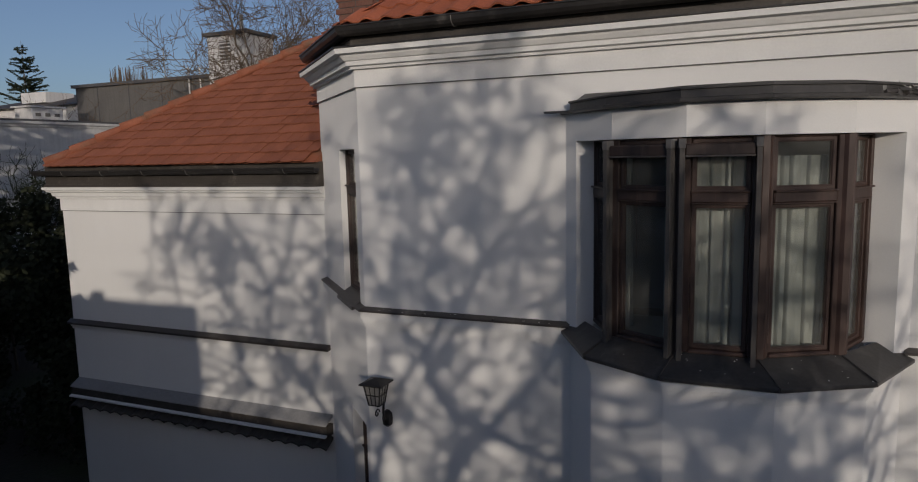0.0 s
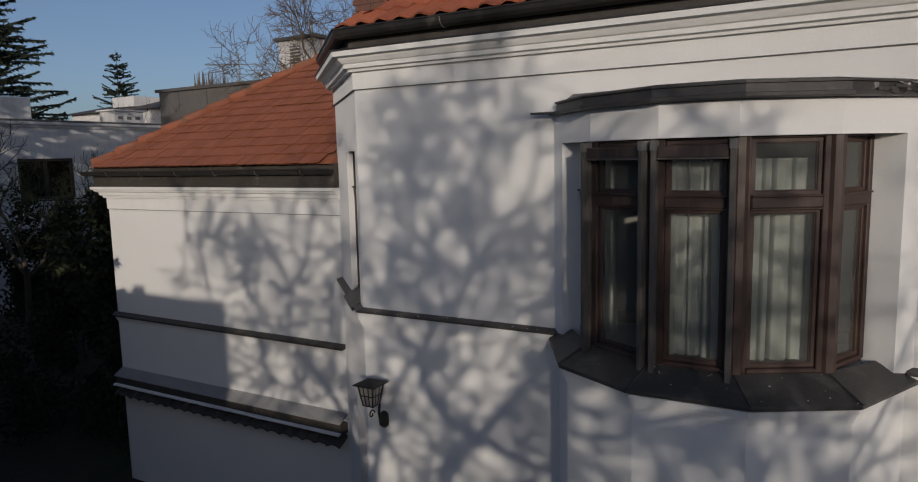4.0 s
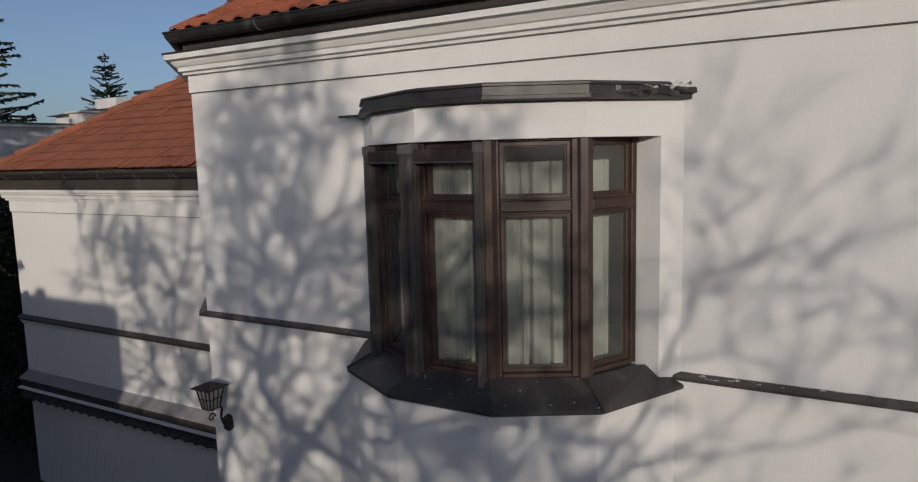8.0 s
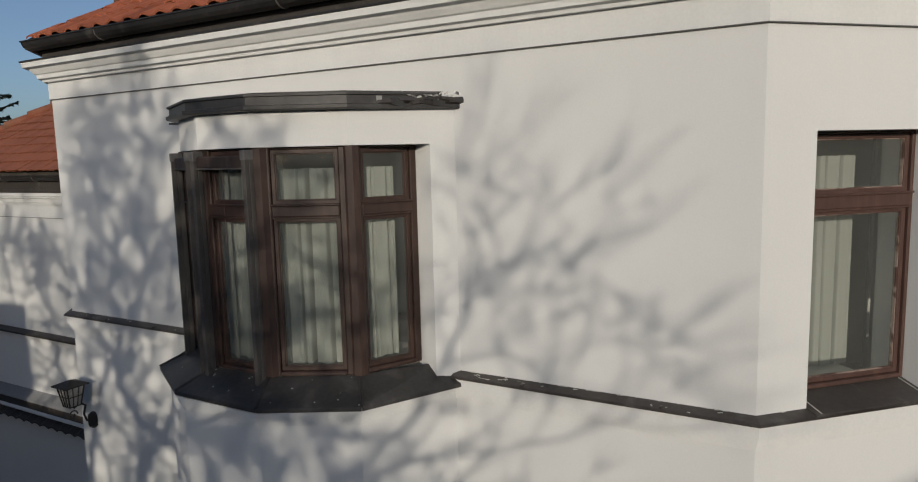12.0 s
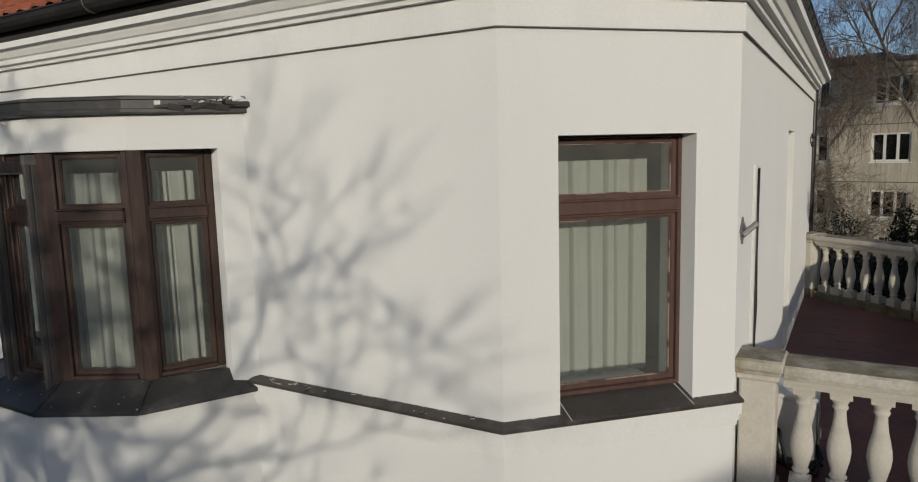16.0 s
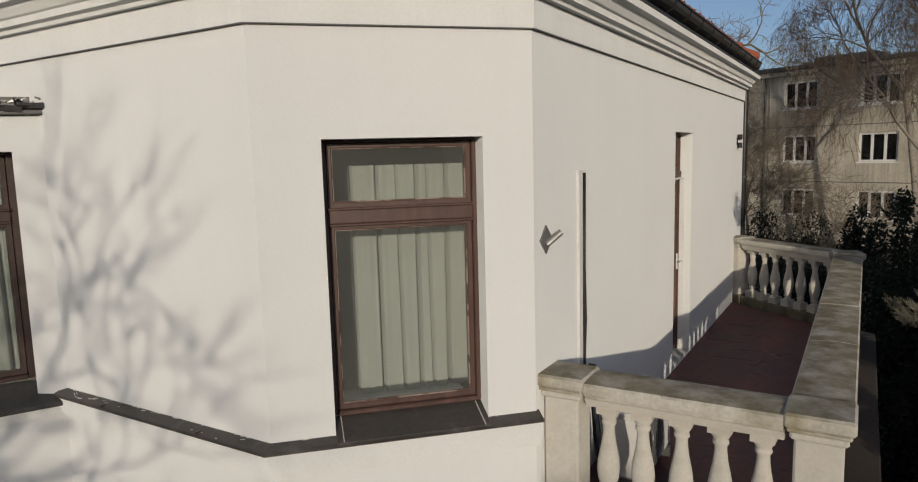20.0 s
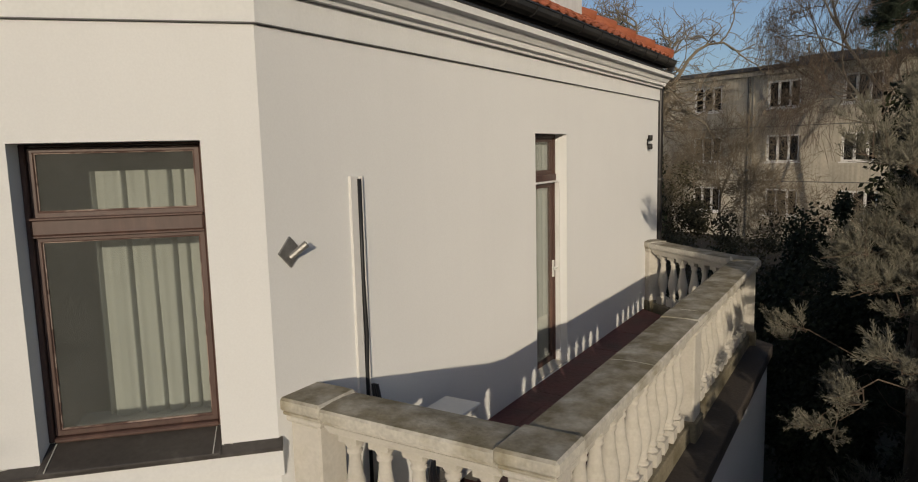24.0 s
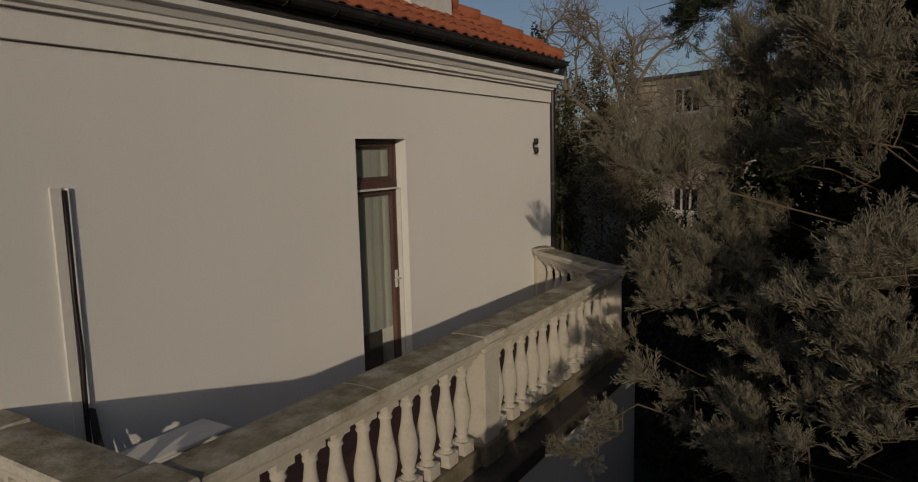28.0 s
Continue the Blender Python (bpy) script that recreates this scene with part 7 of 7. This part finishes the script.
for k in range(9000):
    a = q.uniform(0, 2 * math.pi)
    d0 = q.uniform(118, 150)
    top = 9 + 3.0 * math.sin(a * 11 + 1) + 2.2 * math.sin(a * 29) + 1.5 * math.sin(a * 67 + 2)
    p = Vector((d0 * math.cos(a), d0 * math.sin(a), top * q.random() ** 0.7))
    d = Vector((q.gauss(0, 1), q.gauss(0, 1), q.gauss(0.3, 1))).normalized() * q.uniform(0.8, 2.0)
    s_ = d.orthogonal().normalized() * q.uniform(0.5, 1.2)
    i = len(tv_)
    tv_.extend([tuple(p), tuple(p + d * 0.5 + s_), tuple(p + d), tuple(p + d * 0.5 - s_)])
    tf_.append((i, i + 1, i + 2, i + 3))
part("foliage", quick_mesh("foliage", tv_, tf_, IVY), None, line)
leafy_mass("shrub", [(1.4, 26, 1.3, 1.6, 1.2, 1.3), (3.4, 26.5, 1.5, 1.7, 1.2, 1.4), (5.6, 27, 1.6, 1.7, 1.3, 1.5)], 7, DRY_LEAF, 0.09, "dull olive shrubs in front of the flats", 3600)
far = tagged(empty("far_trees", pose(-40, 60, 0)), "row of distant bare poplars on the skyline", "far trees", kind="stuff")
q = random.Random(8)
fs_ = Shape()
for k in range(7):
    x, y = -60.2 + k * 0.75 + q.uniform(-0.15, 0.15), 52 + q.uniform(-0.6, 0.6)
    for j in range(46):
        a = q.uniform(0, 6.28)
        fs_.tube([(x, y, 8 + q.uniform(0, 3)), (x + 0.4 * math.cos(a), y + 0.4 * math.sin(a), 11 + q.uniform(-1, 2)), (x + 0.55 * math.cos(a), y + 0.5 * math.sin(a), 13 + q.uniform(-1, 2.0))], [0.06, 0.04, 0.02], 3, cap=False)
part("branches", fs_, TWIG, far, m=pose(40, -60, 0))


# roof tiles of the wing, the lower rows one by one ------------------------------------
for m in wing_tiles[:300]:
    part("tile", wing_tile, None, wing_roof, m=m)
upper = Shape()
uv, uf = [v.co.copy() for v in wing_tile.vertices], [tuple(p.vertices) for p in wing_tile.polygons]
for m in wing_tiles[300:]:
    upper.add([m @ v for v in uv], uf)
tagged(part("upper_tiles", upper, TILE, wing_roof), kind="stuff")
